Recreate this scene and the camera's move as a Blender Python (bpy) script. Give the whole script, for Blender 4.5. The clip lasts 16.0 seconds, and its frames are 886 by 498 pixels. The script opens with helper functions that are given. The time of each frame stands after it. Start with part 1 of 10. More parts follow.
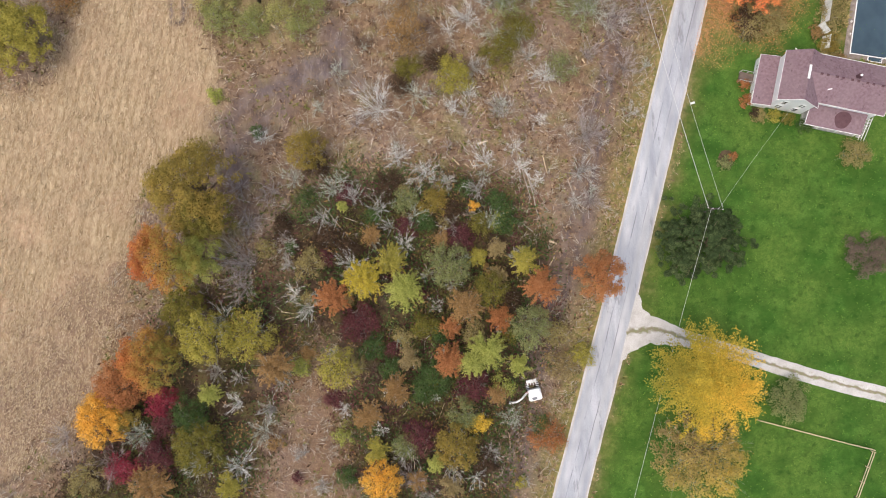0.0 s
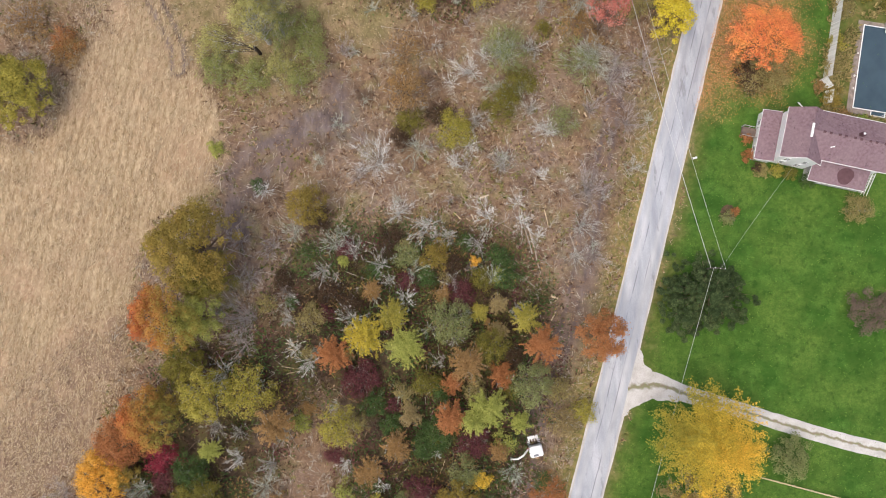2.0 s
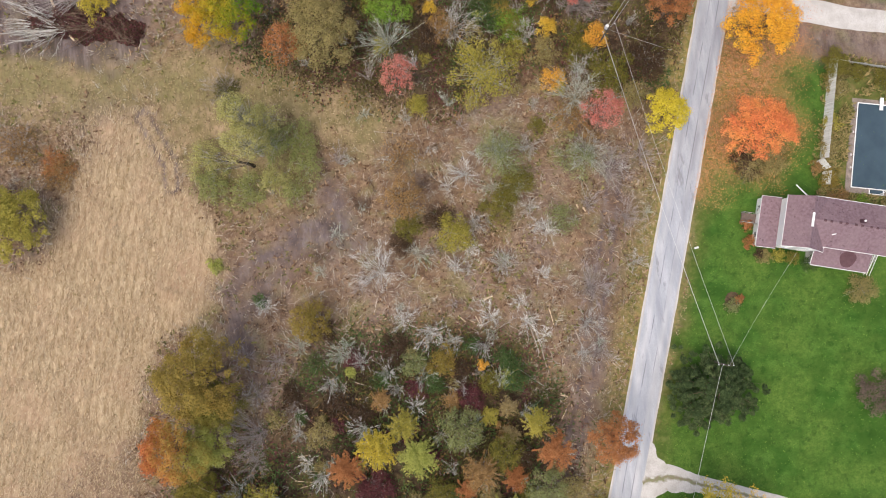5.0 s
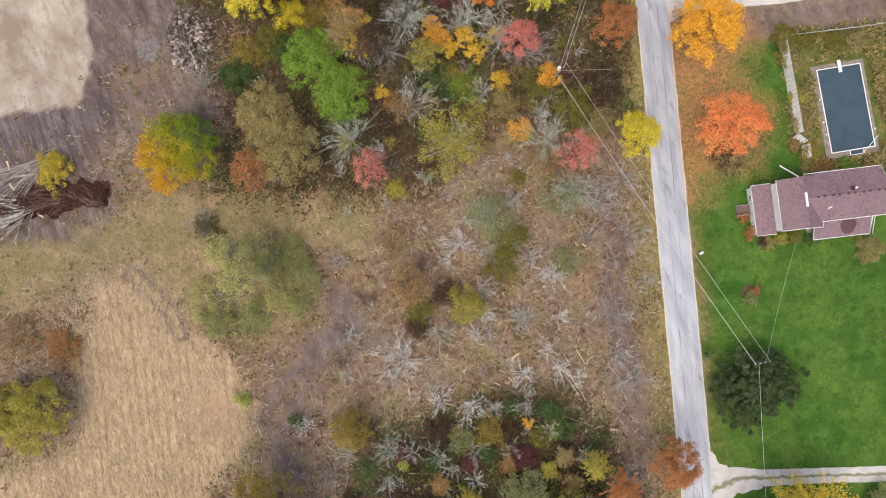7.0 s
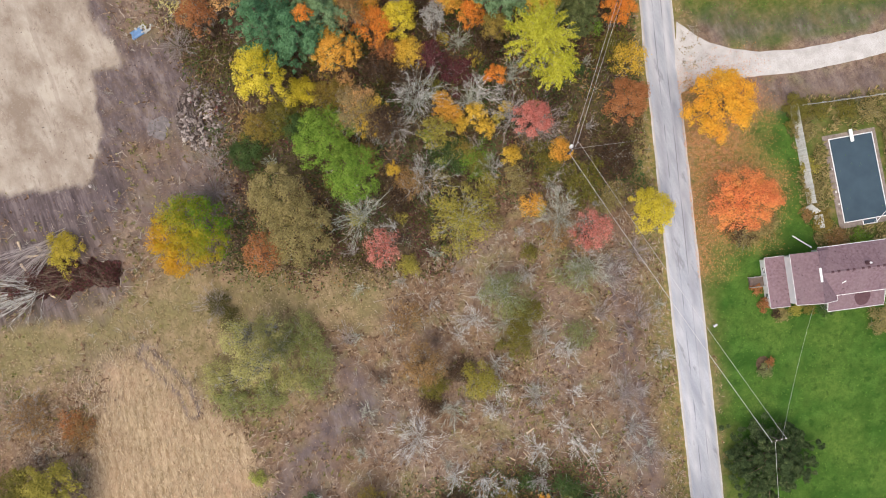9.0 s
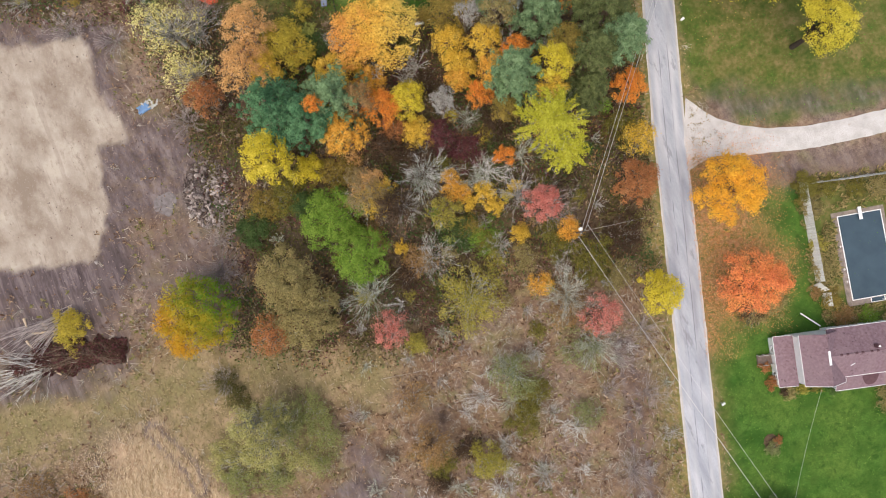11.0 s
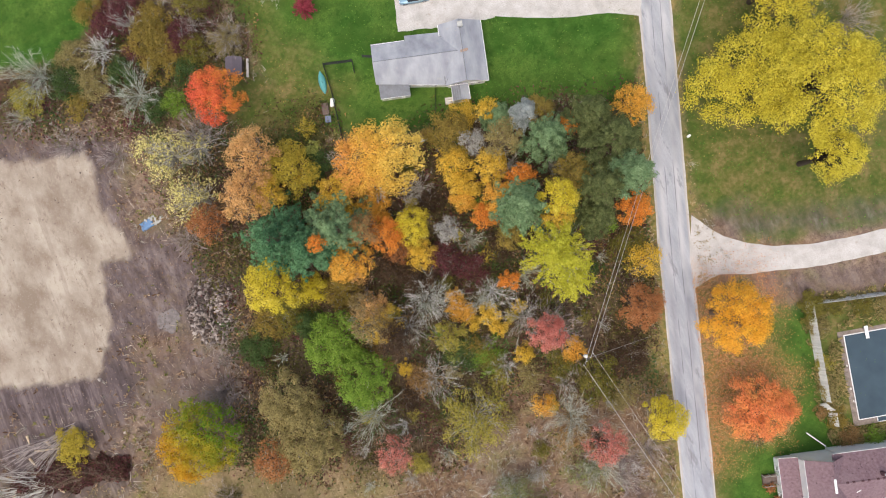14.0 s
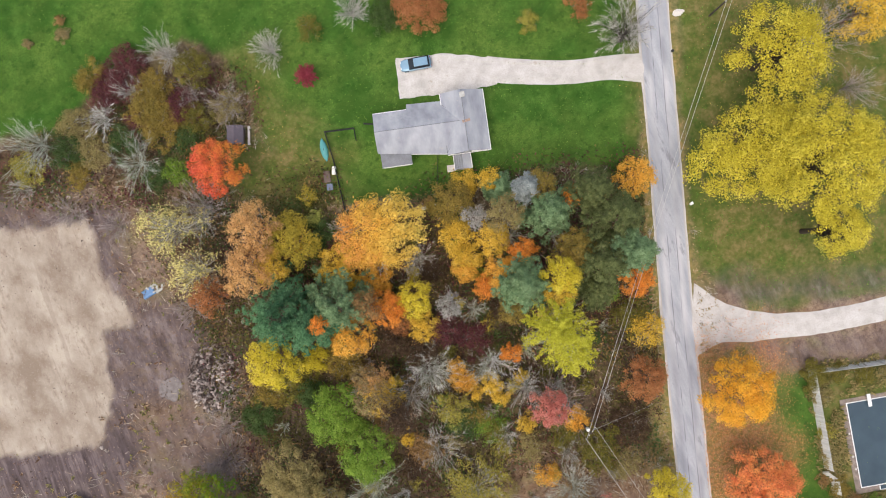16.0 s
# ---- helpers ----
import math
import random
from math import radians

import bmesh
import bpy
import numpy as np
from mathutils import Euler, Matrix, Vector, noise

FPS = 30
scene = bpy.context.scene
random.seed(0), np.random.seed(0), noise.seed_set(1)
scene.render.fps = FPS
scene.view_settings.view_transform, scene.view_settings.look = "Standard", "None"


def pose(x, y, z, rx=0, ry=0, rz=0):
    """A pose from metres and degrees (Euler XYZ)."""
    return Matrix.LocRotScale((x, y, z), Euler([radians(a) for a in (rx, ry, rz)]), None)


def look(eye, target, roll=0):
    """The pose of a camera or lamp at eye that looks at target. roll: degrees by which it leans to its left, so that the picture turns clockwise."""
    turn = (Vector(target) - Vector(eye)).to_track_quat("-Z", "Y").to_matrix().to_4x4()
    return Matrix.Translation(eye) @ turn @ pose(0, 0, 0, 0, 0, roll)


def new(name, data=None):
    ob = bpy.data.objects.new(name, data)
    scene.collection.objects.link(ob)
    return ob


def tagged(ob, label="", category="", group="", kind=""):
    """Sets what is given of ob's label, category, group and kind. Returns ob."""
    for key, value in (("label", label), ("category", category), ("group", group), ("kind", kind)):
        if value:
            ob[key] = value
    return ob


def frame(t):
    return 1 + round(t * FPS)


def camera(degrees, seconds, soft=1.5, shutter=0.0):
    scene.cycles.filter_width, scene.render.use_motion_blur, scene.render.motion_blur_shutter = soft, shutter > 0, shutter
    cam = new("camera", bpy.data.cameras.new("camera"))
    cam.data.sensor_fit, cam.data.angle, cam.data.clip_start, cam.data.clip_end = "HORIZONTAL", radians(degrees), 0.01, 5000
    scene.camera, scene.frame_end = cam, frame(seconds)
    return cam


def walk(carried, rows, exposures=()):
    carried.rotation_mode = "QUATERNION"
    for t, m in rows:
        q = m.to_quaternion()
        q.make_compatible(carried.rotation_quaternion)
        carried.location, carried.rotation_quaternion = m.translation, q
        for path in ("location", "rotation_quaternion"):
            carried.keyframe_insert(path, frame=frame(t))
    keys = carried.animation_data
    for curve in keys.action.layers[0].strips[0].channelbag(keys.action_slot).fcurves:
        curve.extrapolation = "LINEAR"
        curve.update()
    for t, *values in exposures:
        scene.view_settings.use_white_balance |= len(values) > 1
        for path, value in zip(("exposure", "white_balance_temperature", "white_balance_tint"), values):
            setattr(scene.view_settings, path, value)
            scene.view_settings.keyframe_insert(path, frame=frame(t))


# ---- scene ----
cam = camera(60.83, 16.0, soft=1.0)
PATH = [
    (0, (0.301, 2.042, 109.619), (-1.037, 7.433, 9.773), -15.61),
    (0.5, (0.277, 3.962, 109.603), (-1.043, 9.217, 9.75), -15.76),
    (1, (0.259, 5.894, 109.607), (-1.017, 11.087, 9.75), -15.45),
    (1.5, (0.24, 7.916, 109.647), (-1.033, 13.15, 9.792), -15.30),
    (2, (0.248, 10.105, 109.673), (-1.005, 15.38, 9.82), -14.94),
    (2.5, (0.283, 12.472, 109.702), (-0.962, 17.741, 9.848), -14.83),
    (3, (0.345, 15.033, 109.737), (-0.933, 20.196, 9.878), -15.46),
    (3.5, (0.395, 17.765, 109.776), (-0.884, 22.661, 9.904), -16.17),
    (4, (0.374, 20.6, 109.795), (-0.85, 25.247, 9.91), -16.32),
    (4.2, (0.321, 21.778, 109.807), (-0.848, 26.302, 9.916), -16.11),
    (6.3, (-0.679, 34.624, 110.331), (-0.012, 37.651, 10.379), -3.19),
    (6.5, (-0.669, 35.802, 110.359), (0.138, 38.702, 10.404), -1.57),
    (7, (-0.417, 38.658, 110.424), (0.614, 41.413, 10.467), 0.03),
    (7.5, (-0.013, 41.483, 110.454), (1.056, 44.175, 10.496), 0.34),
    (8, (0.505, 44.36, 110.418), (1.568, 46.905, 10.456), 1.41),
    (8.5, (1.134, 47.235, 110.417), (2.17, 49.632, 10.451), 2.14),
    (9, (1.835, 50.103, 110.465), (2.794, 52.394, 10.496), 1.48),
    (11.5, (5.431, 64.552, 110.345), (6.625, 66.11, 10.364), 16.37),
    (12, (6.422, 67.36, 110.304), (7.534, 68.837, 10.322), 15.92),
    (12.5, (7.448, 70.144, 110.295), (8.495, 71.564, 10.311), 15.37),
    (13, (8.482, 72.901, 110.286), (9.449, 74.283, 10.3), 13.96),
    (13.5, (9.558, 75.664, 110.227), (10.441, 76.988, 10.24), 12.72),
    (14, (10.658, 78.406, 110.207), (11.383, 79.695, 10.218), 8.39),
    (14.5, (11.695, 81.116, 110.221), (12.4, 82.396, 10.232), 7.90),
    (15, (12.652, 83.671, 110.215), (13.422, 85.069, 10.228), 7.88),
    (15.5, (13.506, 86.043, 110.192), (14.243, 87.317, 10.203), 9.07),
    (16, (14.26, 88.315, 110.152), (14.684, 89.1, 10.156), 7.38),
]
walk(cam, [(t, look(eye, target, roll)) for t, eye, target, roll in PATH], [(0, 0.08, 6400, 9), (16, 0.04, 6400, 9)])

# ---- world, sun ----
world = bpy.data.worlds.new("overcast_sky")
world.use_nodes = True
scene.world = world
wn = world.node_tree
sky = wn.nodes.new("ShaderNodeTexSky")
sky.sky_type = "NISHITA"
sky.sun_disc = False
sky.sun_elevation, sky.sun_rotation = radians(72), radians(-125)
sky.air_density, sky.dust_density, sky.ozone_density = 1.0, 6.0, 0.4
wn.links.new(sky.outputs[0], wn.nodes["Background"].inputs[0])
wn.nodes["Background"].inputs[1].default_value = 0.19
sun_data = bpy.data.lights.new("sun", "SUN")
sun_data.energy, sun_data.angle, sun_data.color = 0.85, radians(40), (1.0, 0.945, 0.86)
sun = new("sun", sun_data)
sun.matrix_world = look((-24, -17, 90), (0, 0, 0))

# ---- small tools ----
TAU = 2 * math.pi


def lattice(seed):
    return np.random.RandomState(seed).rand(64, 64)


def value_noise(x, y, size, seed):
    """Smooth noise from 0 to 1 with bumps of about that size in metres."""
    t = lattice(seed)
    u, v = np.asarray(x) / size, np.asarray(y) / size
    i, j = np.floor(u).astype(int), np.floor(v).astype(int)
    a, b = u - i, v - j
    a, b = a * a * (3 - 2 * a), b * b * (3 - 2 * b)
    i0, i1, j0, j1 = i % 64, (i + 1) % 64, j % 64, (j + 1) % 64
    return (t[i0, j0] * (1 - a) + t[i1, j0] * a) * (1 - b) + (t[i0, j1] * (1 - a) + t[i1, j1] * a) * b


def rough_noise(x, y, size, seed):
    return (value_noise(x, y, size, seed) * 4 + value_noise(x, y, size / 2.1, seed + 1) * 2 + value_noise(x, y, size / 4.3, seed + 2)) / 7


def inside(poly, x, y):
    """Metres inside a closed outline (minus: outside)."""
    x, y = np.asarray(x, float), np.asarray(y, float)
    best = np.full(x.shape, 1e9)
    within = np.zeros(x.shape, bool)
    for (ax, ay), (bx, by) in zip(poly, poly[1:] + poly[:1]):
        dx, dy = bx - ax, by - ay
        k = np.clip(((x - ax) * dx + (y - ay) * dy) / (dx * dx + dy * dy + 1e-9), 0, 1)
        best = np.minimum(best, np.hypot(x - ax - k * dx, y - ay - k * dy))
        if abs(dy) > 1e-9:
            within ^= ((ay > y) != (by > y)) & (x < dx * (y - ay) / dy + ax)
    return np.where(within, best, -best)


def along(line, x, y):
    """Metres from an open line."""
    best = np.full(np.shape(x), 1e9)
    for (ax, ay), (bx, by) in zip(line, line[1:]):
        dx, dy = bx - ax, by - ay
        k = np.clip(((x - ax) * dx + (y - ay) * dy) / (dx * dx + dy * dy + 1e-9), 0, 1)
        best = np.minimum(best, np.hypot(x - ax - k * dx, y - ay - k * dy))
    return best


def step(d, soft):
    k = np.clip(d / soft * 0.5 + 0.5, 0, 1)
    return k * k * (3 - 2 * k)


def mesh_of(name, verts, faces, smooth=False):
    """A mesh from arrays; every face has the same number of corners."""
    verts, faces = np.asarray(verts, np.float32), np.asarray(faces, np.int32)
    me = bpy.data.meshes.new(name)
    n, k = faces.shape
    me.vertices.add(len(verts))
    me.vertices.foreach_set("co", verts.ravel())
    me.loops.add(n * k)
    me.loops.foreach_set("vertex_index", faces.ravel())
    me.polygons.add(n)
    me.polygons.foreach_set("loop_start", np.arange(0, n * k, k, dtype=np.int32))
    me.polygons.foreach_set("use_smooth", np.full(n, smooth))
    me.update(calc_edges=True)
    return me


def part(name, me, material, parent=None, label=""):
    """One mesh object, from a bmesh or a mesh, under a thing or a part."""
    if isinstance(me, bmesh.types.BMesh):
        bm, me = me, bpy.data.meshes.new(name)
        bm.normal_update()
        bm.to_mesh(me)
        bm.free()
    if material is not None and not me.materials:
        me.materials.append(material)
    ob = new(name, me)
    ob.parent = parent
    return tagged(ob, label) if label else ob


def thing(name, m, label, category, group="", kind=""):
    ob = new(name)
    ob.matrix_world = m
    return tagged(ob, label, category, group, kind)


def tubes(paths, radii, sides=3):
    """Tapered tubes along many paths at once: paths (n, k, 3), radii (n, k)."""
    paths, radii = np.asarray(paths, float), np.asarray(radii, float)
    n, k, _ = paths.shape
    way = paths[:, -1] - paths[:, 0]
    way /= np.linalg.norm(way, axis=1, keepdims=True) + 1e-9
    helper = np.where(np.abs(way[:, 2:3]) < 0.8, [[0, 0, 1.0]], [[1.0, 0, 0]])
    a = np.cross(way, helper)
    a /= np.linalg.norm(a, axis=1, keepdims=True) + 1e-9
    b = np.cross(way, a)
    ang = np.arange(sides) * TAU / sides
    ring = np.cos(ang)[None, :, None] * a[:, None] + np.sin(ang)[None, :, None] * b[:, None]
    v = paths[:, :, None] + radii[:, :, None, None] * ring[:, None]
    base = (np.arange(n) * k * sides)[:, None, None] + (np.arange(k - 1) * sides)[None, :, None]
    s = np.arange(sides)[None, None]
    t = (np.arange(sides) + 1)[None, None] % sides
    f = np.stack([base + s, base + t, base + sides + t, base + sides + s], -1)
    return v.reshape(-1, 3), f.reshape(-1, 4)


def ribbons(p, q, w):
    """Thin tapered slivers from p to q, for twigs."""
    n = len(p)
    side = np.cross(q - p, np.random.RandomState(n).normal(0, 1, (n, 3)))
    side *= (w / (np.linalg.norm(side, axis=1) + 1e-9))[:, None]
    v = np.stack([p - side * 1.2, p + side * 1.2, q], 1)
    return v.reshape(-1, 3), np.arange(n * 3).reshape(-1, 3)


def join(pieces):
    """Several (verts, faces) as one."""
    at, vs, fs = 0, [], []
    for v, f in pieces:
        vs.append(v)
        fs.append(np.asarray(f) + at)
        at += len(v)
    return np.concatenate(vs), np.concatenate(fs)


def box(bm, x0, y0, z0, x1, y1, z1, m=None):
    made = bmesh.ops.create_cube(bm, size=1.0)
    t = Matrix.Translation(((x0 + x1) / 2, (y0 + y1) / 2, (z0 + z1) / 2)) @ Matrix.Diagonal((abs(x1 - x0), abs(y1 - y0), abs(z1 - z0), 1))
    bmesh.ops.transform(bm, matrix=(m @ t) if m else t, verts=made["verts"])
    return made["verts"]


def bevelled(bm, width=0.03, segments=1):
    bmesh.ops.bevel(bm, geom=list(bm.edges), offset=width, segments=segments, affect="EDGES", clamp_overlap=True)
    return bm


def cylinder(bm, p, q, r0, r1=None, sides=10):
    p, q = Vector(p), Vector(q)
    m = Matrix.Translation((p + q) / 2) @ (q - p).to_track_quat("Z", "Y").to_matrix().to_4x4()
    return bmesh.ops.create_cone(bm, cap_ends=True, segments=sides, radius1=r0, radius2=r0 if r1 is None else r1, depth=(q - p).length, matrix=m)["verts"]


def solid(bm, low, high):
    """A closed block between two outlines of the same number of points."""
    a = [bm.verts.new(p) for p in low]
    b = [bm.verts.new(p) for p in high]
    bm.faces.new(a[::-1])
    bm.faces.new(b)
    for i in range(len(a)):
        j = (i + 1) % len(a)
        bm.faces.new((a[i], a[j], b[j], b[i]))


# ---- materials ----
class Nodes:
    """Short ways to write a node material."""

    def __init__(self, name, rough=0.9, metal=0.0, spec=0.3):
        self.mat = bpy.data.materials.new(name)
        self.mat.use_nodes = True
        self.tree = self.mat.node_tree
        self.shader = self.tree.nodes["Principled BSDF"]
        self.shader.inputs["Roughness"].default_value = rough
        self.shader.inputs["Metallic"].default_value = metal
        self.shader.inputs["Specular IOR Level"].default_value = spec

    def add(self, kind, **values):
        node = self.tree.nodes.new(kind)
        for key, value in values.items():
            if key in node.inputs:
                self.put(node.inputs[key], value)
        return node

    def put(self, socket, value):
        if isinstance(value, bpy.types.NodeSocket):
            self.tree.links.new(value, socket)
        elif isinstance(value, tuple) and len(value) == 3 and socket.type == "RGBA":
            socket.default_value = (*value, 1)
        else:
            socket.default_value = value

    def where(self):
        return self.add("ShaderNodeTexCoord").outputs["Object"]

    def noise(self, size, detail=3.0, stretch=None, turn=0.0, shift=0.0, rough=0.55):
        """Noise with bumps of about that many metres; stretch makes streaks along y."""
        m = self.add("ShaderNodeMapping")
        self.put(m.inputs["Vector"], self.where())
        m.inputs["Rotation"].default_value = (0, 0, turn)
        m.inputs["Location"].default_value = (shift, shift * 0.7, shift * 0.3)
        if stretch:
            m.inputs["Scale"].default_value = (1, 1 / stretch, 1)
        n = self.add("ShaderNodeTexNoise", Vector=m.outputs[0], Scale=1 / size, Detail=detail, Roughness=rough)
        return n.outputs["Fac"]

    def ramp(self, fac, *stops):
        r = self.add("ShaderNodeValToRGB")
        self.put(r.inputs[0], fac)
        els = r.color_ramp.elements
        while len(els) < len(stops):
            els.new(0.5)
        for e, (p, c) in zip(els, stops):
            e.position, e.color = p, (*c, 1) if isinstance(c, tuple) else (c, c, c, 1)
        return r.outputs[0]

    def mix(self, fac, a, b, how="MIX"):
        m = self.tree.nodes.new("ShaderNodeMix")
        m.data_type, m.blend_type = "RGBA", how
        self.put(m.inputs[0], fac)
        self.put(m.inputs[6], a)
        self.put(m.inputs[7], b)
        return m.outputs[2]

    def math(self, how, a, b=0.0):
        m = self.tree.nodes.new("ShaderNodeMath")
        m.operation = how
        self.put(m.inputs[0], a)
        self.put(m.inputs[1], b)
        return m.outputs[0]

    def island(self):
        return self.add("ShaderNodeNewGeometry").outputs["Random Per Island"]

    def each(self):
        return self.add("ShaderNodeObjectInfo").outputs["Random"]

    def done(self, colour, bump=None, depth=0.02, strength=0.6):
        self.put(self.shader.inputs["Base Color"], colour)
        if bump is not None:
            b = self.add("ShaderNodeBump", Strength=strength, Distance=depth, Height=bump)
            self.put(self.shader.inputs["Normal"], b.outputs[0])
        return self.mat


def plain(name, c, rough=0.7, metal=0.0, wear=0.15, size=0.6, spec=0.3):
    """Paint, metal or timber with a little wear at two scales."""
    n = Nodes(name, rough, metal, spec)
    a = n.math("ADD", n.math("MULTIPLY", n.noise(size), 0.6), n.math("MULTIPLY", n.noise(size / 7), 0.4))
    lo, hi = tuple(v * (1 - wear) for v in c), tuple(min(v * (1 + wear), 1) for v in c)
    return n.done(n.ramp(a, (0.3, lo), (0.7, hi)), n.noise(size / 9), 0.004, 0.4)


def leaf_material(name, colours, split=None):
    """Leaves: three colours that shift from clump to clump and from leaf to leaf; split: a way across the crown along which they change."""
    n = Nodes(name, 0.75, 0.0, 0.15)
    f = n.math("ADD", n.math("MULTIPLY", n.noise(2.6, 2.0), 0.55), n.math("MULTIPLY", n.noise(0.9, 2.0, shift=13), 0.27))
    f = n.math("ADD", f, n.math("MULTIPLY", n.island(), 0.18))
    if split:
        sep = n.add("ShaderNodeSeparateXYZ", Vector=n.where())
        g = n.math("ADD", n.math("MULTIPLY", sep.outputs[0], split[0]), n.math("MULTIPLY", sep.outputs[1], split[1]))
        f = n.math("ADD", f, g)
    c = n.ramp(f, (0.25, colours[0]), (0.5, colours[1]), (0.75, colours[2]))
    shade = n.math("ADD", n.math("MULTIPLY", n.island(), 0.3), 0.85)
    c = n.mix(1.0, c, n.mix(0.0, shade, shade), "MULTIPLY")
    n.done(c)
    through_leaf = n.add("ShaderNodeBsdfTranslucent", Color=c)
    both = n.add("ShaderNodeMixShader", Fac=0.28)
    n.put(both.inputs[1], n.shader.outputs[0])
    n.put(both.inputs[2], through_leaf.outputs[0])
    n.put(n.tree.nodes["Material Output"].inputs[0], both.outputs[0])
    return n.mat


def bark_material(name, c):
    n = Nodes(name, 0.9, 0.0, 0.2)
    f = n.math("ADD", n.math("MULTIPLY", n.noise(0.5), 0.5), n.math("MULTIPLY", n.island(), 0.5))
    return n.done(n.ramp(f, (0.25, tuple(v * 0.72 for v in c)), (0.75, tuple(min(1, v * 1.25) for v in c))))


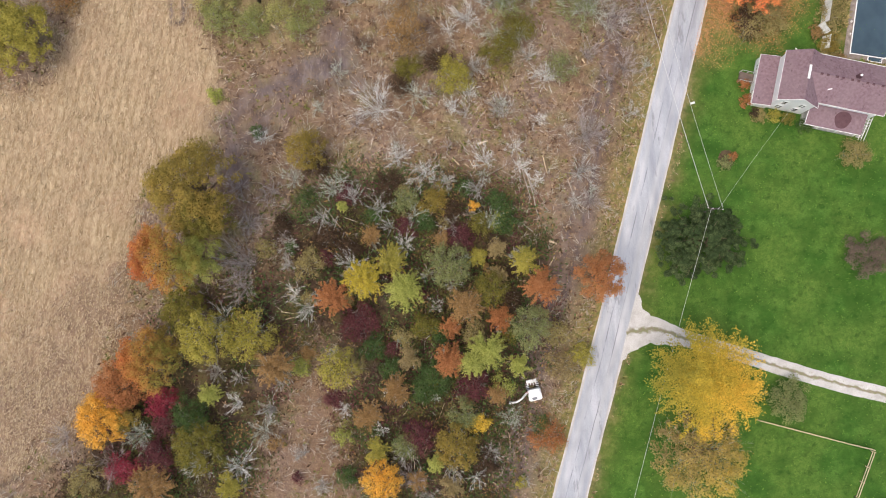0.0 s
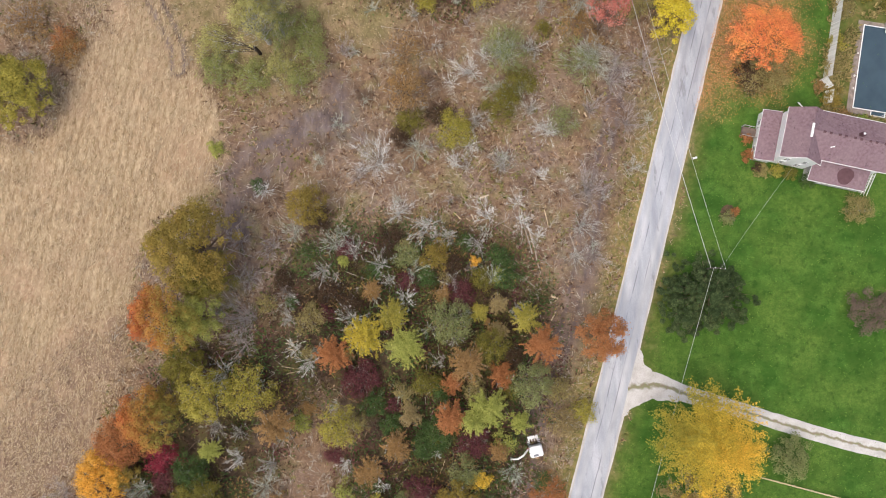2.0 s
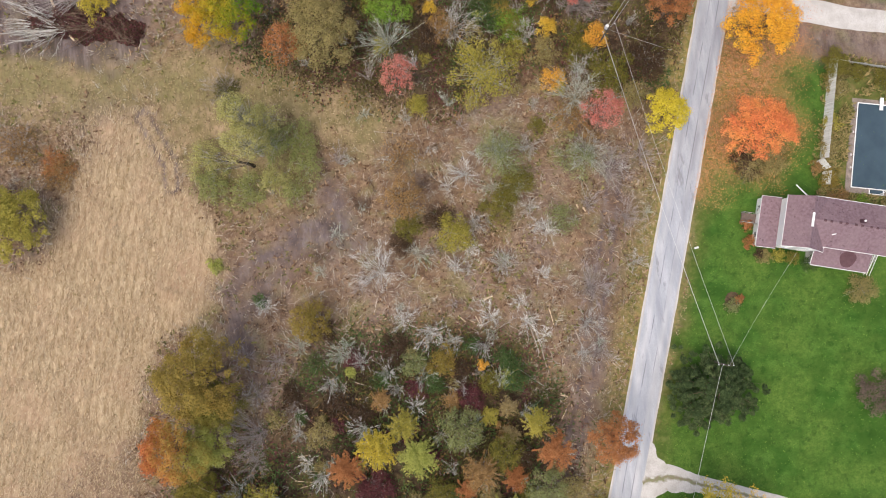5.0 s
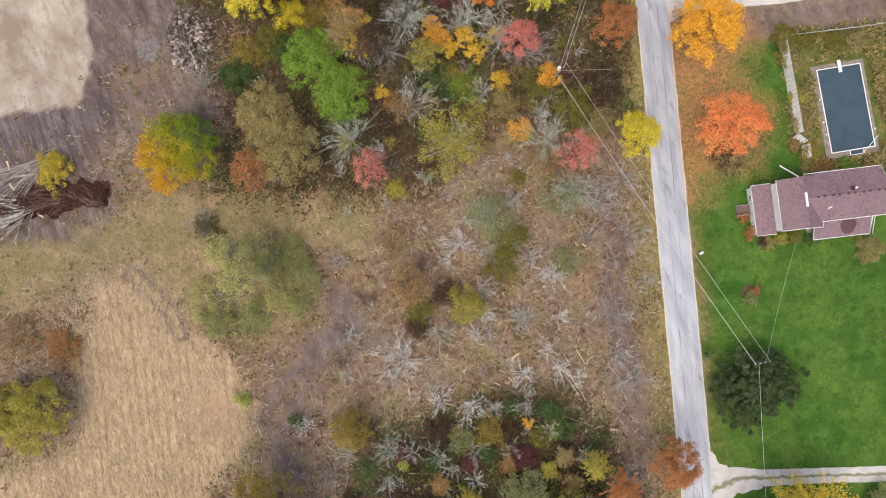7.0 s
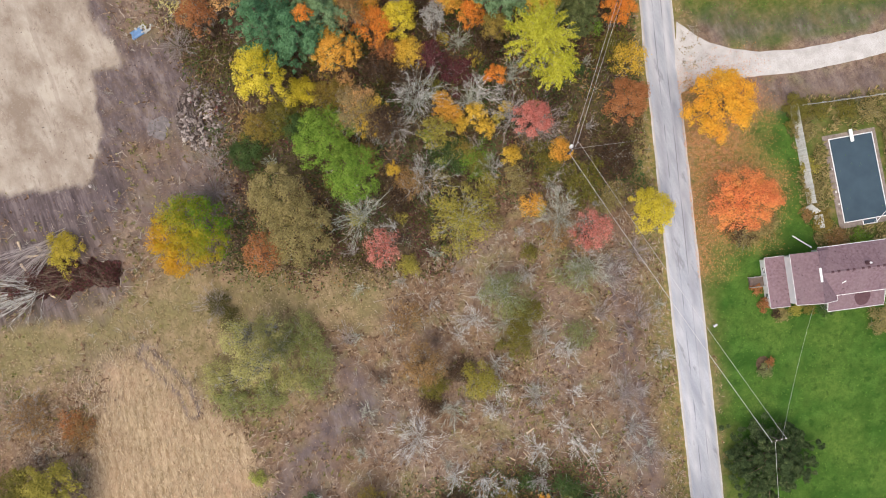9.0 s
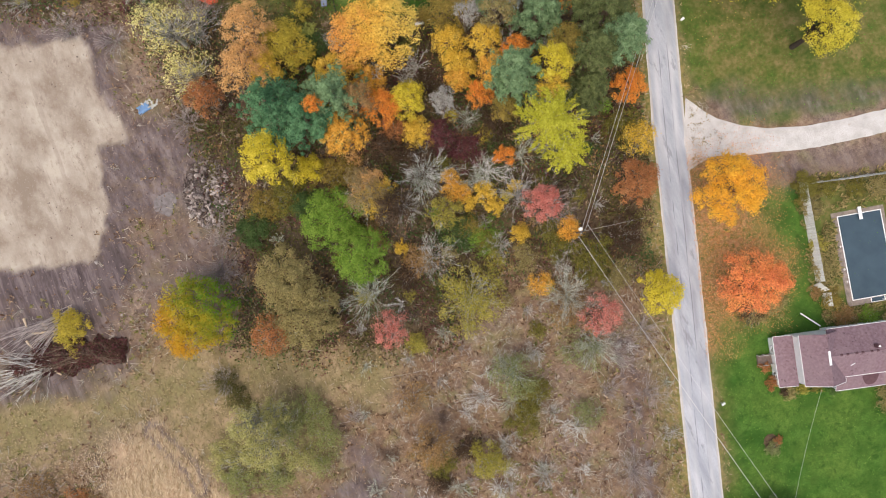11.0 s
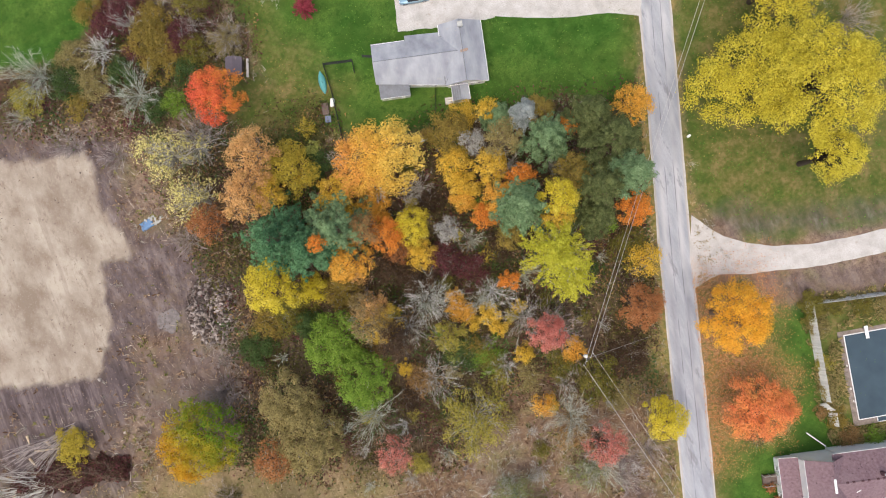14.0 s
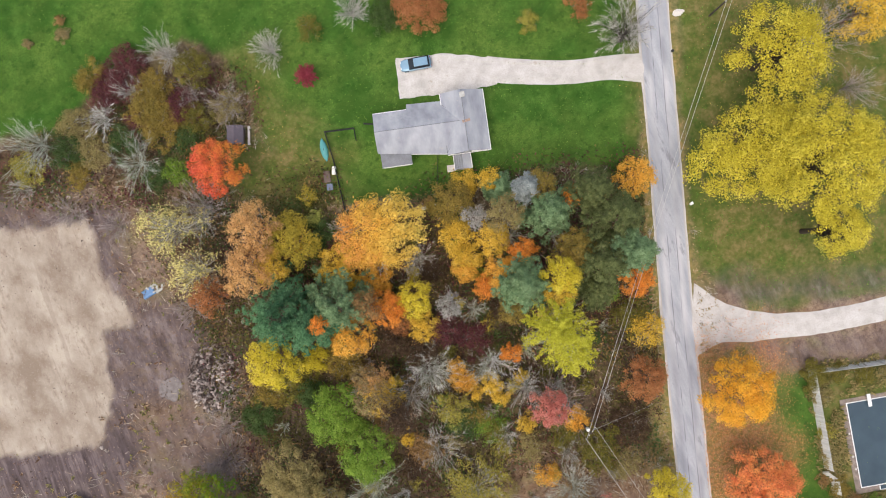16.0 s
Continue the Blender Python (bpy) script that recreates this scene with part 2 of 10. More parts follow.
LEAVES = {
    # name: (words, three colours, split)
    "olive": ("olive-green", [(0.14, 0.125, 0.03), (0.21, 0.19, 0.04), (0.30, 0.25, 0.05)], None),
    "olive_gold": ("olive and gold", [(0.21, 0.17, 0.04), (0.31, 0.235, 0.055), (0.43, 0.29, 0.07)], None),
    "olive_tan": ("faded olive-brown", [(0.24, 0.20, 0.08), (0.345, 0.285, 0.115), (0.44, 0.36, 0.16)], None),
    "gold": ("golden yellow", [(0.58, 0.38, 0.04), (0.76, 0.52, 0.07), (0.84, 0.64, 0.15)], None),
    "gold_orange": ("golden orange", [(0.66, 0.3, 0.05), (0.8, 0.45, 0.07), (0.86, 0.58, 0.14)], None),
    "yellow": ("bright yellow", [(0.52, 0.43, 0.03), (0.7, 0.58, 0.05), (0.8, 0.69, 0.14)], None),
    "yellow_olive": ("yellow and olive", [(0.25, 0.23, 0.05), (0.4, 0.35, 0.07), (0.54, 0.47, 0.11)], None),
    "maple_gold": ("olive-yellow and golden", [(0.36, 0.31, 0.05), (0.6, 0.45, 0.06), (0.84, 0.54, 0.08)], (0.04, -0.015)),
    "maple_green": ("green and gold", [(0.62, 0.33, 0.02), (0.46, 0.38, 0.03), (0.14, 0.25, 0.02)], (0.055, 0.022)),
    "moss": ("dark olive", [(0.06, 0.062, 0.02), (0.125, 0.115, 0.034), (0.21, 0.18, 0.055)], None),
    "gold_tree": ("golden yellow", [(0.80, 0.35, 0.05), (0.85, 0.47, 0.05), (0.86, 0.57, 0.06)], None),
    "peach": ("faded peach-orange", [(0.54, 0.29, 0.12), (0.69, 0.41, 0.16), (0.78, 0.53, 0.23)], None),
    "gold_olive": ("olive-gold", [(0.34, 0.29, 0.05), (0.52, 0.42, 0.06), (0.68, 0.52, 0.08)], None),
    "straw_yellow": ("pale straw-yellow", [(0.60, 0.53, 0.15), (0.72, 0.65, 0.25), (0.80, 0.74, 0.35)], None),
    "lime": ("lime green", [(0.28, 0.3, 0.07), (0.39, 0.41, 0.1), (0.49, 0.49, 0.15)], None),
    "locust": ("yellow-green", [(0.38, 0.38, 0.03), (0.53, 0.52, 0.05), (0.66, 0.63, 0.11)], None),
    "green": ("leafy green", [(0.12, 0.22, 0.03), (0.21, 0.33, 0.045), (0.32, 0.45, 0.08)], None),
    "dark_green": ("dark green", [(0.045, 0.085, 0.024), (0.085, 0.135, 0.04), (0.15, 0.20, 0.065)], None),
    "pale_green": ("pale grey-green", [(0.19, 0.21, 0.09), (0.26, 0.28, 0.11), (0.32, 0.33, 0.14)], None),
    "willow": ("pale yellow-green", [(0.33, 0.315, 0.11), (0.43, 0.405, 0.15), (0.53, 0.49, 0.20)], None),
    "willow_green": ("olive-green wispy", [(0.22, 0.245, 0.08), (0.31, 0.325, 0.115), (0.40, 0.395, 0.155)], None),
    "tan_gold": ("faded tan and yellow", [(0.30, 0.23, 0.10), (0.42, 0.32, 0.11), (0.62, 0.44, 0.10)], (0.03, -0.03)),
    "big_maple": ("golden yellow and orange", [(0.80, 0.40, 0.10), (0.84, 0.56, 0.10), (0.86, 0.66, 0.16)], (0.05, -0.01)),
    "pale_yellow": ("airy pale yellow", [(0.45, 0.38, 0.04), (0.64, 0.55, 0.055), (0.78, 0.69, 0.12)], None),
    "orange": ("bright orange", [(0.64, 0.21, 0.04), (0.78, 0.3, 0.05), (0.84, 0.42, 0.09)], None),
    "fire": ("fiery orange-red", [(0.74, 0.20, 0.09), (0.84, 0.32, 0.12), (0.88, 0.47, 0.14)], None),
    "red": ("bright red and orange", [(0.74, 0.13, 0.08), (0.8, 0.2, 0.08), (0.82, 0.36, 0.07)], (0.06, 0.0)),
    "pink": ("coral red", [(0.5, 0.14, 0.11), (0.64, 0.23, 0.18), (0.66, 0.36, 0.28)], None),
    "rust": ("rust-orange", [(0.31, 0.125, 0.05), (0.44, 0.19, 0.075), (0.52, 0.27, 0.115)], None),
    "rust_tan": ("tan and rust", [(0.25, 0.15, 0.062), (0.36, 0.22, 0.088), (0.46, 0.305, 0.135)], None),
    "red_olive": ("red-orange and olive", [(0.52, 0.16, 0.06), (0.5, 0.26, 0.07), (0.33, 0.31, 0.07)], (0.06, 0.0)),
    "tan": ("dry tan", [(0.25, 0.19, 0.09), (0.34, 0.26, 0.12), (0.43, 0.33, 0.16)], None),
    "brown": ("dark brown", [(0.055, 0.036, 0.024), (0.095, 0.06, 0.036), (0.16, 0.105, 0.06)], None),
    "umber": ("dull mauve-brown", [(0.13, 0.095, 0.075), (0.20, 0.15, 0.115), (0.29, 0.22, 0.165)], None),
    "maroon": ("deep maroon", [(0.1, 0.035, 0.04), (0.155, 0.055, 0.058), (0.22, 0.085, 0.08)], None),
    "crimson": ("dark crimson", [(0.20, 0.03, 0.045), (0.32, 0.05, 0.075), (0.42, 0.11, 0.12)], None),
    "grey_leaf": ("silvery grey", [(0.30, 0.29, 0.26), (0.40, 0.38, 0.34), (0.48, 0.46, 0.41)], None),
    "pine": ("blue-green", [(0.06, 0.155, 0.07), (0.115, 0.25, 0.115), (0.205, 0.37, 0.19)], None),
    "pine_grey": ("grey-green", [(0.135, 0.22, 0.105), (0.21, 0.32, 0.155), (0.31, 0.43, 0.225)], None),
    "pine_dark": ("dark olive-green", [(0.09, 0.115, 0.045), (0.15, 0.18, 0.065), (0.23, 0.255, 0.1)], None),
    "spruce_blue": ("pale blue-grey", [(0.30, 0.34, 0.33), (0.38, 0.42, 0.41), (0.47, 0.50, 0.48)], None),
    "yew": ("deep green", [(0.03, 0.052, 0.02), (0.07, 0.105, 0.038), (0.15, 0.19, 0.078)], None),
}
LEAF = {k: leaf_material("leaves_" + k, c, s) for k, (_, c, s) in LEAVES.items()}
BARK = {
    "grey": bark_material("grey_bark", (0.53, 0.51, 0.46)),
    "pale": bark_material("pale_bark", (0.72, 0.71, 0.66)),
    "mauve": bark_material("mauve_grey_bark", (0.41, 0.355, 0.33)),
    "green": bark_material("lichen_green_bark", (0.52, 0.54, 0.45)),
    "brown": bark_material("brown_bark", (0.20, 0.14, 0.10)),
    "plum": bark_material("dark_mauve_bark", (0.235, 0.20, 0.195)),
    "dark": bark_material("dark_bark", (0.07, 0.055, 0.045)),
}


# ---- plants ----
def limbs(rs, tips, base_z, trunk_top, trunk_r):
    """A trunk and bowed limbs from it to every tip."""
    n = len(tips)
    k = np.linspace(0, 1, 4)
    starts = np.stack([np.zeros(n), np.zeros(n), rs.uniform(0.45, 1.0, n) * trunk_top], 1)
    p = starts[:, None] * (1 - k)[None, :, None] + tips[:, None] * k[None, :, None]
    p[:, :, 2] += np.sin(k * math.pi)[None] * rs.uniform(-0.2, 0.5, (n, 1))
    p[:, 1:3, :2] += rs.normal(0, 0.16, (n, 2, 2))
    r = trunk_r * rs.uniform(0.26, 0.5, (n, 1)) * (1 - 0.82 * k)[None]
    trunk = np.array([[[0, 0, base_z], [0.03, 0, trunk_top * 0.4], [0.0, 0.05, trunk_top * 0.75], [0, 0, trunk_top]]])
    return join([tubes(trunk, trunk_r * np.array([[1.25, 1.0, 0.85, 0.6]]), 8), tubes(p, r, 3)])


def leaf_quads(rs, at, out, size, long=1.7, droop=0.0, loose=0.55, upward=0.15):
    """Pointed leaf sprays at many places, facing about along out."""
    n = len(at)
    normal = out + rs.normal(0, loose, (n, 3))
    normal[:, 2] = np.abs(normal[:, 2]) + upward
    normal /= np.linalg.norm(normal, axis=1, keepdims=True)
    way = out * [1, 1, 0.3] + rs.normal(0, 0.45, (n, 3)) + [0, 0, -droop]
    way -= normal * np.sum(way * normal, 1, keepdims=True)
    way /= np.linalg.norm(way, axis=1, keepdims=True) + 1e-9
    side = np.cross(normal, way)
    s = size * rs.uniform(0.6, 1.35, (n, 1))
    v = np.stack([at - way * s * long * 0.5 + side * s * 0.5, at + way * s * long * 0.5 + normal * s * 0.1, at - way * s * long * 0.3 - side * s * 0.5], 1)
    return v.reshape(-1, 3), np.arange(n * 3).reshape(-1, 3)


def clumped_crown(rs, r, h, low, tree, sparse, squash, ragged, clump):
    """Leafy clumps heaped over a dome: their middles and sizes."""
    size = float(np.clip(0.13 * r + 0.3, 0.46, 1.35)) if tree else float(np.clip(0.26 * r + 0.1, 0.22, 0.7))
    size *= 1 - 0.25 * clump
    count = int(np.clip(3.1 * (r / size) ** 2 * (1 - 0.35 * sparse), 12, 230))
    i = np.arange(count)
    a = i * 2.39996 + rs.uniform(0, TAU) + rs.normal(0, 0.35, count)
    ph = rs.uniform(0, TAU, 4)
    rim = 0.97 + ragged * (0.10 * np.sin(2 * a + ph[0]) + 0.09 * np.sin(3 * a + ph[1]) + 0.07 * np.sin(5 * a + ph[2]) + 0.05 * np.sin(8 * a + ph[3]))
    q = np.sqrt((i + 0.4) / count)
    d = q * r * rim * rs.uniform(1 - 0.14 * ragged, 1 + 0.08 * ragged, count)
    dome = np.sqrt(np.clip(1 - (q * 0.96) ** 2, 0.03, 1))
    z = low + (h - low) * (0.1 + 0.86 * dome) * rs.uniform(0.7, 1.05, count)
    mid = np.stack([np.cos(a) * d, np.sin(a) * d * squash, z], 1)
    return mid, size * rs.uniform(0.6, 1.35, count) * (1.1 - 0.3 * q)


def spoked_crown(rs, r, h, low, n):
    """Feathery boughs that spring from the stem and arch outwards: paths (n, 6, 3)."""
    a = rs.uniform(0, TAU, n)
    reach = r * np.sqrt(rs.uniform(0.03, 1.0, n)) * rs.uniform(0.92, 1.08, n)
    k = np.linspace(0.06, 1, 6)
    top = low + (h - low) * np.sqrt(np.clip(1.03 - (reach / r / 1.12) ** 2, 0.05, 1)) * rs.uniform(0.85, 1.05, n)
    start = low + (h - low) * rs.uniform(0.0, 0.45, n)
    rise = start[:, None] + (top - start)[:, None] * np.sin(k * 1.9)[None] / math.sin(1.57)
    bend = rs.normal(0, 0.22, (n, 1)) * k[None] ** 2
    ang = a[:, None] + bend
    return np.stack([np.cos(ang) * reach[:, None] * k[None], np.sin(ang) * reach[:, None] * k[None], rise], 2)


def leafy(x, y, h, r, leaves, where="", sparse=0.0, flat=0.6, squash=1.0, bark="brown", droop=0.0, leaf=0.0, ragged=0.0, clump=0.0, arms=0):
    """A leafy tree or shrub: trunk with limbs, and a crown of leafy clumps, or of feathery boughs where arms says how many."""
    rs = np.random.RandomState(int(abs(x * 131 + y * 717 + r * 91)) % 99991)
    tree = h >= 5.0
    r *= 1.05
    words = LEAVES[leaves][0]
    look_words = "thin-leaved " if sparse > 0.45 else ""
    kind = "tree" if tree else "shrub"
    ob = thing("autumn_tree" if tree else "autumn_shrub", pose(x, y, 0, 0, 0, 0), f"{look_words}{words} {kind} {where}".strip(), kind)
    low = max(h * 0.3, h - 2.3 * r) if tree else h * 0.05
    if arms:
        n = int(arms * (4.0 + 1.1 * r))
        p = spoked_crown(rs, r, h, low, n)
        s = leaf or (0.105 if r < 3.3 else 0.13)
        each = int((1 - 0.55 * sparse) * 2.6 * math.pi * r * r / (s * s * 1.15) / n) + 6
        idx = np.repeat(np.arange(n), each)
        u = rs.uniform(0.12, 1, len(idx)) ** 0.8 * 5
        j = np.minimum(u.astype(int), 4)
        way = p[idx, j + 1] - p[idx, j]
        at = p[idx, j] + way * (u - j)[:, None]
        way /= np.linalg.norm(way, axis=1, keepdims=True) + 1e-9
        wide = (0.028 * r + 0.085 + 0.06 * max(r - 5.5, 0.0)) * (1.25 - 0.13 * u) * rs.uniform(0.6, 1.4, n)[idx]
        side = rs.normal(0, 1.0, (len(idx), 3)) * [1, 1, 0.45]
        at = at + side * wide[:, None]
        at[:, 2] = np.clip(at[:, 2], 0.1, None)
        out = way * 0.5 + side * 0.25 + [0, 0, 0.75]
        geo = leaf_quads(rs, at, out, s, 2.4, droop, 0.36, 0.15)
        tips = p[:: max(1, n // 26), 4]
    else:
        mid, size = clumped_crown(rs, r, h, low, tree, sparse, squash, ragged or (0.42 if tree else 1.0), clump or (0.3 if tree else 0.0))
        s = leaf or float(np.clip(0.095 + r * 0.012, 0.12, 0.165))
        cover = (1 - sparse) * (2.7 + 0.05 * r) + 0.1
        share = size ** 2 / np.sum(size ** 2)
        each = (cover * math.pi * r * r * squash / (s * s * 0.95) * share).astype(int) + 4
        idx = np.repeat(np.arange(len(mid)), each)
        o = rs.normal(0, 1, (len(idx), 3))
        o[:, 2] = np.abs(o[:, 2]) * 0.9 + 0.05
        o /= np.linalg.norm(o, axis=1, keepdims=True)
        pick = rs.rand(len(idx))
        far_out = 0.1 + 0.35 * sparse
        reach = np.where(pick < far_out, rs.uniform(0.95, 1.75, len(idx)), np.where(pick < 0.78, rs.uniform(0.78, 1.08, len(idx)), rs.uniform(0.2, 0.8, len(idx))))
        at = mid[idx] + o * (size[idx] * reach)[:, None] * [1, 1, flat + 0.2]
        at[:, 2] -= droop * 0.6 * rs.rand(len(idx))
        at[:, 2] = np.clip(at[:, 2], 0.1, None)
        geo = leaf_quads(rs, at, o + mid[idx] * [0.25 / r, 0.25 / r, 0], s, 2.0, droop, 0.32, 0.12)
        tips = mid[:: max(1, len(mid) // (36 if tree else 10))]
    part("crown" if tree else "foliage", mesh_of("crown", *geo), LEAF[leaves], ob)
    v, f = limbs(rs, tips * [0.85, 0.85, 0.93], -0.15, max(h * (0.5 if tree else 0.2), 0.25), 0.02 * h + 0.04 if tree else 0.05)
    part("trunk" if tree else "stem_frame", mesh_of("trunk", v, f, True), BARK[bark], ob)
    if sparse > 0.2:
        m = int(np.clip(14 * r * r, 20, 320))
        pick = rs.randint(0, len(tips), m)
        end = tips[pick] + rs.normal(0, 0.2 * r, (m, 3))
        end[:, 2] = np.clip(end[:, 2], 0.1, None)
        src = tips[pick] * rs.uniform(0.3, 0.9, (m, 1))
        tw = part("twig_mass", mesh_of("twigs", *ribbons(src, end, rs.uniform(0.012, 0.028, m))), BARK["grey" if bark == "brown" else bark], ob)
        tagged(tw, kind="stuff")
    return ob


def bare(x, y, h, r, bark="grey", where="", stems=0, lean=(0.0, 0.0), thick=1.0, upright=0.0):
    """A leafless shrub or tree: an uneven fan of thin straight stems, each with many fine side twigs."""
    rs = np.random.RandomState(int(abs(x * 173 + y * 311 + r * 57)) % 99991)
    tree = h >= 6.0
    words = {"grey": "grey", "pale": "pale grey", "mauve": "mauve-grey", "green": "grey-green", "brown": "brown", "dark": "dark-limbed", "plum": "dark mauve"}[bark]
    kind = "tree" if tree else "shrub"
    ob = thing("bare_tree" if tree else "bare_shrub", pose(x, y, 0), f"leafless {words} {kind} {where}".strip(), kind)
    n = stems or int(np.clip(9 + r * 7.5, 12, 44))
    a = np.arange(n) * 2.39996 + rs.normal(0, 0.4, n) + rs.uniform(0, TAU)
    ph = rs.uniform(0, TAU, 3)
    rim = 1 + 0.22 * np.sin(a + ph[0]) + 0.15 * np.sin(2 * a + ph[1])
    reach = r * np.sqrt(rs.uniform(0.02, 0.85, n)) * np.clip(rim, 0.5, 1.25)
    off = rs.normal(0, 0.16 * r, 2) + lean
    tip = np.stack([np.cos(a) * reach + off[0], np.sin(a) * reach + off[1], h * (0.35 + 0.65 * np.sqrt(np.clip(1 - (reach / r) ** 2 * 0.8, 0.02, 1))) * rs.uniform(0.75, 1.08, n)], 1)
    fork = h * (0.35 if tree else 0.04)
    k = np.linspace(0, 1, 5)
    spread = 0.06 if tree else 0.05 + 0.05 * r
    start = np.stack([rs.normal(0, spread, n), rs.normal(0, spread, n), rs.uniform(0.15, 1.0, n) * fork - (0 if tree else 0.1)], 1)
    p = start[:, None] + (tip - start)[:, None] * np.stack([k, k, k ** (0.75 - 0.2 * upright)], 1)[None]
    p[:, 1:] += np.cumsum(rs.normal(0, 0.028 * r + 0.01, (n, 4, 3)), 1)
    p[:, 1:, 2] = np.clip(p[:, 1:, 2], 0.05, None)
    rad = thick * (0.011 + 0.0034 * min(h, 4.0) + 0.001 * max(h - 4.0, 0.0)) * rs.uniform(0.55, 1.45, (n, 1)) * 0.8 * (1 - 0.78 * k)[None]
    pieces = [tubes(p, rad, 3)]
    if tree:
        trunk = np.array([[[0, 0, -0.1], [0.04, 0, h * 0.15], [0, 0.04, h * 0.28], [0, 0, h * 0.38]]])
        pieces.append(tubes(trunk, thick * 0.014 * h * np.array([[1.3, 1, 0.9, 0.6]]), 8))

    def offshoots(p, each, lo, wide, short, long):
        """Places and ends of side branches on the paths p."""
        m, last = len(p), p.shape[1] - 1
        idx = np.repeat(np.arange(m), each)
        u = rs.uniform(lo, 0.98, len(idx)) * last
        i = np.minimum(u.astype(int), last - 1)
        root = p[idx, i] + (p[idx, i + 1] - p[idx, i]) * (u - i)[:, None]
        way = p[idx, i + 1] - p[idx, i]
        way /= np.linalg.norm(way, axis=1, keepdims=True) + 1e-9
        away = root * [1, 1, 0] / r
        way = way + rs.normal(0, wide, way.shape) + away * 0.35 + [0, 0, 0.1]
        way /= np.linalg.norm(way, axis=1, keepdims=True)
        end = root + way * r * rs.uniform(short, long, (len(idx), 1)) * (1.2 - 0.6 * u[:, None] / last)
        end[:, 2] = np.clip(end[:, 2], 0.06, None)
        root[:, 2] = np.clip(root[:, 2], 0.04, None)
        return root, end

    root, end = offshoots(p, 4, 0.15, 0.42, 0.22, 0.55)
    kk = np.linspace(0, 1, 3)[None, :, None]
    p2 = root[:, None] * (1 - kk) + end[:, None] * kk
    p2[:, 1:] += np.cumsum(rs.normal(0, 0.014 * r, (len(root), 2, 3)), 1)
    p2[:, :, 2] = np.clip(p2[:, :, 2], 0.04, None)
    pieces.append(tubes(p2, thick * (0.005 + 0.001 * min(h, 4.0)) * rs.uniform(0.7, 1.3, (len(root), 1)) * np.array([[1, 0.7, 0.3]]), 3))
    part("stem_frame", mesh_of("stems", *join(pieces), True), BARK[bark], ob)
    t0, t1 = offshoots(p2, 8, 0.05, 0.42, 0.12, 0.32)
    t2, t3 = offshoots(p, 9, 0.3, 0.42, 0.15, 0.4)
    t0, t1 = np.concatenate([t0, t2]), np.concatenate([t1, t3])
    tagged(part("twig_mass", mesh_of("twigs", *ribbons(t0, t1, thick * rs.uniform(0.005, 0.013, len(t0)))), BARK["grey" if bark == "dark" else bark], ob), kind="stuff")
    return ob


def pine(x, y, h, r, leaves="pine", where="", dense=1.0):
    """A conifer: whorls of boughs carrying needle sprays, shorter towards the top."""
    rs = np.random.RandomState(int(abs(x * 97 + y * 53 + r * 71)) % 99991)
    ob = thing("pine_tree", pose(x, y, 0), f"{LEAVES[leaves][0]} evergreen conifer {where}".strip(), "tree")
    foot = max(0.15 * h, h - 3.0 * r)
    whorls = int(7 + min(h - foot, 10) * 0.6)
    ps, at, out = [], [], []
    r *= 1.1
    for w in range(whorls):
        k = w / (whorls - 1)
        z = foot + (h * 0.97 - foot) * k
        reach = r * (1 - k) ** 0.6 + 0.25
        for b in range(int(5 + 5 * (1 - k))):
            a = rs.uniform(0, TAU)
            rr = reach * rs.uniform(0.62, 1.1)
            q = np.linspace(0, 1, 4)
            line = np.stack([np.cos(a) * rr * q, np.sin(a) * rr * q, z + rr * (0.28 * q - 0.18 * q * q)], 1)
            line[1:] += rs.normal(0, 0.024 * r, (3, 3))
            ps.append(line)
            for c in range(int(3 + rr * 1.2)):
                u = rs.uniform(0.35, 1.0)
                centre = line[0] + (line[-1] - line[0]) * u + rs.normal(0, [0.08 * r * u, 0.08 * r * u, 0.1], 3)
                n = int(26 * dense)
                o = rs.normal(0, 1, (n, 3))
                o[:, 2] = np.abs(o[:, 2]) * 0.8
                o /= np.linalg.norm(o, axis=1, keepdims=True)
                q2 = rs.uniform(0.28, 0.6)
                at.append(centre + o * q2 * rs.uniform(0.5, 1.05, (n, 1)))
                out.append(o + np.array([np.cos(a), np.sin(a), 0.2]) * 0.3)
    ps = np.array(ps)
    k4 = np.linspace(0, 1, 4)
    trunk = np.array([[[0, 0, -0.1], [0, 0, h * 0.35], [0, 0, h * 0.7], [0, 0, h * 0.97]]])
    v, f = join([tubes(trunk, 0.016 * h * np.array([[1.1, 0.8, 0.5, 0.12]]), 8), tubes(ps, 0.05 * (1 - 0.8 * k4)[None] * np.ones((len(ps), 1)), 3)])
    part("trunk", mesh_of("trunk", v, f, True), BARK["brown"], ob)
    part("needles", mesh_of("needles", *leaf_quads(rs, np.concatenate(at), np.concatenate(out), 0.17, 2.3, 0.0, 0.3)), LEAF[leaves], ob)
    return ob


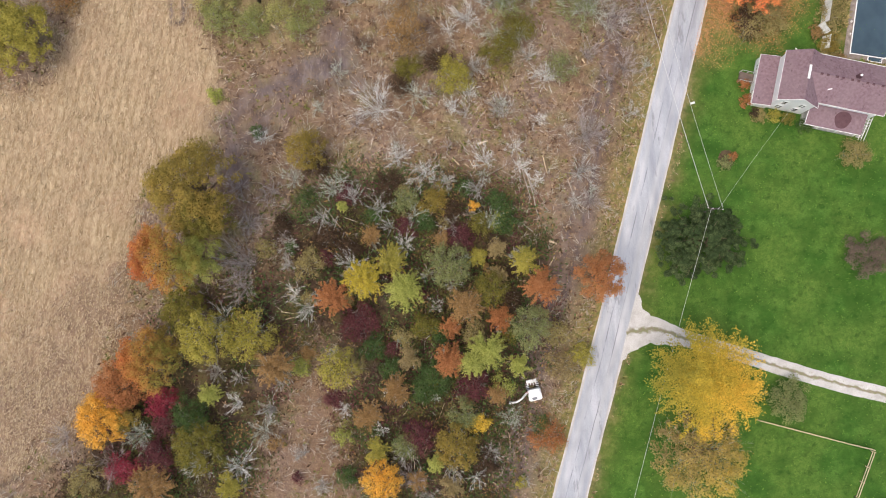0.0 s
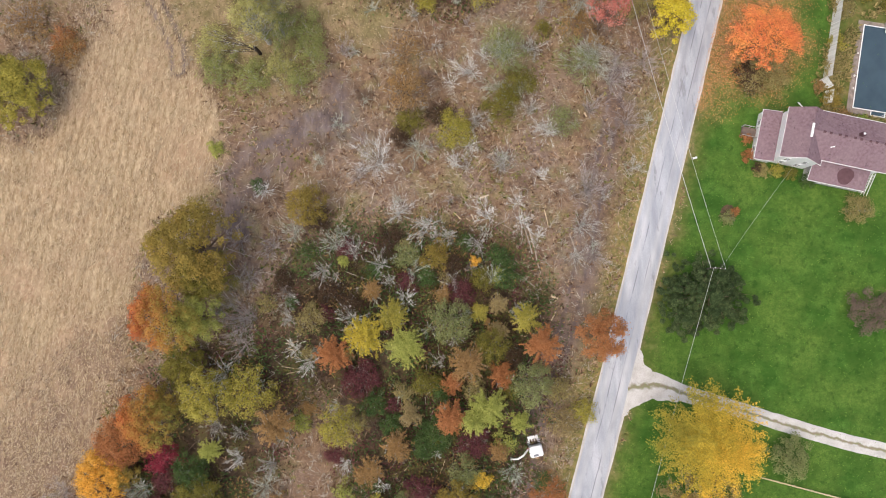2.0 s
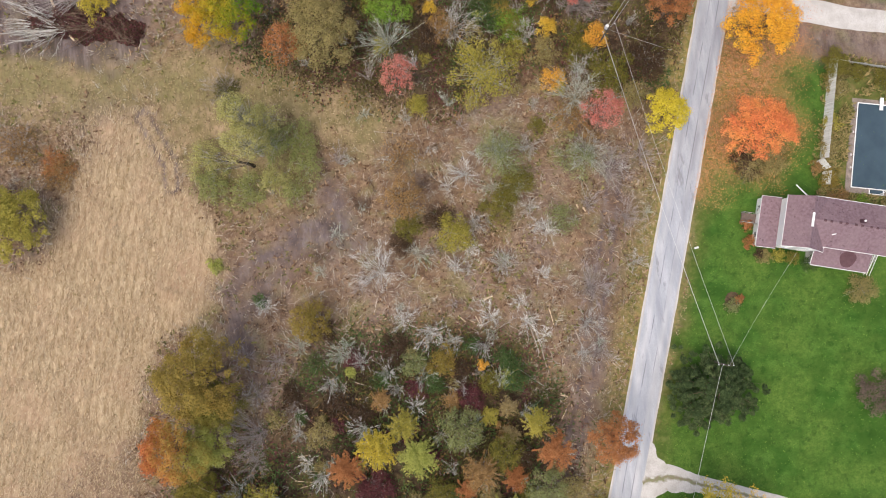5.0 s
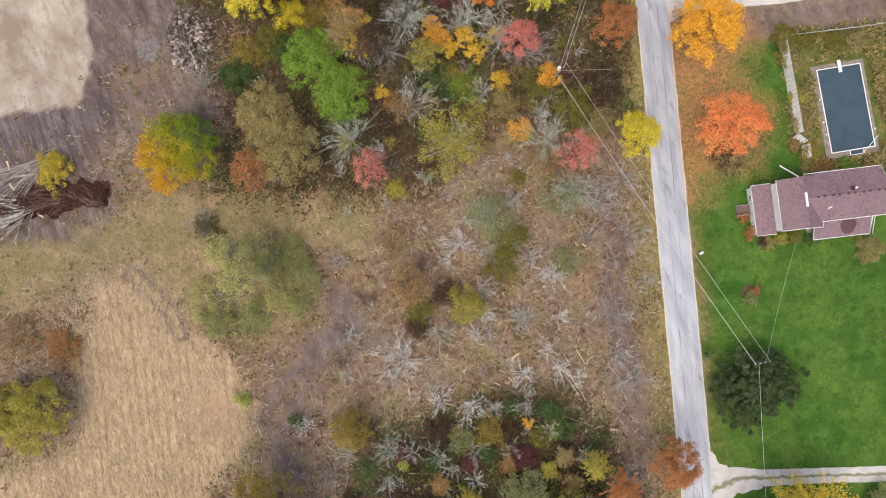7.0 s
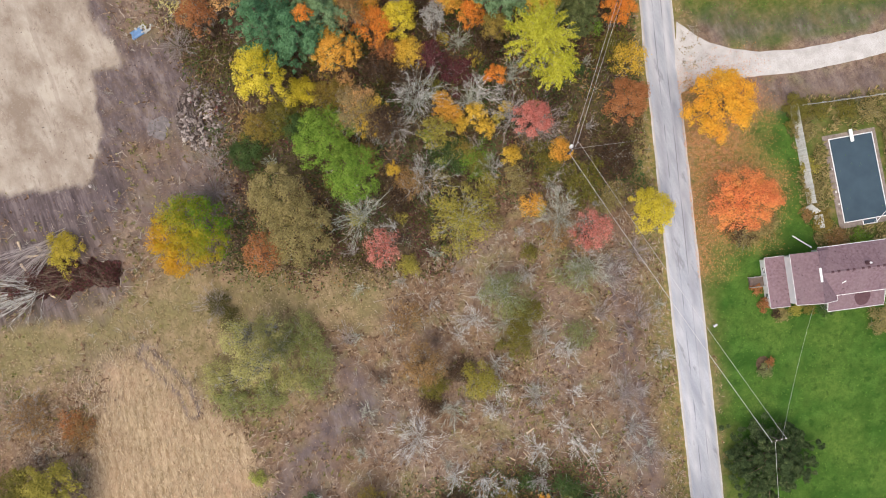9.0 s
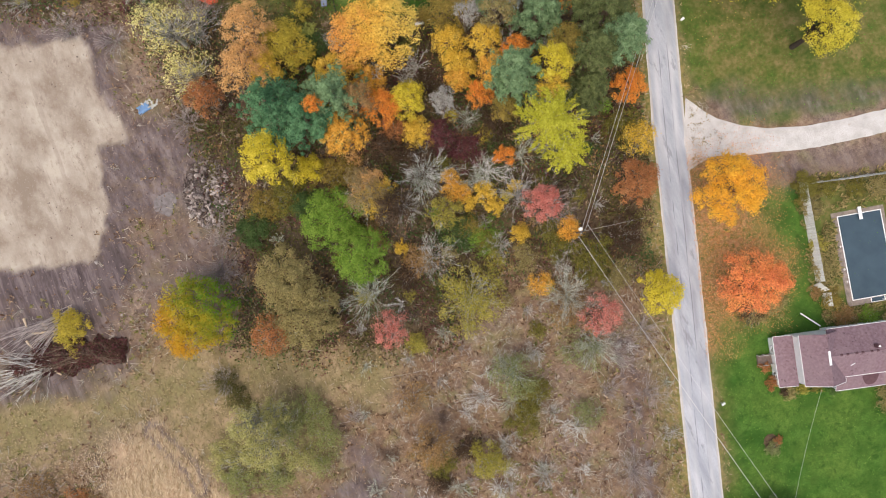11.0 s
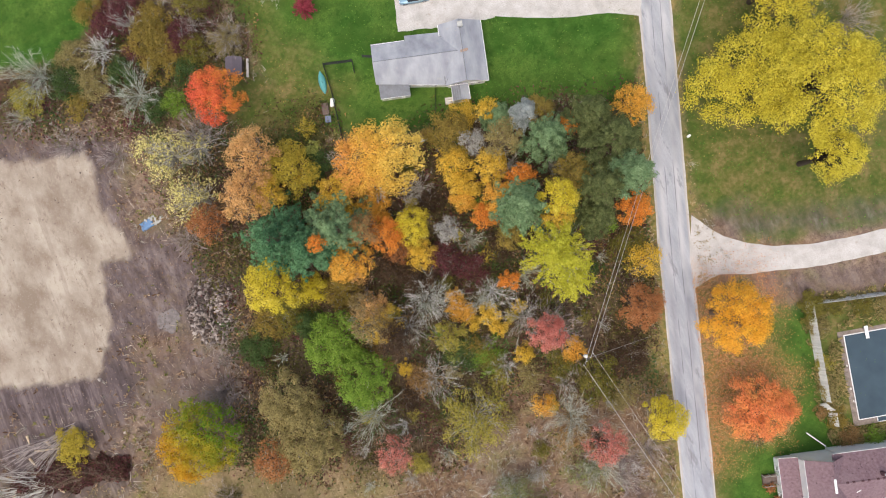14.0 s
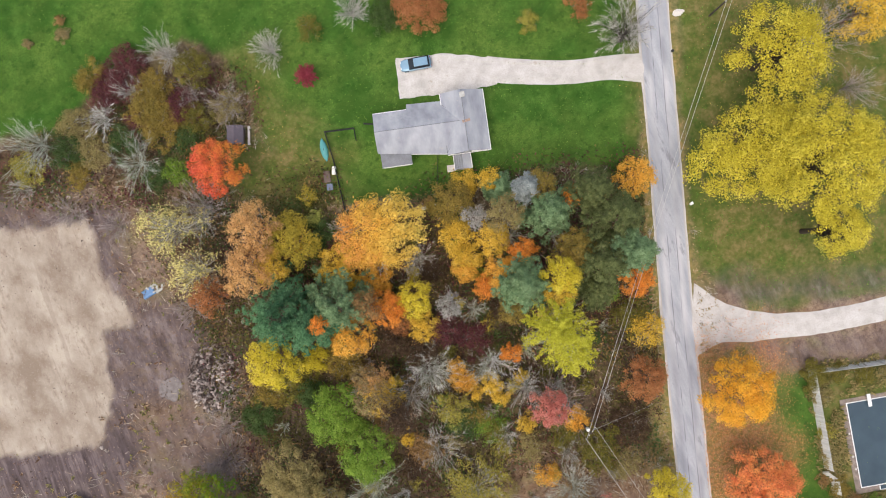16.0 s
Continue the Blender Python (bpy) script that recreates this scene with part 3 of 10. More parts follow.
# ---- plan, in metres ----
ROAD = [
    (-104.0, -470.0), (-0.4, -86.0), (15.9, -28.0), (21.6, -9.0), (27.3, 11.0), (32.9, 31.0), (38.5, 51.0), (44.1, 71.0), (49.8, 90.0), (56.3, 112.0),
    (74.0, 170.0), (174.0, 493.0),
]
FIELD = [
    (-52.8, 52.5), (-48.9, 55.0), (-42.9, 54.7), (-39.3, 46.2), (-35.0, 37.6), (-33.8, 31.2), (-37.2, 25.0), (-44.2, 21.0), (-44.9, 14.3),
    (-47.1, 10.2), (-48.3, 3.7), (-49.1, -3.7), (-51.6, -10.2), (-55.4, -14.9), (-61.1, -19.6), (-68.5, -27.5), (-400.0, -300.0),
    (-400.0, 24.0), (-62.0, 33.4), (-57.1, 38.3), (-55.9, 43.4),
]
DRY_GRASS = [
    (-59.4, 66.0), (-48.1, 65.8), (-38.1, 64.3), (-31.0, 64.3), (-13.5, 56.8), (-3.2, 51.2), (-10.1, 46.7), (-18.6, 46.4), (-23.1, 40.1),
    (-31.7, 40.7), (-39.5, 45.8), (-42.9, 54.6), (-50.0, 55.5), (-58.7, 53.4), (-64.4, 54.7), (-400.0, 20.0), (-400.0, 70.0),
]
THICKET = [
    (-33.0, 4.0), (-25.5, 7.0), (-22.5, 15.5), (-14.4, 19.2), (-2.9, 18.0), (8.6, 16.0), (12.9, 9.3), (14.1, -2.2), (11.5, -8.6), (7.1, -18.2),
    (5.5, -29.3), (-13.1, -28.9), (-14.6, -15.0), (-14.2, -8.2), (-23.1, -4.0), (-26.6, -12.5), (-30.9, -28.4), (-58.7, -27.7),
    (-48.8, -11.9), (-39.6, -0.7),
]
WOODLOT = [
    (-23.1, 112.4), (-10.3, 106.6), (1.4, 104.8), (1.9, 94.3), (18.1, 97.5), (46.9, 90.0), (38.9, 61.9), (33.3, 51.7), (21.4, 55.4),
    (12.9, 58.6), (0.6, 51.9), (-13.8, 55.7), (-26.2, 62.3), (-20.4, 77.6), (-21.1, 99.1),
]
WEST_SCRUB = [
    (-40.1, 131.5), (-31.4, 127.8), (-20.2, 132.8), (-8.7, 132.8), (-5.9, 126.4), (-4.7, 117.9), (-17.0, 111.2), (-27.3, 114.2),
    (-43.9, 121.5),
]
CHIPS = [
    (-24.0, -6.6), (-16.0, -8.6), (-14.4, -15.5), (-15.5, -28.8), (-30.1, -28.4), (-25.0, -15.7),
]
LAWN_EAST = [
    (34.8, 26.8), (32.6, 19.4), (29.9, 11.2), (27.0, 3.1), (25.9, -2.6), (24.0, -9.0), (20.4, -21.7), (18.4, -28.8), (0.0, -120.0),
    (60.0, -150.0), (150.0, -150.0), (150.0, 40.0), (76.1, 49.1), (70.2, 50.5), (58.2, 53.6), (54.5, 55.0), (50.3, 60.7), (44.4, 61.1),
    (39.5, 46.2), (36.3, 36.0),
]
LAWN_WEST = [
    (-60.0, 126.0), (-40.0, 127.0), (-31.5, 124.6), (-22.5, 131.0), (-10.0, 131.6), (-5.6, 127.5), (-4.0, 120.5), (-4.6, 112.4), (0.8, 104.4), (2.8, 100.5),
    (18.0, 96.4), (35.8, 94.4), (45.1, 87.4), (55.8, 115.2), (60.0, 190.0), (-60.0, 210.0), (-150.0, 170.0),
]
LAWN_NORTH = [
    (59.6, 112.8), (54.3, 95.3), (49.0, 77.0), (48.3, 72.8), (54.5, 64.7), (72.9, 60.3), (150.0, 88.0), (190.0, 150.0), (90.0, 150.0),
]
DRY_LAWN = [
    (-3.6, 125.5), (-0.3, 122.5), (2.8, 109.8), (2.0, 103.0), (-7.5, 101.3), (-23.5, 110.1), (-17.0, 111.2), (-5.8, 114.9),
]
VERGE_DIRT = [
    (52.7, 60.2), (58.2, 58.1), (72.1, 55.4), (77.9, 53.6), (76.2, 49.4), (70.4, 51.0), (58.3, 53.8), (53.9, 56.2),
]
VERGE_DIRT_NORTH = [
    (48.3, 70.3), (53.3, 70.6), (61.5, 66.6), (75.2, 63.1), (82.8, 61.5), (81.7, 58.8), (74.1, 60.4), (60.3, 63.5), (51.5, 66.0),
]
PAD = [
    (-46.3, 115.1), (-32.7, 111.5), (-32.3, 107.3), (-33.0, 103.2), (-30.8, 97.5), (-32.2, 95.1), (-35.7, 95.2), (-37.5, 87.3),
    (-41.8, 80.1), (-49.1, 82.1), (-57.9, 84.4), (-110.0, 60.0), (-110.0, 110.0),
]
BARE_SOIL = [
    (-44.5, 119.9), (-35.3, 116.4), (-25.1, 110.7), (-29.1, 107.0), (-29.5, 99.2), (-23.3, 94.6), (-18.9, 86.3), (-22.4, 80.6),
    (-35.3, 83.8), (-39.5, 78.4), (-39.8, 73.2), (-47.1, 73.4), (-60.2, 78.4), (-100.0, 50.0), (-110.0, 120.0),
]
SOIL_EDGE = [
    (-37.0, 83.0), (-27.0, 80.5), (-20.5, 75.5), (-21.5, 69.0), (-30.0, 66.5), (-38.0, 70.0),
]
MEADOW_EDGE = [
    (-18.3, 115.9), (-7.0, 115.1), (7.8, 107.7), (4.4, 103.2), (-1.2, 101.3), (-4.3, 102.5), (-8.5, 106.8), (-15.4, 111.7),
]
LEAF_FALL = [
    (44.8, 63.2), (48.2, 63.3), (53.4, 59.5), (52.0, 50.2), (51.7, 45.0), (48.1, 39.3), (41.8, 39.1), (38.6, 37.3), (36.7, 37.5),
    (39.3, 46.3),
]
POOL_YARD = [
    (58.5, 53.2), (55.4, 39.2), (54.6, 35.1), (55.4, 33.0), (69.9, 29.2), (77.7, 48.8), (70.2, 50.5),
]
DRIVE_FLARE = [
    (26.7, 1.1), (27.6, -1.6), (29.5, -3.9), (32.7, -5.2), (32.2, -7.0), (27.4, -6.3), (24.0, -9.0), (23.4, -5.7), (25.1, -2.5),
]
ROUGH_FIELD = [
    (-48.7, 5.3), (-45.4, -0.5), (-48.3, -7.0), (-51.2, -11.8), (-54.6, -16.6), (-61.1, -22.1), (-71.0, -27.4), (-71.1, -11.3),
    (-63.6, -6.6), (-58.7, -0.2), (-53.7, 3.0),
]
ROUGH_CORNER = [
    (-62.8, 56.7), (-53.7, 55.1), (-50.9, 50.5), (-53.9, 44.6), (-58.7, 41.1), (-66.0, 47.4), (-71.7, 51.2), (-69.5, 57.4),
]
DARK_SOIL = [
    (-56.1, 84.7), (-46.0, 81.1), (-40.7, 79.9), (-37.9, 85.0), (-36.2, 84.8), (-37.0, 78.0), (-41.1, 71.6), (-40.0, 64.1), (-46.2, 61.6),
    (-56.8, 64.0), (-63.6, 67.0), (-75.0, 72.0), (-75.0, 86.0),
]
PILE = (-52.6, 69.8)
MUD = [
    (-16.5, 41.2), (-15.3, 35.9), (-20.4, 34.7), (-28.0, 31.6), (-32.2, 26.9), (-31.0, 20.6),
]
MUD_SPUR = [
    (-12.5, 32.6), (-19.1, 34.9), (-24.2, 30.9), (-30.1, 24.7),
]
RUTS = [
    (25.3, 40.6), (22.4, 27.2), (20.3, 19.0), (17.3, 6.7), (15.0, -0.6), (11.4, -9.5), (9.5, -18.3), (7.1, -28.6),
]
FIELD_TRACK = [
    (-43.1, 54.2), (-41.3, 50.4), (-39.6, 46.7), (-39.6, 43.6),
]
DRIVE_SOUTH = [
    (24.9, -5.0), (29.1, -4.5), (33.5, -6.0), (40.3, -8.2), (48.2, -10.9), (54.5, -12.9), (61.4, -14.8), (67.1, -16.6),
]
DRIVE_NORTH = [
    (44.9, 66.3), (48.3, 64.8), (53.6, 62.2), (60.7, 59.9), (67.3, 58.6), (73.1, 57.8), (80.1, 57.0),
]
DRIVE_WEST = [
    (51.7, 103.4), (47.1, 105.2), (40.7, 106.9), (34.5, 109.4), (30.0, 111.5),
]
CAR_PAD = [
    (18.2, 117.7), (25.4, 115.7), (31.4, 112.8), (30.8, 108.8), (24.1, 110.0), (16.6, 111.9),
]
POOL = [(62.0, 46.9), (68.2, 45.7), (65.1, 33.8), (58.8, 35.1)]

# ---- ground ----
FX, FY = 0.232, 0.973  # the way of the field rows and the road


def widened(core0, core1, fine, reach):
    """Grid lines: fine in the middle, wider towards the horizon."""
    mid = np.arange(core0, core1 + fine / 2, fine)
    steps = fine * 1.35 ** np.arange(1, 26)
    far_out = np.cumsum(steps)
    far_out = far_out[far_out < reach]
    return np.concatenate([core0 - far_out[::-1], mid, core1 + far_out])


def ground_masks(x, y):
    wob = lambda size, seed, amp: (rough_noise(x, y, size, seed) - 0.5) * 2 * amp
    m = {}
    m["field"] = step(inside(FIELD, x, y) + wob(5, 11, 2.5) + wob(1.2, 12, 0.8), 2.0)
    m["dry"] = step(inside(DRY_GRASS, x, y) + wob(6, 13, 3.5), 4.0)
    lawns = np.maximum.reduce([inside(LAWN_EAST, x, y), inside(LAWN_WEST, x, y), inside(LAWN_NORTH, x, y)])
    m["lawn"] = step(lawns + wob(3, 14, 1.2) + wob(0.8, 15, 0.4), 0.9)
    dry = np.maximum.reduce([step(inside(DRY_LAWN, x, y) + wob(6, 16, 4), 6), step(inside(LAWN_NORTH, x, y) + wob(8, 17, 2), 6) * 1.0])
    edge = 1 - step(along(ROAD, x, y) - 4.4 + wob(3, 44, 1.2), 2.0)
    yard = step(inside(POOL_YARD, x, y) + wob(3, 47, 0.8), 1.0)
    m["dry_lawn"] = np.maximum.reduce([dry, edge * 0.7, yard])
    edge = step(inside(MEADOW_EDGE, x, y) + wob(4, 151, 2.0), 2.5)
    m["lawn"], m["dry_lawn"] = np.maximum(m["lawn"], edge), np.maximum(m["dry_lawn"], edge)
    m["sand"] = step(inside(PAD, x, y) + wob(2.5, 18, 0.9) + wob(0.7, 19, 0.5), 0.5)
    soil = np.maximum(step(inside(BARE_SOIL, x, y) + wob(5, 20, 2.5), 3.0), step(inside(SOIL_EDGE, x, y) + wob(4, 61, 3.0), 4.0) * 0.75)
    rd = along(RUTS, x, y)
    ruts = np.maximum(step(2.4 - rd + wob(5, 21, 1.8), 2.0) * 0.45, step(0.3 - np.abs(rd - 0.9) + wob(2, 49, 0.25), 0.3))
    track = np.clip(1.6 - np.abs(along(FIELD_TRACK, x, y) - 0.95) / 0.35, 0, 1) * 0.85
    mud = np.maximum(step(2.0 - along(MUD, x, y) + wob(5, 22, 2.6), 2.0), step(1.6 - along(MUD_SPUR, x, y) + wob(4, 23, 2.6), 2.0) * 0.8)
    verge = np.maximum(step(inside(VERGE_DIRT, x, y) + wob(4, 24, 1.5), 2.5), step(inside(VERGE_DIRT_NORTH, x, y) + wob(4, 25, 1.5), 2.5) * 0.9)
    m["mud"] = np.clip(np.maximum.reduce([soil, ruts, mud, verge * 0.75]), 0, 1)
    m["leaves"] = step(inside(LEAF_FALL, x, y) + wob(4, 26, 3.0), 5.0) * 0.8
    m["chips"] = step(inside(CHIPS, x, y) + wob(4, 27, 2.0), 4.0)
    # where leaf mould and the painted shade below the trees go
    m["shaded_mould"] = np.maximum(step(inside(THICKET, x, y) + wob(5, 28, 3.0), 4.0), step(np.maximum(inside(WOODLOT, x, y), inside(WEST_SCRUB, x, y)) + wob(5, 28, 3.0), 4.0) * 0.72)
    m["rough"] = np.maximum(step(inside(ROUGH_FIELD, x, y) + wob(6, 51, 4.0), 5.0), step(inside(ROUGH_CORNER, x, y) + wob(5, 53, 3.0), 4.0) * 0.9)
    m["dark"] = step(inside(DARK_SOIL, x, y) + wob(4, 55, 2.2) + wob(1.0, 56, 0.8), 1.5) * (0.55 + 0.45 * value_noise(x, y, 3.0, 57))
    m["dark"] = np.maximum(m["dark"], track)
    road_d = along(ROAD, x, y)
    m["verge"] = step(5.6 - road_d + wob(4, 29, 1.2), 2.0) * (1 - m["lawn"])
    return m


gx, gy = widened(-82, 98, 0.6, 2600), widened(-46, 155, 0.6, 2600)
X, Y = np.meshgrid(gx, gy)
masks = ground_masks(X.ravel(), Y.ravel())
Z = -0.05 + 0.06 * (rough_noise(X.ravel(), Y.ravel(), 3.0, 31) - 0.5)
nx, ny = len(gx), len(gy)
cell = (np.arange(ny - 1)[:, None] * nx + np.arange(nx - 1)[None]).ravel()
me = mesh_of("ground", np.stack([X.ravel(), Y.ravel(), Z], 1), np.stack([cell, cell + 1, cell + nx + 1, cell + nx], 1), True)
for name, keys in (("cover_a", ("field", "dry", "lawn", "dry_lawn")), ("cover_b", ("sand", "mud", "leaves", "chips")), ("cover_c", ("shaded_mould", "verge", "rough", "dark"))):
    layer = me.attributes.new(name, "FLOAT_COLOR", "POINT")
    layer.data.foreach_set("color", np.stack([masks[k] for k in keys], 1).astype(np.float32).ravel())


def ground_material():
    n = Nodes("ground_cover", 0.95, 0.0, 0.1)

    def channels(name):
        a = n.add("ShaderNodeAttribute")
        a.attribute_name = name
        s = n.add("ShaderNodeSeparateColor", Color=a.outputs["Color"])
        return s.outputs[0], s.outputs[1], s.outputs[2], a.outputs["Alpha"]

    field, dry, lawn, dry_lawn = channels("cover_a")
    sand, mud, leaves, chips = channels("cover_b")
    shaded_mould, verge, rough_field, dark_soil = channels("cover_c")
    big, mid, small, fine = n.noise(9, 4), n.noise(2.2, 4, shift=31), n.noise(0.55, 4, shift=7), n.noise(0.16, 3, shift=3)
    turn = math.atan2(FX, FY)
    # scrub: leaf litter, cut stalks and bare patches
    scrub = n.ramp(mid, (0.28, (0.115, 0.068, 0.04)), (0.45, (0.19, 0.118, 0.072)), (0.58, (0.25, 0.165, 0.10)), (0.75, (0.20, 0.17, 0.075)))
    scrub = n.mix(n.ramp(big, (0.42, 0.0), (0.62, 0.65)), scrub, n.ramp(small, (0.3, (0.17, 0.125, 0.105)), (0.7, (0.33, 0.26, 0.225))))
    scrub = n.mix(n.ramp(small, (0.5, 0.0), (0.72, 0.6)), scrub, (0.36, 0.26, 0.16))
    scrub = n.mix(n.ramp(n.noise(4.5, 5, shift=57), (0.52, 0.0), (0.66, 0.7)), scrub, n.ramp(fine, (0.3, (0.15, 0.145, 0.055)), (0.7, (0.29, 0.26, 0.11))))
    scrub = n.mix(n.ramp(fine, (0.3, 0.55), (0.5, 0.0)), scrub, (0.07, 0.045, 0.03))
    clods = n.noise(0.95, 6, shift=45, rough=0.72)
    scrub = n.mix(n.ramp(clods, (0.34, 0.75), (0.47, 0.0)), scrub, (0.075, 0.05, 0.036))
    scrub = n.mix(n.ramp(clods, (0.53, 0.0), (0.68, 0.55)), scrub, n.ramp(fine, (0.35, (0.28, 0.19, 0.125)), (0.65, (0.46, 0.36, 0.265))))
    # leaf mould under the trees, darkened almost to black to paint in their shade
    shaded_rot = n.ramp(small, (0.3, (0.016, 0.011, 0.008)), (0.5, (0.036, 0.025, 0.017)), (0.72, (0.095, 0.06, 0.035)))
    shaded_rot = n.mix(n.ramp(mid, (0.45, 0.0), (0.7, 0.7)), shaded_rot, n.ramp(fine, (0.3, (0.07, 0.065, 0.025)), (0.7, (0.17, 0.14, 0.05))))
    c = n.mix(n.math("MULTIPLY", shaded_mould, 0.9), scrub, shaded_rot)
    # dry grass
    hay = n.ramp(mid, (0.3, (0.17, 0.14, 0.06)), (0.5, (0.27, 0.205, 0.11)), (0.7, (0.42, 0.30, 0.19)))
    hay = n.mix(n.ramp(big, (0.42, 0.0), (0.6, 0.8)), hay, n.ramp(small, (0.3, (0.15, 0.135, 0.055)), (0.7, (0.27, 0.225, 0.105))))
    hay = n.mix(n.ramp(n.noise(0.4, 5, stretch=3, turn=1.3, shift=91, rough=0.7), (0.36, 0.7), (0.52, 0.0)), hay, (0.15, 0.115, 0.06))
    c = n.mix(dry, c, hay)
    c = n.mix(n.math("MULTIPLY", verge, 0.85), c, n.ramp(small, (0.3, (0.11, 0.115, 0.03)), (0.5, (0.21, 0.19, 0.06)), (0.7, (0.36, 0.24, 0.10))))
    # stubble in rows
    streak = n.noise(0.34, 5, stretch=3.2, turn=turn, shift=11, rough=0.66)
    straw = n.ramp(streak, (0.3, (0.21, 0.145, 0.085)), (0.45, (0.38, 0.28, 0.168)), (0.66, (0.54, 0.425, 0.275)))
    m = n.add("ShaderNodeMapping", Vector=n.where())
    m.inputs["Rotation"].default_value = (0, 0, turn)
    bent = n.add("ShaderNodeVectorMath")
    warp = n.add("ShaderNodeTexNoise", Scale=0.35, Detail=2.0, Vector=n.where())
    n.put(bent.inputs[0], m.outputs[0])
    n.put(bent.inputs[1], warp.outputs["Color"])
    rows = n.add("ShaderNodeTexWave", Scale=0.245, Distortion=1.6, Vector=bent.outputs[0])
    rows.inputs["Detail Scale"].default_value = 1.4
    rows.inputs["Detail"].default_value = 3.0
    straw = n.mix(n.math("MULTIPLY", n.ramp(rows.outputs["Fac"], (0.1, 1.0), (0.5, 0.0)), n.ramp(n.noise(1.1, 4, stretch=2.5, turn=turn, shift=77, rough=0.65), (0.36, 0.05), (0.6, 0.75))), straw, (0.235, 0.165, 0.085))
    straw = n.mix(n.ramp(big, (0.45, 0.0), (0.68, 0.5)), straw, n.ramp(small, (0.3, (0.34, 0.20, 0.13)), (0.7, (0.54, 0.37, 0.25))))
    weedy = n.ramp(n.noise(0.9, 5, stretch=3, turn=-0.7, shift=63, rough=0.65), (0.32, (0.13, 0.082, 0.058)), (0.5, (0.25, 0.165, 0.115)), (0.68, (0.40, 0.29, 0.195)))
    straw = n.mix(n.math("MULTIPLY", rough_field, n.ramp(mid, (0.3, 0.35), (0.55, 1.0))), straw, weedy)
    c = n.mix(field, c, straw)
    # lawn
    grass = n.ramp(mid, (0.28, (0.026, 0.070, 0.011)), (0.5, (0.046, 0.115, 0.017)), (0.72, (0.092, 0.175, 0.032)))
    grass = n.mix(n.ramp(big, (0.42, 0.0), (0.6, 0.85)), grass, n.ramp(small, (0.3, (0.062, 0.128, 0.02)), (0.7, (0.125, 0.19, 0.036))))
    grass = n.mix(n.ramp(n.noise(5.0, 3, shift=71), (0.52, 0.0), (0.64, 0.6)), grass, (0.038, 0.088, 0.013))
    grass = n.mix(n.ramp(fine, (0.35, 0.55), (0.55, 0.0)), grass, (0.035, 0.085, 0.012))
    grass = n.mix(n.ramp(n.noise(3.4, 5, shift=19, rough=0.62), (0.52, 0.0), (0.70, 0.4)), grass, n.ramp(fine, (0.3, (0.08, 0.145, 0.022)), (0.7, (0.15, 0.215, 0.045))))
    grass = n.mix(n.ramp(n.noise(1.3, 5, shift=39, rough=0.66), (0.34, 0.65), (0.46, 0.0)), grass, (0.022, 0.065, 0.010))
    wilt = n.ramp(n.math("ADD", n.math("MULTIPLY", small, 0.5), n.math("MULTIPLY", mid, 0.5)), (0.34, (0.075, 0.095, 0.02)), (0.5, (0.13, 0.125, 0.036)), (0.66, (0.22, 0.17, 0.075)))
    grass = n.mix(n.math("MULTIPLY", dry_lawn, n.ramp(mid, (0.3, 0.5), (0.6, 1.0))), grass, wilt)
    c = n.mix(lawn, c, grass)
    # bare soil and mud
    wet = n.ramp(n.noise(1.4, 6, stretch=2.5, turn=turn + 0.5, rough=0.68), (0.32, (0.07, 0.052, 0.05)), (0.5, (0.128, 0.100, 0.097)), (0.7, (0.25, 0.205, 0.195)))
    wet = n.mix(n.ramp(mid, (0.5, 0.0), (0.75, 0.55)), wet, (0.17, 0.115, 0.07))
    c = n.mix(n.math("MULTIPLY", mud, n.ramp(small, (0.25, 0.6), (0.55, 1.0))), c, wet)
    ruts = n.ramp(n.noise(0.7, 5, stretch=7, turn=turn - 0.25, shift=83, rough=0.62), (0.32, (0.052, 0.039, 0.04)), (0.5, (0.10, 0.077, 0.078)), (0.68, (0.21, 0.17, 0.165)))
    c = n.mix(dark_soil, c, ruts)
    # sand
    s1 = n.ramp(n.noise(4.5, 7, stretch=1.4, turn=0.4, rough=0.6), (0.36, (0.25, 0.198, 0.15)), (0.5, (0.355, 0.298, 0.236)), (0.64, (0.45, 0.392, 0.318)))
    s1 = n.mix(n.ramp(n.noise(1.0, 6, stretch=2, turn=1.1, shift=5, rough=0.68), (0.34, 0.7), (0.47, 0.0)), s1, (0.245, 0.19, 0.145))
    s1 = n.mix(n.ramp(n.noise(0.8, 3, stretch=14, turn=-0.2, shift=23), (0.36, 0.45), (0.43, 0.0)), s1, (0.29, 0.235, 0.185))
    s1 = n.mix(n.ramp(n.noise(0.5, 2, shift=61), (0.24, 0.7), (0.29, 0.0)), s1, (0.17, 0.125, 0.09))
    s1 = n.mix(n.ramp(n.noise(0.3, 4, shift=29), (0.58, 0.0), (0.74, 0.4)), s1, (0.47, 0.42, 0.36))
    c = n.mix(sand, c, s1)
    # wood chips
    chip = n.ramp(fine, (0.3, (0.10, 0.06, 0.038)), (0.55, (0.21, 0.13, 0.08)), (0.75, (0.42, 0.29, 0.19)))
    c = n.mix(n.math("MULTIPLY", chips, n.ramp(small, (0.3, 0.2), (0.6, 0.7))), c, chip)
    # fallen leaves
    fallen = n.ramp(n.noise(0.35, 3, shift=17), (0.3, (0.30, 0.14, 0.075)), (0.55, (0.46, 0.22, 0.12)), (0.75, (0.52, 0.33, 0.19)))
    c = n.mix(n.math("MULTIPLY", leaves, n.ramp(small, (0.35, 0.25), (0.6, 1.0))), c, fallen)
    return n.done(c, n.math("ADD", small, n.math("MULTIPLY", fine, 0.6)), 0.12, 0.5)


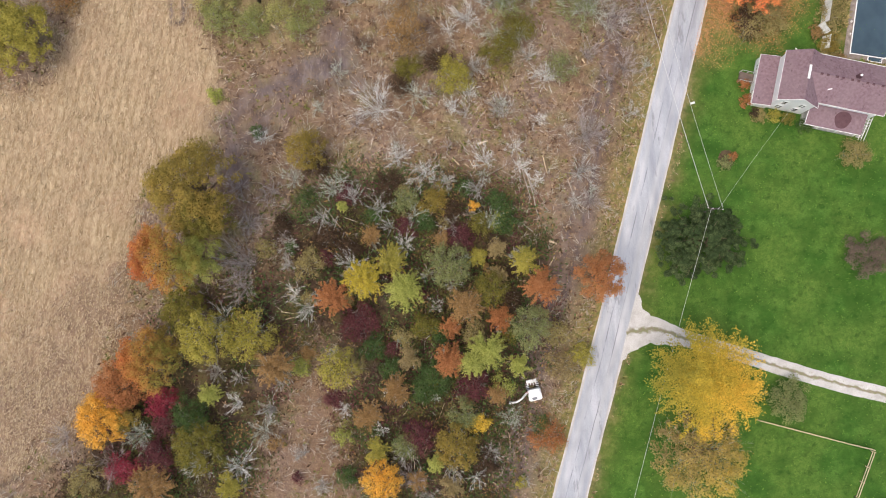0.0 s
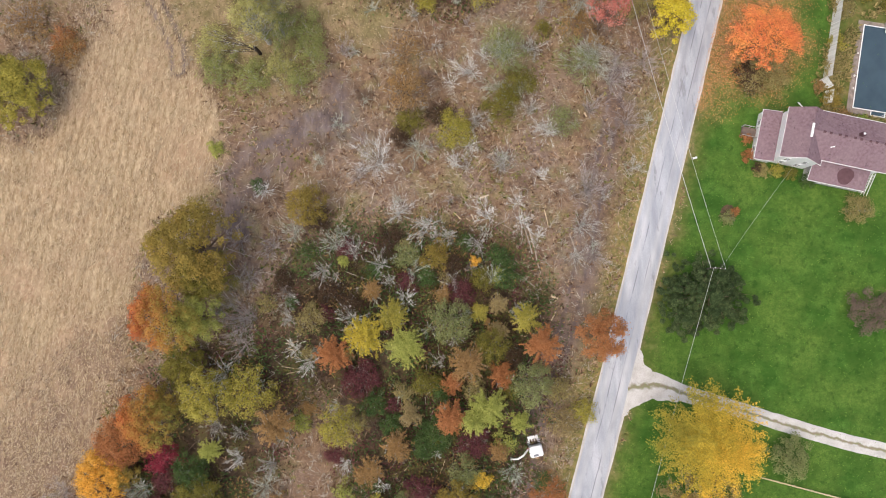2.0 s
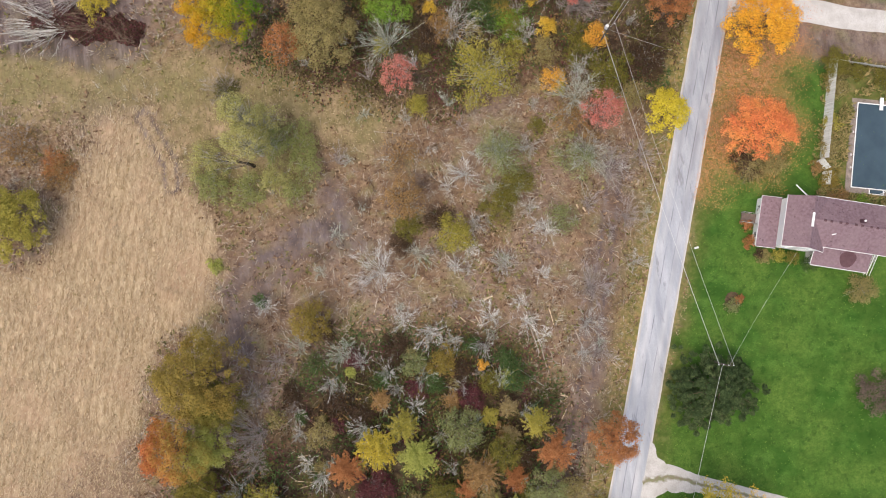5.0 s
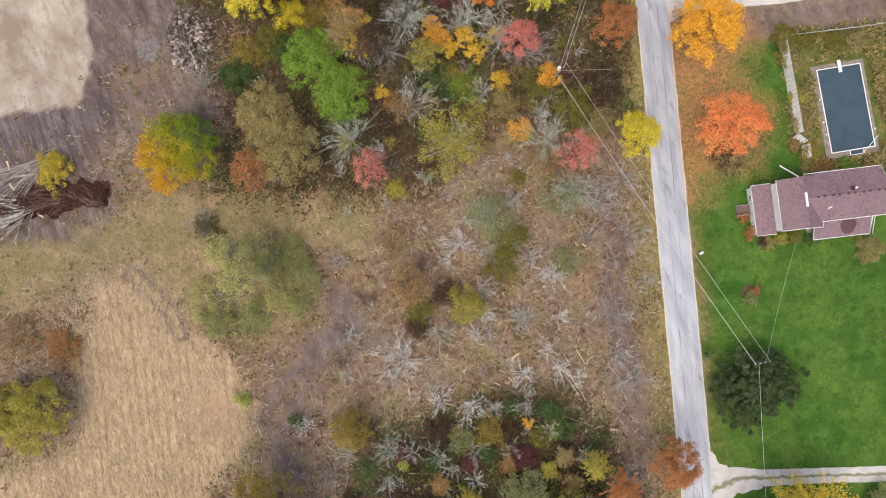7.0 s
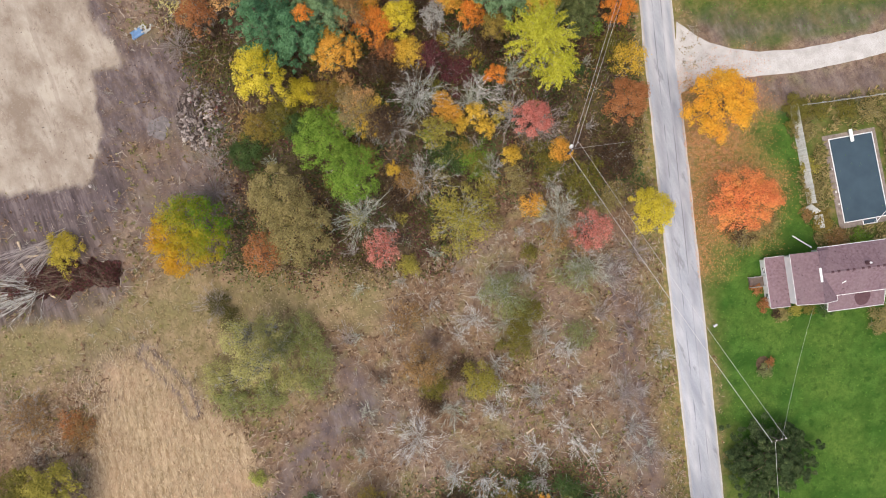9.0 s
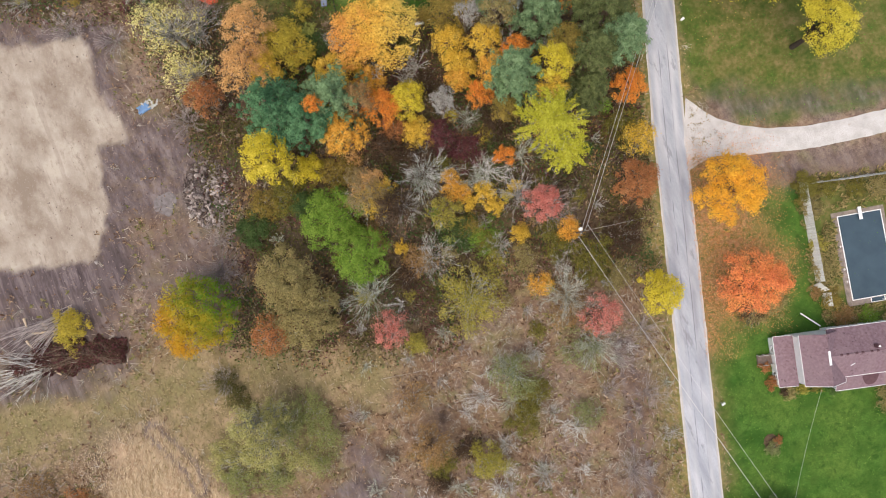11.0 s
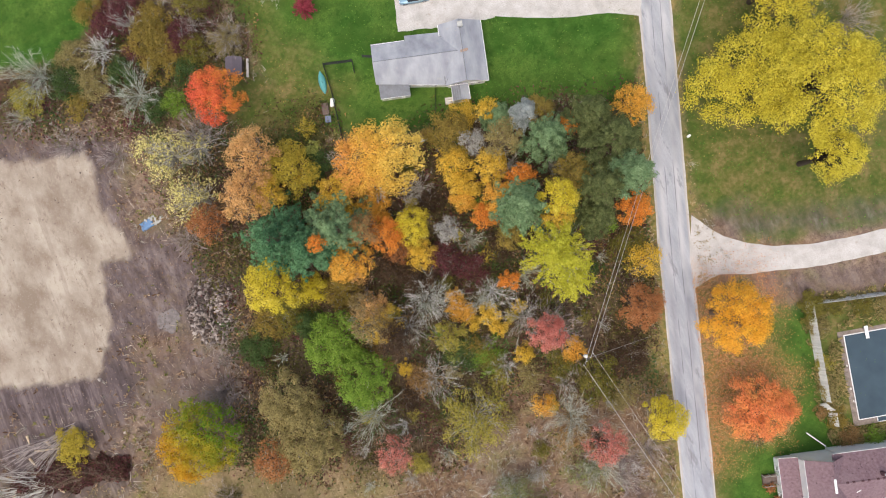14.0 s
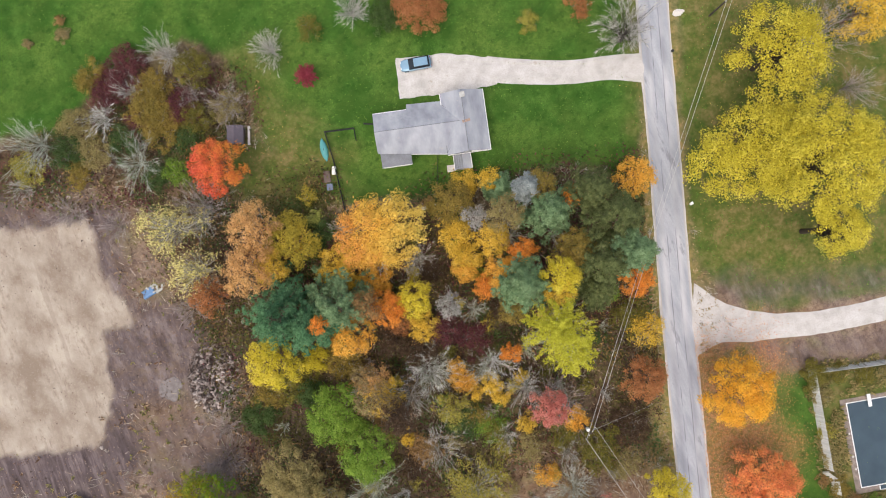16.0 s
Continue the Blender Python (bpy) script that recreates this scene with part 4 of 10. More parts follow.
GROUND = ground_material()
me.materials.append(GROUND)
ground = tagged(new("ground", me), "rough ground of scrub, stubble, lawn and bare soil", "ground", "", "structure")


# ---- road and drives ----
def smooth_line(line, steps=10):
    """A soft curve through the points."""
    p = [Vector((*q, 0)) for q in line]
    out = []
    for i in range(len(p) - 1):
        a, b, c, d = p[max(i - 1, 0)], p[i], p[i + 1], p[min(i + 2, len(p) - 1)]
        ta, tb = (c - a) * 0.5, (d - b) * 0.5
        if i == 0 or (b - a).length > 3 * (c - b).length:
            ta = (c - b)
        if (d - c).length > 3 * (c - b).length:
            tb = (c - b)
        for s in range(steps):
            k = s / steps
            out.append((2 * k ** 3 - 3 * k * k + 1) * b + (k ** 3 - 2 * k * k + k) * ta + (3 * k * k - 2 * k ** 3) * c + (k ** 3 - k * k) * tb)
    return np.array(out + [p[-1]])[:, :2]


def strip(name, line, widths, top, material, wobble=0.15, low=-0.2, across=9, seed=1):
    """A slab along a line, slightly cambered, with uneven edges; its cross position is kept as an attribute."""
    c = smooth_line(line)
    d = np.gradient(c, axis=0)
    d /= np.linalg.norm(d, axis=1, keepdims=True)
    side = np.stack([d[:, 1], -d[:, 0]], 1)
    w = np.interp(np.linspace(0, 1, len(c)), np.linspace(0, 1, len(widths)), widths) / 2
    run = np.concatenate([[0], np.cumsum(np.linalg.norm(np.diff(c, axis=0), axis=1))])
    u = np.linspace(-1, 1, across)
    grid = []
    for j, q in enumerate(u):
        edge = (rough_noise(run, run * 0 + seed * 7.3 + j // 5 * 40, 1.3, 60 + seed) - 0.5) * 2 * wobble if abs(q) == 1 else 0
        xy = c + side * (q * w + np.sign(q) * edge)[:, None]
        grid.append(np.stack([xy[:, 0], xy[:, 1], np.full(len(c), top - 0.04 * q * q)], 1))
    first, last = grid[0].copy(), grid[-1].copy()
    first[:, 2], last[:, 2] = low, low
    grid = [first] + grid + [last]
    us = np.concatenate([[-1], u, [1]])
    v = np.stack(grid, 1).reshape(-1, 3)
    k = len(grid)
    cell = (np.arange(len(c) - 1)[:, None] * k + np.arange(k - 1)[None]).ravel()
    me = mesh_of(name, v, np.stack([cell, cell + 1, cell + k + 1, cell + k], 1), False)
    layer = me.attributes.new("lane", "FLOAT_COLOR", "POINT")
    col = np.zeros((len(c), k, 4), np.float32)
    col[:, :, 0], col[:, :, 1] = us[None] * 0.5 + 0.5, (run / 100)[:, None]
    layer.data.foreach_set("color", col.ravel())
    me.materials.append(material)
    return me


def road_material():
    n = Nodes("weathered_asphalt", 0.85, 0.0, 0.3)
    a = n.add("ShaderNodeAttribute")
    a.attribute_name = "lane"
    s = n.add("ShaderNodeSeparateColor", Color=a.outputs["Color"])
    u = s.outputs[0]
    turn = math.atan2(FX, FY)
    c = n.ramp(n.noise(1.6, 6, stretch=6, turn=-turn, rough=0.62), (0.32, (0.295, 0.31, 0.345)), (0.5, (0.385, 0.40, 0.435)), (0.68, (0.49, 0.50, 0.53)))
    c = n.mix(n.ramp(n.noise(0.12, 2), (0.3, 0.35), (0.6, 0.0)), c, (0.27, 0.268, 0.275))
    shift = n.math("ADD", u, n.math("MULTIPLY", n.math("SUBTRACT", n.noise(7.0, 3), 0.5), 0.07))
    # worn lanes, paler and darker by turns along the road
    wheel = n.ramp(shift, (0.10, 0.0), (0.22, 0.55), (0.36, 0.0), (0.60, 0.0), (0.74, 0.65), (0.88, 0.0))
    c = n.mix(wheel, c, n.ramp(n.noise(11, 3, shift=3), (0.40, (0.56, 0.555, 0.555)), (0.58, (0.245, 0.25, 0.27))))
    # long cracks
    for at, seed in ((0.37, 0), (0.66, 4)):
        line = n.ramp(shift, (at - 0.02, 0.0), (at - 0.006, 1.0), (at + 0.006, 1.0), (at + 0.02, 0.0))
        c = n.mix(n.math("MULTIPLY", line, n.ramp(n.noise(4 + seed, 3, shift=seed), (0.44, 0.0), (0.58, 0.7))), c, (0.14, 0.14, 0.155))
    patch = n.ramp(n.noise(1.3, 5, stretch=4, turn=-turn, shift=40, rough=0.65), (0.60, 0.0), (0.67, 0.7))
    c = n.mix(patch, c, (0.22, 0.222, 0.235))
    edge = n.ramp(u, (0.0, 1.0), (0.05, 0.0), (0.95, 0.0), (1.0, 1.0))
    c = n.mix(n.math("MULTIPLY", edge, 0.7), c, (0.50, 0.44, 0.37))
    return n.done(c, n.noise(0.06, 2), 0.006, 0.4)


def gravel_material(name, grassy=0.0):
    n = Nodes(name, 0.95, 0.0, 0.15)
    a = n.add("ShaderNodeAttribute")
    a.attribute_name = "lane"
    u = n.add("ShaderNodeSeparateColor", Color=a.outputs["Color"]).outputs[0]
    c = n.ramp(n.noise(1.8, 5), (0.3, (0.44, 0.42, 0.395)), (0.5, (0.56, 0.54, 0.515)), (0.72, (0.65, 0.635, 0.615)))
    c = n.mix(n.ramp(n.noise(0.1, 2), (0.35, 0.5), (0.6, 0.0)), c, (0.33, 0.295, 0.255))
    if grassy:
        mid = n.ramp(n.math("ADD", u, n.math("MULTIPLY", n.math("SUBTRACT", n.noise(1.2, 4), 0.5), 0.5)), (0.36, 0.0), (0.45, 1.0), (0.55, 1.0), (0.64, 0.0))
        c = n.mix(n.math("MULTIPLY", mid, grassy), c, n.ramp(n.noise(0.4), (0.35, (0.20, 0.15, 0.09)), (0.6, (0.17, 0.18, 0.06))))
    stain = n.ramp(n.noise(0.8, 4, stretch=1, shift=9), (0.63, 0.0), (0.72, 0.5))
    c = n.mix(stain, c, (0.33, 0.27, 0.19))
    return n.done(c, n.noise(0.08, 3), 0.02, 0.6)


ROAD_MAT, GRAVEL, GRAVEL_GRASSY = road_material(), gravel_material("pale_gravel"), gravel_material("gravel_with_grass", 0.85)
tagged(new("road", strip("road", ROAD, [4.45, 4.45], 0.06, ROAD_MAT, 0.03, across=11)), "narrow pale grey cracked country road", "road", "", "structure")
tagged(new("gravel_shoulder", strip("gravel_shoulder", ROAD, [4.85, 4.85], 0.012, GRAVEL, 0.14, seed=5)), "thin gravel shoulder along the road edge", "road edge", "", "structure")
tagged(new("driveway_south", strip("driveway_south", DRIVE_SOUTH, [5.6, 2.6, 2.2, 2.2, 2.2, 2.2], 0.03, GRAVEL_GRASSY, 0.1, seed=2)), "two-track gravel drive with grass down its middle", "driveway", "", "structure")
tagged(new("driveway_north", strip("driveway_north", DRIVE_NORTH, [11.5, 5.6, 3.6, 3.3, 3.3, 3.3], 0.03, GRAVEL, 0.14, seed=3)), "pale gravel drive widening towards the road", "driveway", "", "structure")
tagged(new("driveway_west", strip("driveway_west", DRIVE_WEST, [4.4, 3.5, 3.5, 3.7, 3.8], 0.03, GRAVEL, 0.07, seed=4)), "pale gravel drive beside the grey house", "driveway", "", "structure")


def patch(name, outline, top, material, label, category, amp=0.25):
    """A flat slab with an uneven outline."""
    pts = []
    for (ax, ay), (bx, by) in zip(outline, outline[1:] + outline[:1]):
        n = max(2, int(math.hypot(bx - ax, by - ay) / 0.7))
        for i in range(n):
            x, y = ax + (bx - ax) * i / n, ay + (by - ay) * i / n
            pts.append((x + random.uniform(-amp, amp), y + random.uniform(-amp, amp)))
    bm = bmesh.new()
    solid(bm, [(x, y, -0.2) for x, y in pts], [(x, y, top) for x, y in pts])
    bmesh.ops.recalc_face_normals(bm, faces=bm.faces)
    ob = part(name, bm, material)
    return tagged(ob, label, category, "", "structure")


patch("gravel_parking", CAR_PAD, 0.036, GRAVEL, "pale gravel parking place beside the grey house", "driveway", 0.1)
patch("driveway_flare", DRIVE_FLARE, 0.024, GRAVEL, "gravel apron where the drive meets the road", "driveway")

# trees along the field
leafy(-34.0, 16.6, 17.5, 5.7, "olive_gold", "at the edge of the stubble field")
leafy(-33.4, 12.7, 13.0, 3.6, "olive", "at the edge of the stubble field")
leafy(-37.6, 7.4, 16.9, 4.6, "red_olive", "at the edge of the stubble field")
leafy(-34.6, 7.3, 12.2, 3.3, "lime", "at the edge of the stubble field")
leafy(-38.0, 0.4, 5.4, 3.2, "olive", "at the edge of the stubble field")
leafy(-34.2, -3.4, 10.1, 3.7, "yellow_olive", "at the edge of the stubble field", sparse=0.3)
leafy(-28.7, -3.4, 6.0, 3.7, "yellow_olive", "at the edge of the stubble field", sparse=0.45)
leafy(-47.0, -10.0, 6.0, 3.6, "rust", "at the edge of the stubble field")
leafy(-41.8, -6.4, 11.0, 4.1, "red_olive", "at the edge of the stubble field")
leafy(-40.5, -4.6, 6.7, 2.5, "olive_gold", "at the edge of the stubble field", sparse=0.2)
leafy(-49.6, -14.8, 6.5, 3.5, "gold_orange", "at the edge of the stubble field")
leafy(-47.0, -14.3, 5.0, 2.4, "olive_gold", "at the edge of the stubble field")
leafy(-60.9, 39.7, 8.0, 4.9, "yellow_olive", "at the edge of the stubble field")
leafy(-65.1, 42.2, 6.5, 3.6, "olive", "at the edge of the stubble field")
leafy(-61.6, 51.4, 2.0, 3.4, "rust_tan", "at the edge of the stubble field", sparse=0.78)
bare(-61.0, 51.8, 2.5, 3.2, "mauve", "at the edge of the stubble field")
leafy(-55.6, 47.0, 1.4, 2.5, "rust_tan", "at the edge of the stubble field", sparse=0.6)
leafy(-56.2, 48.2, 1.2, 2.3, "rust", "at the edge of the stubble field", sparse=0.6)

# the thicket
leafy(-41.9, -12.8, 3.0, 2.4, "crimson", "in the overgrown thicket", sparse=0.25)
leafy(-41.5, -15.7, 2.5, 1.9, "maroon", "in the overgrown thicket", sparse=0.25)
leafy(-47.6, -21.8, 3.0, 2.2, "crimson", "in the overgrown thicket", sparse=0.25)
leafy(-42.8, -20.4, 3.0, 2.6, "maroon", "in the overgrown thicket", sparse=0.25)
leafy(-37.7, -14.9, 4.0, 2.7, "dark_green", "in the overgrown thicket", sparse=0.25)
leafy(-36.3, -18.9, 5.0, 3.7, "olive", "in the overgrown thicket", sparse=0.25)
leafy(-34.8, -11.7, 3.5, 1.9, "lime", "in the overgrown thicket", arms=9, sparse=0.12)
leafy(-25.0, -8.0, 7.8, 3.2, "rust_tan", "in the overgrown thicket", arms=9, sparse=0.45)
leafy(-43.4, -24.5, 4.0, 3.8, "rust_tan", "in the overgrown thicket", arms=10, sparse=0.45)
leafy(-32.2, -24.7, 4.0, 2.2, "yellow_olive", "in the overgrown thicket", arms=10, sparse=0.25)
leafy(-53.0, -23.5, 2.5, 2.6, "olive_tan", "in the overgrown thicket", sparse=0.45)
leafy(-8.4, -11.8, 4.0, 2.6, "rust_tan", "in the overgrown thicket", arms=9, sparse=0.45)
leafy(-12.5, -15.4, 3.0, 2.4, "rust_tan", "in the overgrown thicket", arms=11, sparse=0.45)
leafy(-11.2, -20.4, 4.0, 2.0, "yellow_olive", "in the overgrown thicket", arms=9, sparse=0.25)
leafy(-10.6, -24.2, 5.0, 2.8, "gold_orange", "in the overgrown thicket", sparse=0.25)
leafy(-16.9, 1.4, 5.9, 2.8, "rust", "in the overgrown thicket", arms=9, sparse=0.12)
leafy(-12.3, 3.7, 5.6, 3.2, "gold_olive", "in the overgrown thicket", arms=10, sparse=0.25)
leafy(-6.7, 2.2, 5.3, 3.1, "lime", "in the overgrown thicket", arms=12, sparse=0.12)
leafy(-13.3, -2.4, 2.5, 2.9, "maroon", "in the overgrown thicket", sparse=0.25)
leafy(-0.5, 5.5, 5.6, 3.1, "pale_green", "in the overgrown thicket", sparse=0.45)
leafy(-8.6, 6.5, 4.7, 2.6, "yellow_olive", "in the overgrown thicket", arms=11, sparse=0.25)
leafy(-2.2, 14.9, 3.0, 2.1, "olive_gold", "in the overgrown thicket", sparse=0.25)
leafy(-6.3, 15.0, 3.0, 1.9, "pale_green", "in the overgrown thicket", sparse=0.45)
leafy(-11.6, 10.3, 2.5, 1.7, "rust_tan", "in the overgrown thicket", arms=12, sparse=0.45)
leafy(-20.6, 6.5, 3.0, 2.2, "olive_tan", "in the overgrown thicket", sparse=0.45)
leafy(-20.1, 22.4, 6.7, 2.9, "olive_gold", "in the overgrown thicket", sparse=0.25)
leafy(3.4, 13.9, 2.5, 0.8, "gold_orange", "in the overgrown thicket", sparse=0.25)
leafy(1.4, 9.1, 2.5, 2.1, "maroon", "in the overgrown thicket", sparse=0.25)
leafy(6.6, 7.7, 3.0, 1.7, "tan", "in the overgrown thicket", arms=9, sparse=0.45)
leafy(10.4, 5.6, 6.1, 2.5, "yellow_olive", "in the overgrown thicket", arms=11, sparse=0.25)
leafy(12.2, 2.1, 9.4, 2.9, "rust", "in the overgrown thicket", arms=9, sparse=0.12)
leafy(6.5, 3.7, 3.5, 1.7, "tan", "in the overgrown thicket", arms=9, sparse=0.45)
leafy(5.3, 1.8, 7.0, 2.4, "olive", "in the overgrown thicket", sparse=0.25)
leafy(1.9, -0.2, 8.7, 2.9, "rust_tan", "in the overgrown thicket", arms=10, sparse=0.45)
leafy(6.6, -2.3, 4.0, 2.2, "rust", "in the overgrown thicket", arms=10, sparse=0.12)
leafy(10.9, -3.5, 7.7, 2.9, "pale_green", "in the overgrown thicket", sparse=0.45)
leafy(-0.6, -3.3, 3.5, 1.9, "rust", "in the overgrown thicket", arms=12, sparse=0.12)
leafy(4.6, -6.6, 6.3, 3.0, "lime", "in the overgrown thicket", arms=11, sparse=0.12)
leafy(2.6, -8.3, 7.2, 2.2, "lime", "in the overgrown thicket", arms=11, sparse=0.12)
leafy(9.2, -9.1, 4.0, 1.9, "lime", "in the overgrown thicket", arms=9, sparse=0.12)
leafy(-0.7, -7.6, 7.3, 2.5, "rust", "in the overgrown thicket", arms=12, sparse=0.12)
leafy(2.6, -11.8, 2.5, 2.3, "maroon", "in the overgrown thicket", sparse=0.25)
leafy(5.9, -13.0, 3.5, 1.8, "rust_tan", "in the overgrown thicket", arms=9, sparse=0.45)
leafy(3.4, -17.0, 3.0, 1.3, "gold", "in the overgrown thicket", sparse=0.12)
leafy(-0.0, -19.8, 5.0, 3.1, "olive_gold", "in the overgrown thicket", sparse=0.25)
leafy(-6.3, -7.3, 4.0, 2.0, "tan", "in the overgrown thicket", arms=10, sparse=0.45)
leafy(-2.8, -10.6, 2.7, 2.4, "dark_green", "in the overgrown thicket", sparse=0.25)
leafy(-11.5, -5.8, 3.0, 1.9, "dark_green", "in the overgrown thicket", sparse=0.25)
leafy(-4.0, -3.2, 4.0, 1.9, "olive", "in the overgrown thicket", sparse=0.25)
leafy(-7.1, -4.5, 3.0, 1.5, "olive_tan", "in the overgrown thicket", sparse=0.45)
leafy(-1.7, -4.3, 3.0, 1.5, "dark_green", "in the overgrown thicket", sparse=0.25)
leafy(1.1, -15.7, 3.5, 2.4, "pale_green", "in the overgrown thicket", sparse=0.45)
leafy(-5.0, -18.5, 3.0, 2.4, "maroon", "in the overgrown thicket", sparse=0.25)
leafy(-7.2, -19.9, 2.5, 1.9, "pale_green", "in the overgrown thicket", sparse=0.45)
leafy(-21.0, -6.5, 1.6, 1.4, "rust_tan", "in the overgrown thicket", arms=10, sparse=0.45)
leafy(-3.1, -22.4, 2.5, 1.5, "lime", "in the overgrown thicket", arms=11, sparse=0.12)
leafy(-9.2, -8.7, 2.5, 1.7, "dark_green", "in the overgrown thicket", sparse=0.25)
leafy(-4.5, -12.1, 2.5, 1.9, "dark_green", "in the overgrown thicket", sparse=0.25)
leafy(6.9, 14.4, 2.0, 1.7, "dark_green", "in the overgrown thicket", sparse=0.25)
leafy(8.0, 11.6, 2.0, 1.9, "dark_green", "in the overgrown thicket", sparse=0.25)
leafy(-3.8, 12.0, 2.0, 1.7, "dark_green", "in the overgrown thicket", sparse=0.25)
leafy(0.3, 13.3, 1.8, 1.7, "brown", "in the overgrown thicket", sparse=0.25)
leafy(4.3, 11.5, 2.2, 1.7, "olive", "in the overgrown thicket", sparse=0.25)
leafy(-6.3, 11.4, 2.0, 1.6, "maroon", "in the overgrown thicket", sparse=0.25)
leafy(-1.4, 9.2, 2.0, 1.6, "rust_tan", "in the overgrown thicket", arms=9, sparse=0.45)
leafy(3.8, 6.6, 2.2, 1.6, "yellow_olive", "in the overgrown thicket", arms=10, sparse=0.25)
leafy(-15.6, 14.5, 2.0, 0.9, "lime", "in the overgrown thicket", arms=10, sparse=0.12)
leafy(-27.8, 25.9, 1.8, 1.0, "dark_green", "in the overgrown thicket", sparse=0.25)
leafy(-17.8, 10.1, 1.8, 2.1, "brown", "in the overgrown thicket", sparse=0.25)
leafy(-24.3, 12.0, 1.6, 1.7, "brown", "in the overgrown thicket", sparse=0.25)
leafy(-8.6, 17.2, 1.8, 2.1, "brown", "in the overgrown thicket", sparse=0.25)
leafy(-26.8, 8.7, 1.8, 1.4, "olive_tan", "in the overgrown thicket", sparse=0.45)
leafy(-14.5, 8.4, 2.0, 1.6, "brown", "in the overgrown thicket", sparse=0.25)
leafy(3.0, -4.3, 3.0, 1.9, "olive_tan", "in the overgrown thicket", sparse=0.45)
leafy(8.4, 0.4, 2.5, 1.7, "brown", "in the overgrown thicket", sparse=0.25)
leafy(14.7, -4.6, 2.0, 1.9, "olive_tan", "in the overgrown thicket", sparse=0.45)
leafy(-5.6, -24.7, 2.5, 1.7, "rust_tan", "in the overgrown thicket", arms=9, sparse=0.45)
leafy(-0.8, -25.7, 2.0, 1.9, "tan", "in the overgrown thicket", arms=9, sparse=0.45)
leafy(4.1, -22.6, 2.0, 1.9, "brown", "in the overgrown thicket", sparse=0.25)
leafy(-19.2, 20.8, 2.0, 1.9, "brown", "in the overgrown thicket", sparse=0.25)
leafy(-16.0, -8.3, 8.4, 2.9, "yellow_olive", "in the wood-chip clearing", sparse=0.45)
bare(-28.9, 6.7, 4.0, 4.0, "mauve", "in the overgrown thicket")
bare(-29.9, 3.0, 3.5, 3.2, "mauve", "in the overgrown thicket")
bare(-32.9, -1.2, 4.0, 3.1, "pale", "in the overgrown thicket")
bare(-34.2, -8.4, 3.0, 2.0, "grey", "in the overgrown thicket")
bare(-31.0, -9.7, 2.5, 1.6, "grey", "in the overgrown thicket")
bare(-31.0, -13.3, 3.0, 1.9, "pale", "in the overgrown thicket")
bare(-26.2, -14.2, 3.0, 2.1, "grey", "in the overgrown thicket")
bare(-27.4, -17.3, 3.5, 2.6, "green", "in the overgrown thicket")
bare(-36.5, -22.1, 4.0, 2.9, "pale", "in the overgrown thicket")
bare(-31.0, -22.3, 4.0, 2.7, "pale", "in the overgrown thicket")
bare(-44.9, -17.2, 4.0, 3.1, "green", "in the overgrown thicket")
bare(-49.1, -21.1, 3.5, 3.2, "mauve", "in the overgrown thicket")
bare(-56.2, -17.5, 2.5, 2.6, "mauve", "in the overgrown thicket")
bare(-10.2, 13.9, 3.5, 2.2, "grey", "in the overgrown thicket")
bare(-13.8, 15.6, 3.5, 2.2, "grey", "in the overgrown thicket")
bare(-3.6, 19.3, 4.0, 2.9, "pale", "in the overgrown thicket")
bare(-0.4, 17.7, 3.0, 2.1, "grey", "in the overgrown thicket")
bare(-8.7, 11.4, 3.0, 1.6, "grey", "in the overgrown thicket")
bare(-6.7, 8.9, 3.0, 1.9, "pale", "in the overgrown thicket")
bare(-23.8, 9.0, 3.0, 1.9, "grey", "in the overgrown thicket")
bare(-23.6, 6.2, 3.0, 1.9, "grey", "in the overgrown thicket")
bare(-26.8, 25.1, 3.0, 1.9, "pale", "in the overgrown thicket")
bare(-22.4, 18.6, 2.5, 2.3, "green", "in the overgrown thicket")
bare(-16.7, 17.0, 3.0, 2.4, "green", "in the overgrown thicket")
bare(-14.4, 6.3, 3.5, 2.3, "pale", "in the overgrown thicket")
bare(-20.7, 0.0, 3.0, 2.1, "pale", "in the overgrown thicket")
bare(-22.7, 2.1, 2.5, 1.9, "pale", "in the overgrown thicket")
bare(-5.4, 12.9, 3.5, 2.1, "green", "in the overgrown thicket")
bare(0.2, 11.2, 2.5, 1.8, "grey", "in the overgrown thicket")
bare(4.1, 16.7, 3.0, 2.1, "grey", "in the overgrown thicket")
bare(5.9, 11.4, 3.0, 2.1, "green", "in the overgrown thicket")
bare(0.0, 3.1, 2.5, 1.8, "grey", "in the overgrown thicket")
bare(-2.1, -0.5, 2.5, 1.8, "grey", "in the overgrown thicket")
bare(-18.4, 13.3, 3.0, 2.1, "grey", "in the overgrown thicket")
bare(-25.7, 16.9, 2.5, 2.4, "mauve", "in the overgrown thicket")
bare(-30.6, 17.8, 2.5, 2.4, "mauve", "in the overgrown thicket")
bare(-29.2, 12.1, 2.0, 2.3, "mauve", "in the overgrown thicket")
bare(-11.6, -8.7, 2.5, 1.8, "brown", "in the overgrown thicket")
bare(-7.1, -20.7, 3.0, 2.1, "grey", "in the overgrown thicket")
bare(-6.4, -24.6, 3.0, 2.4, "mauve", "in the overgrown thicket")
bare(-0.8, -23.2, 3.0, 2.1, "grey", "in the overgrown thicket")
bare(7.5, -15.9, 2.5, 1.8, "green", "in the overgrown thicket")
bare(4.9, -21.0, 2.5, 2.1, "grey", "in the overgrown thicket")
bare(-4.1, -27.0, 3.0, 2.4, "grey", "in the overgrown thicket")
bare(-19.3, -25.2, 2.0, 2.0, "grey", "in the overgrown thicket")

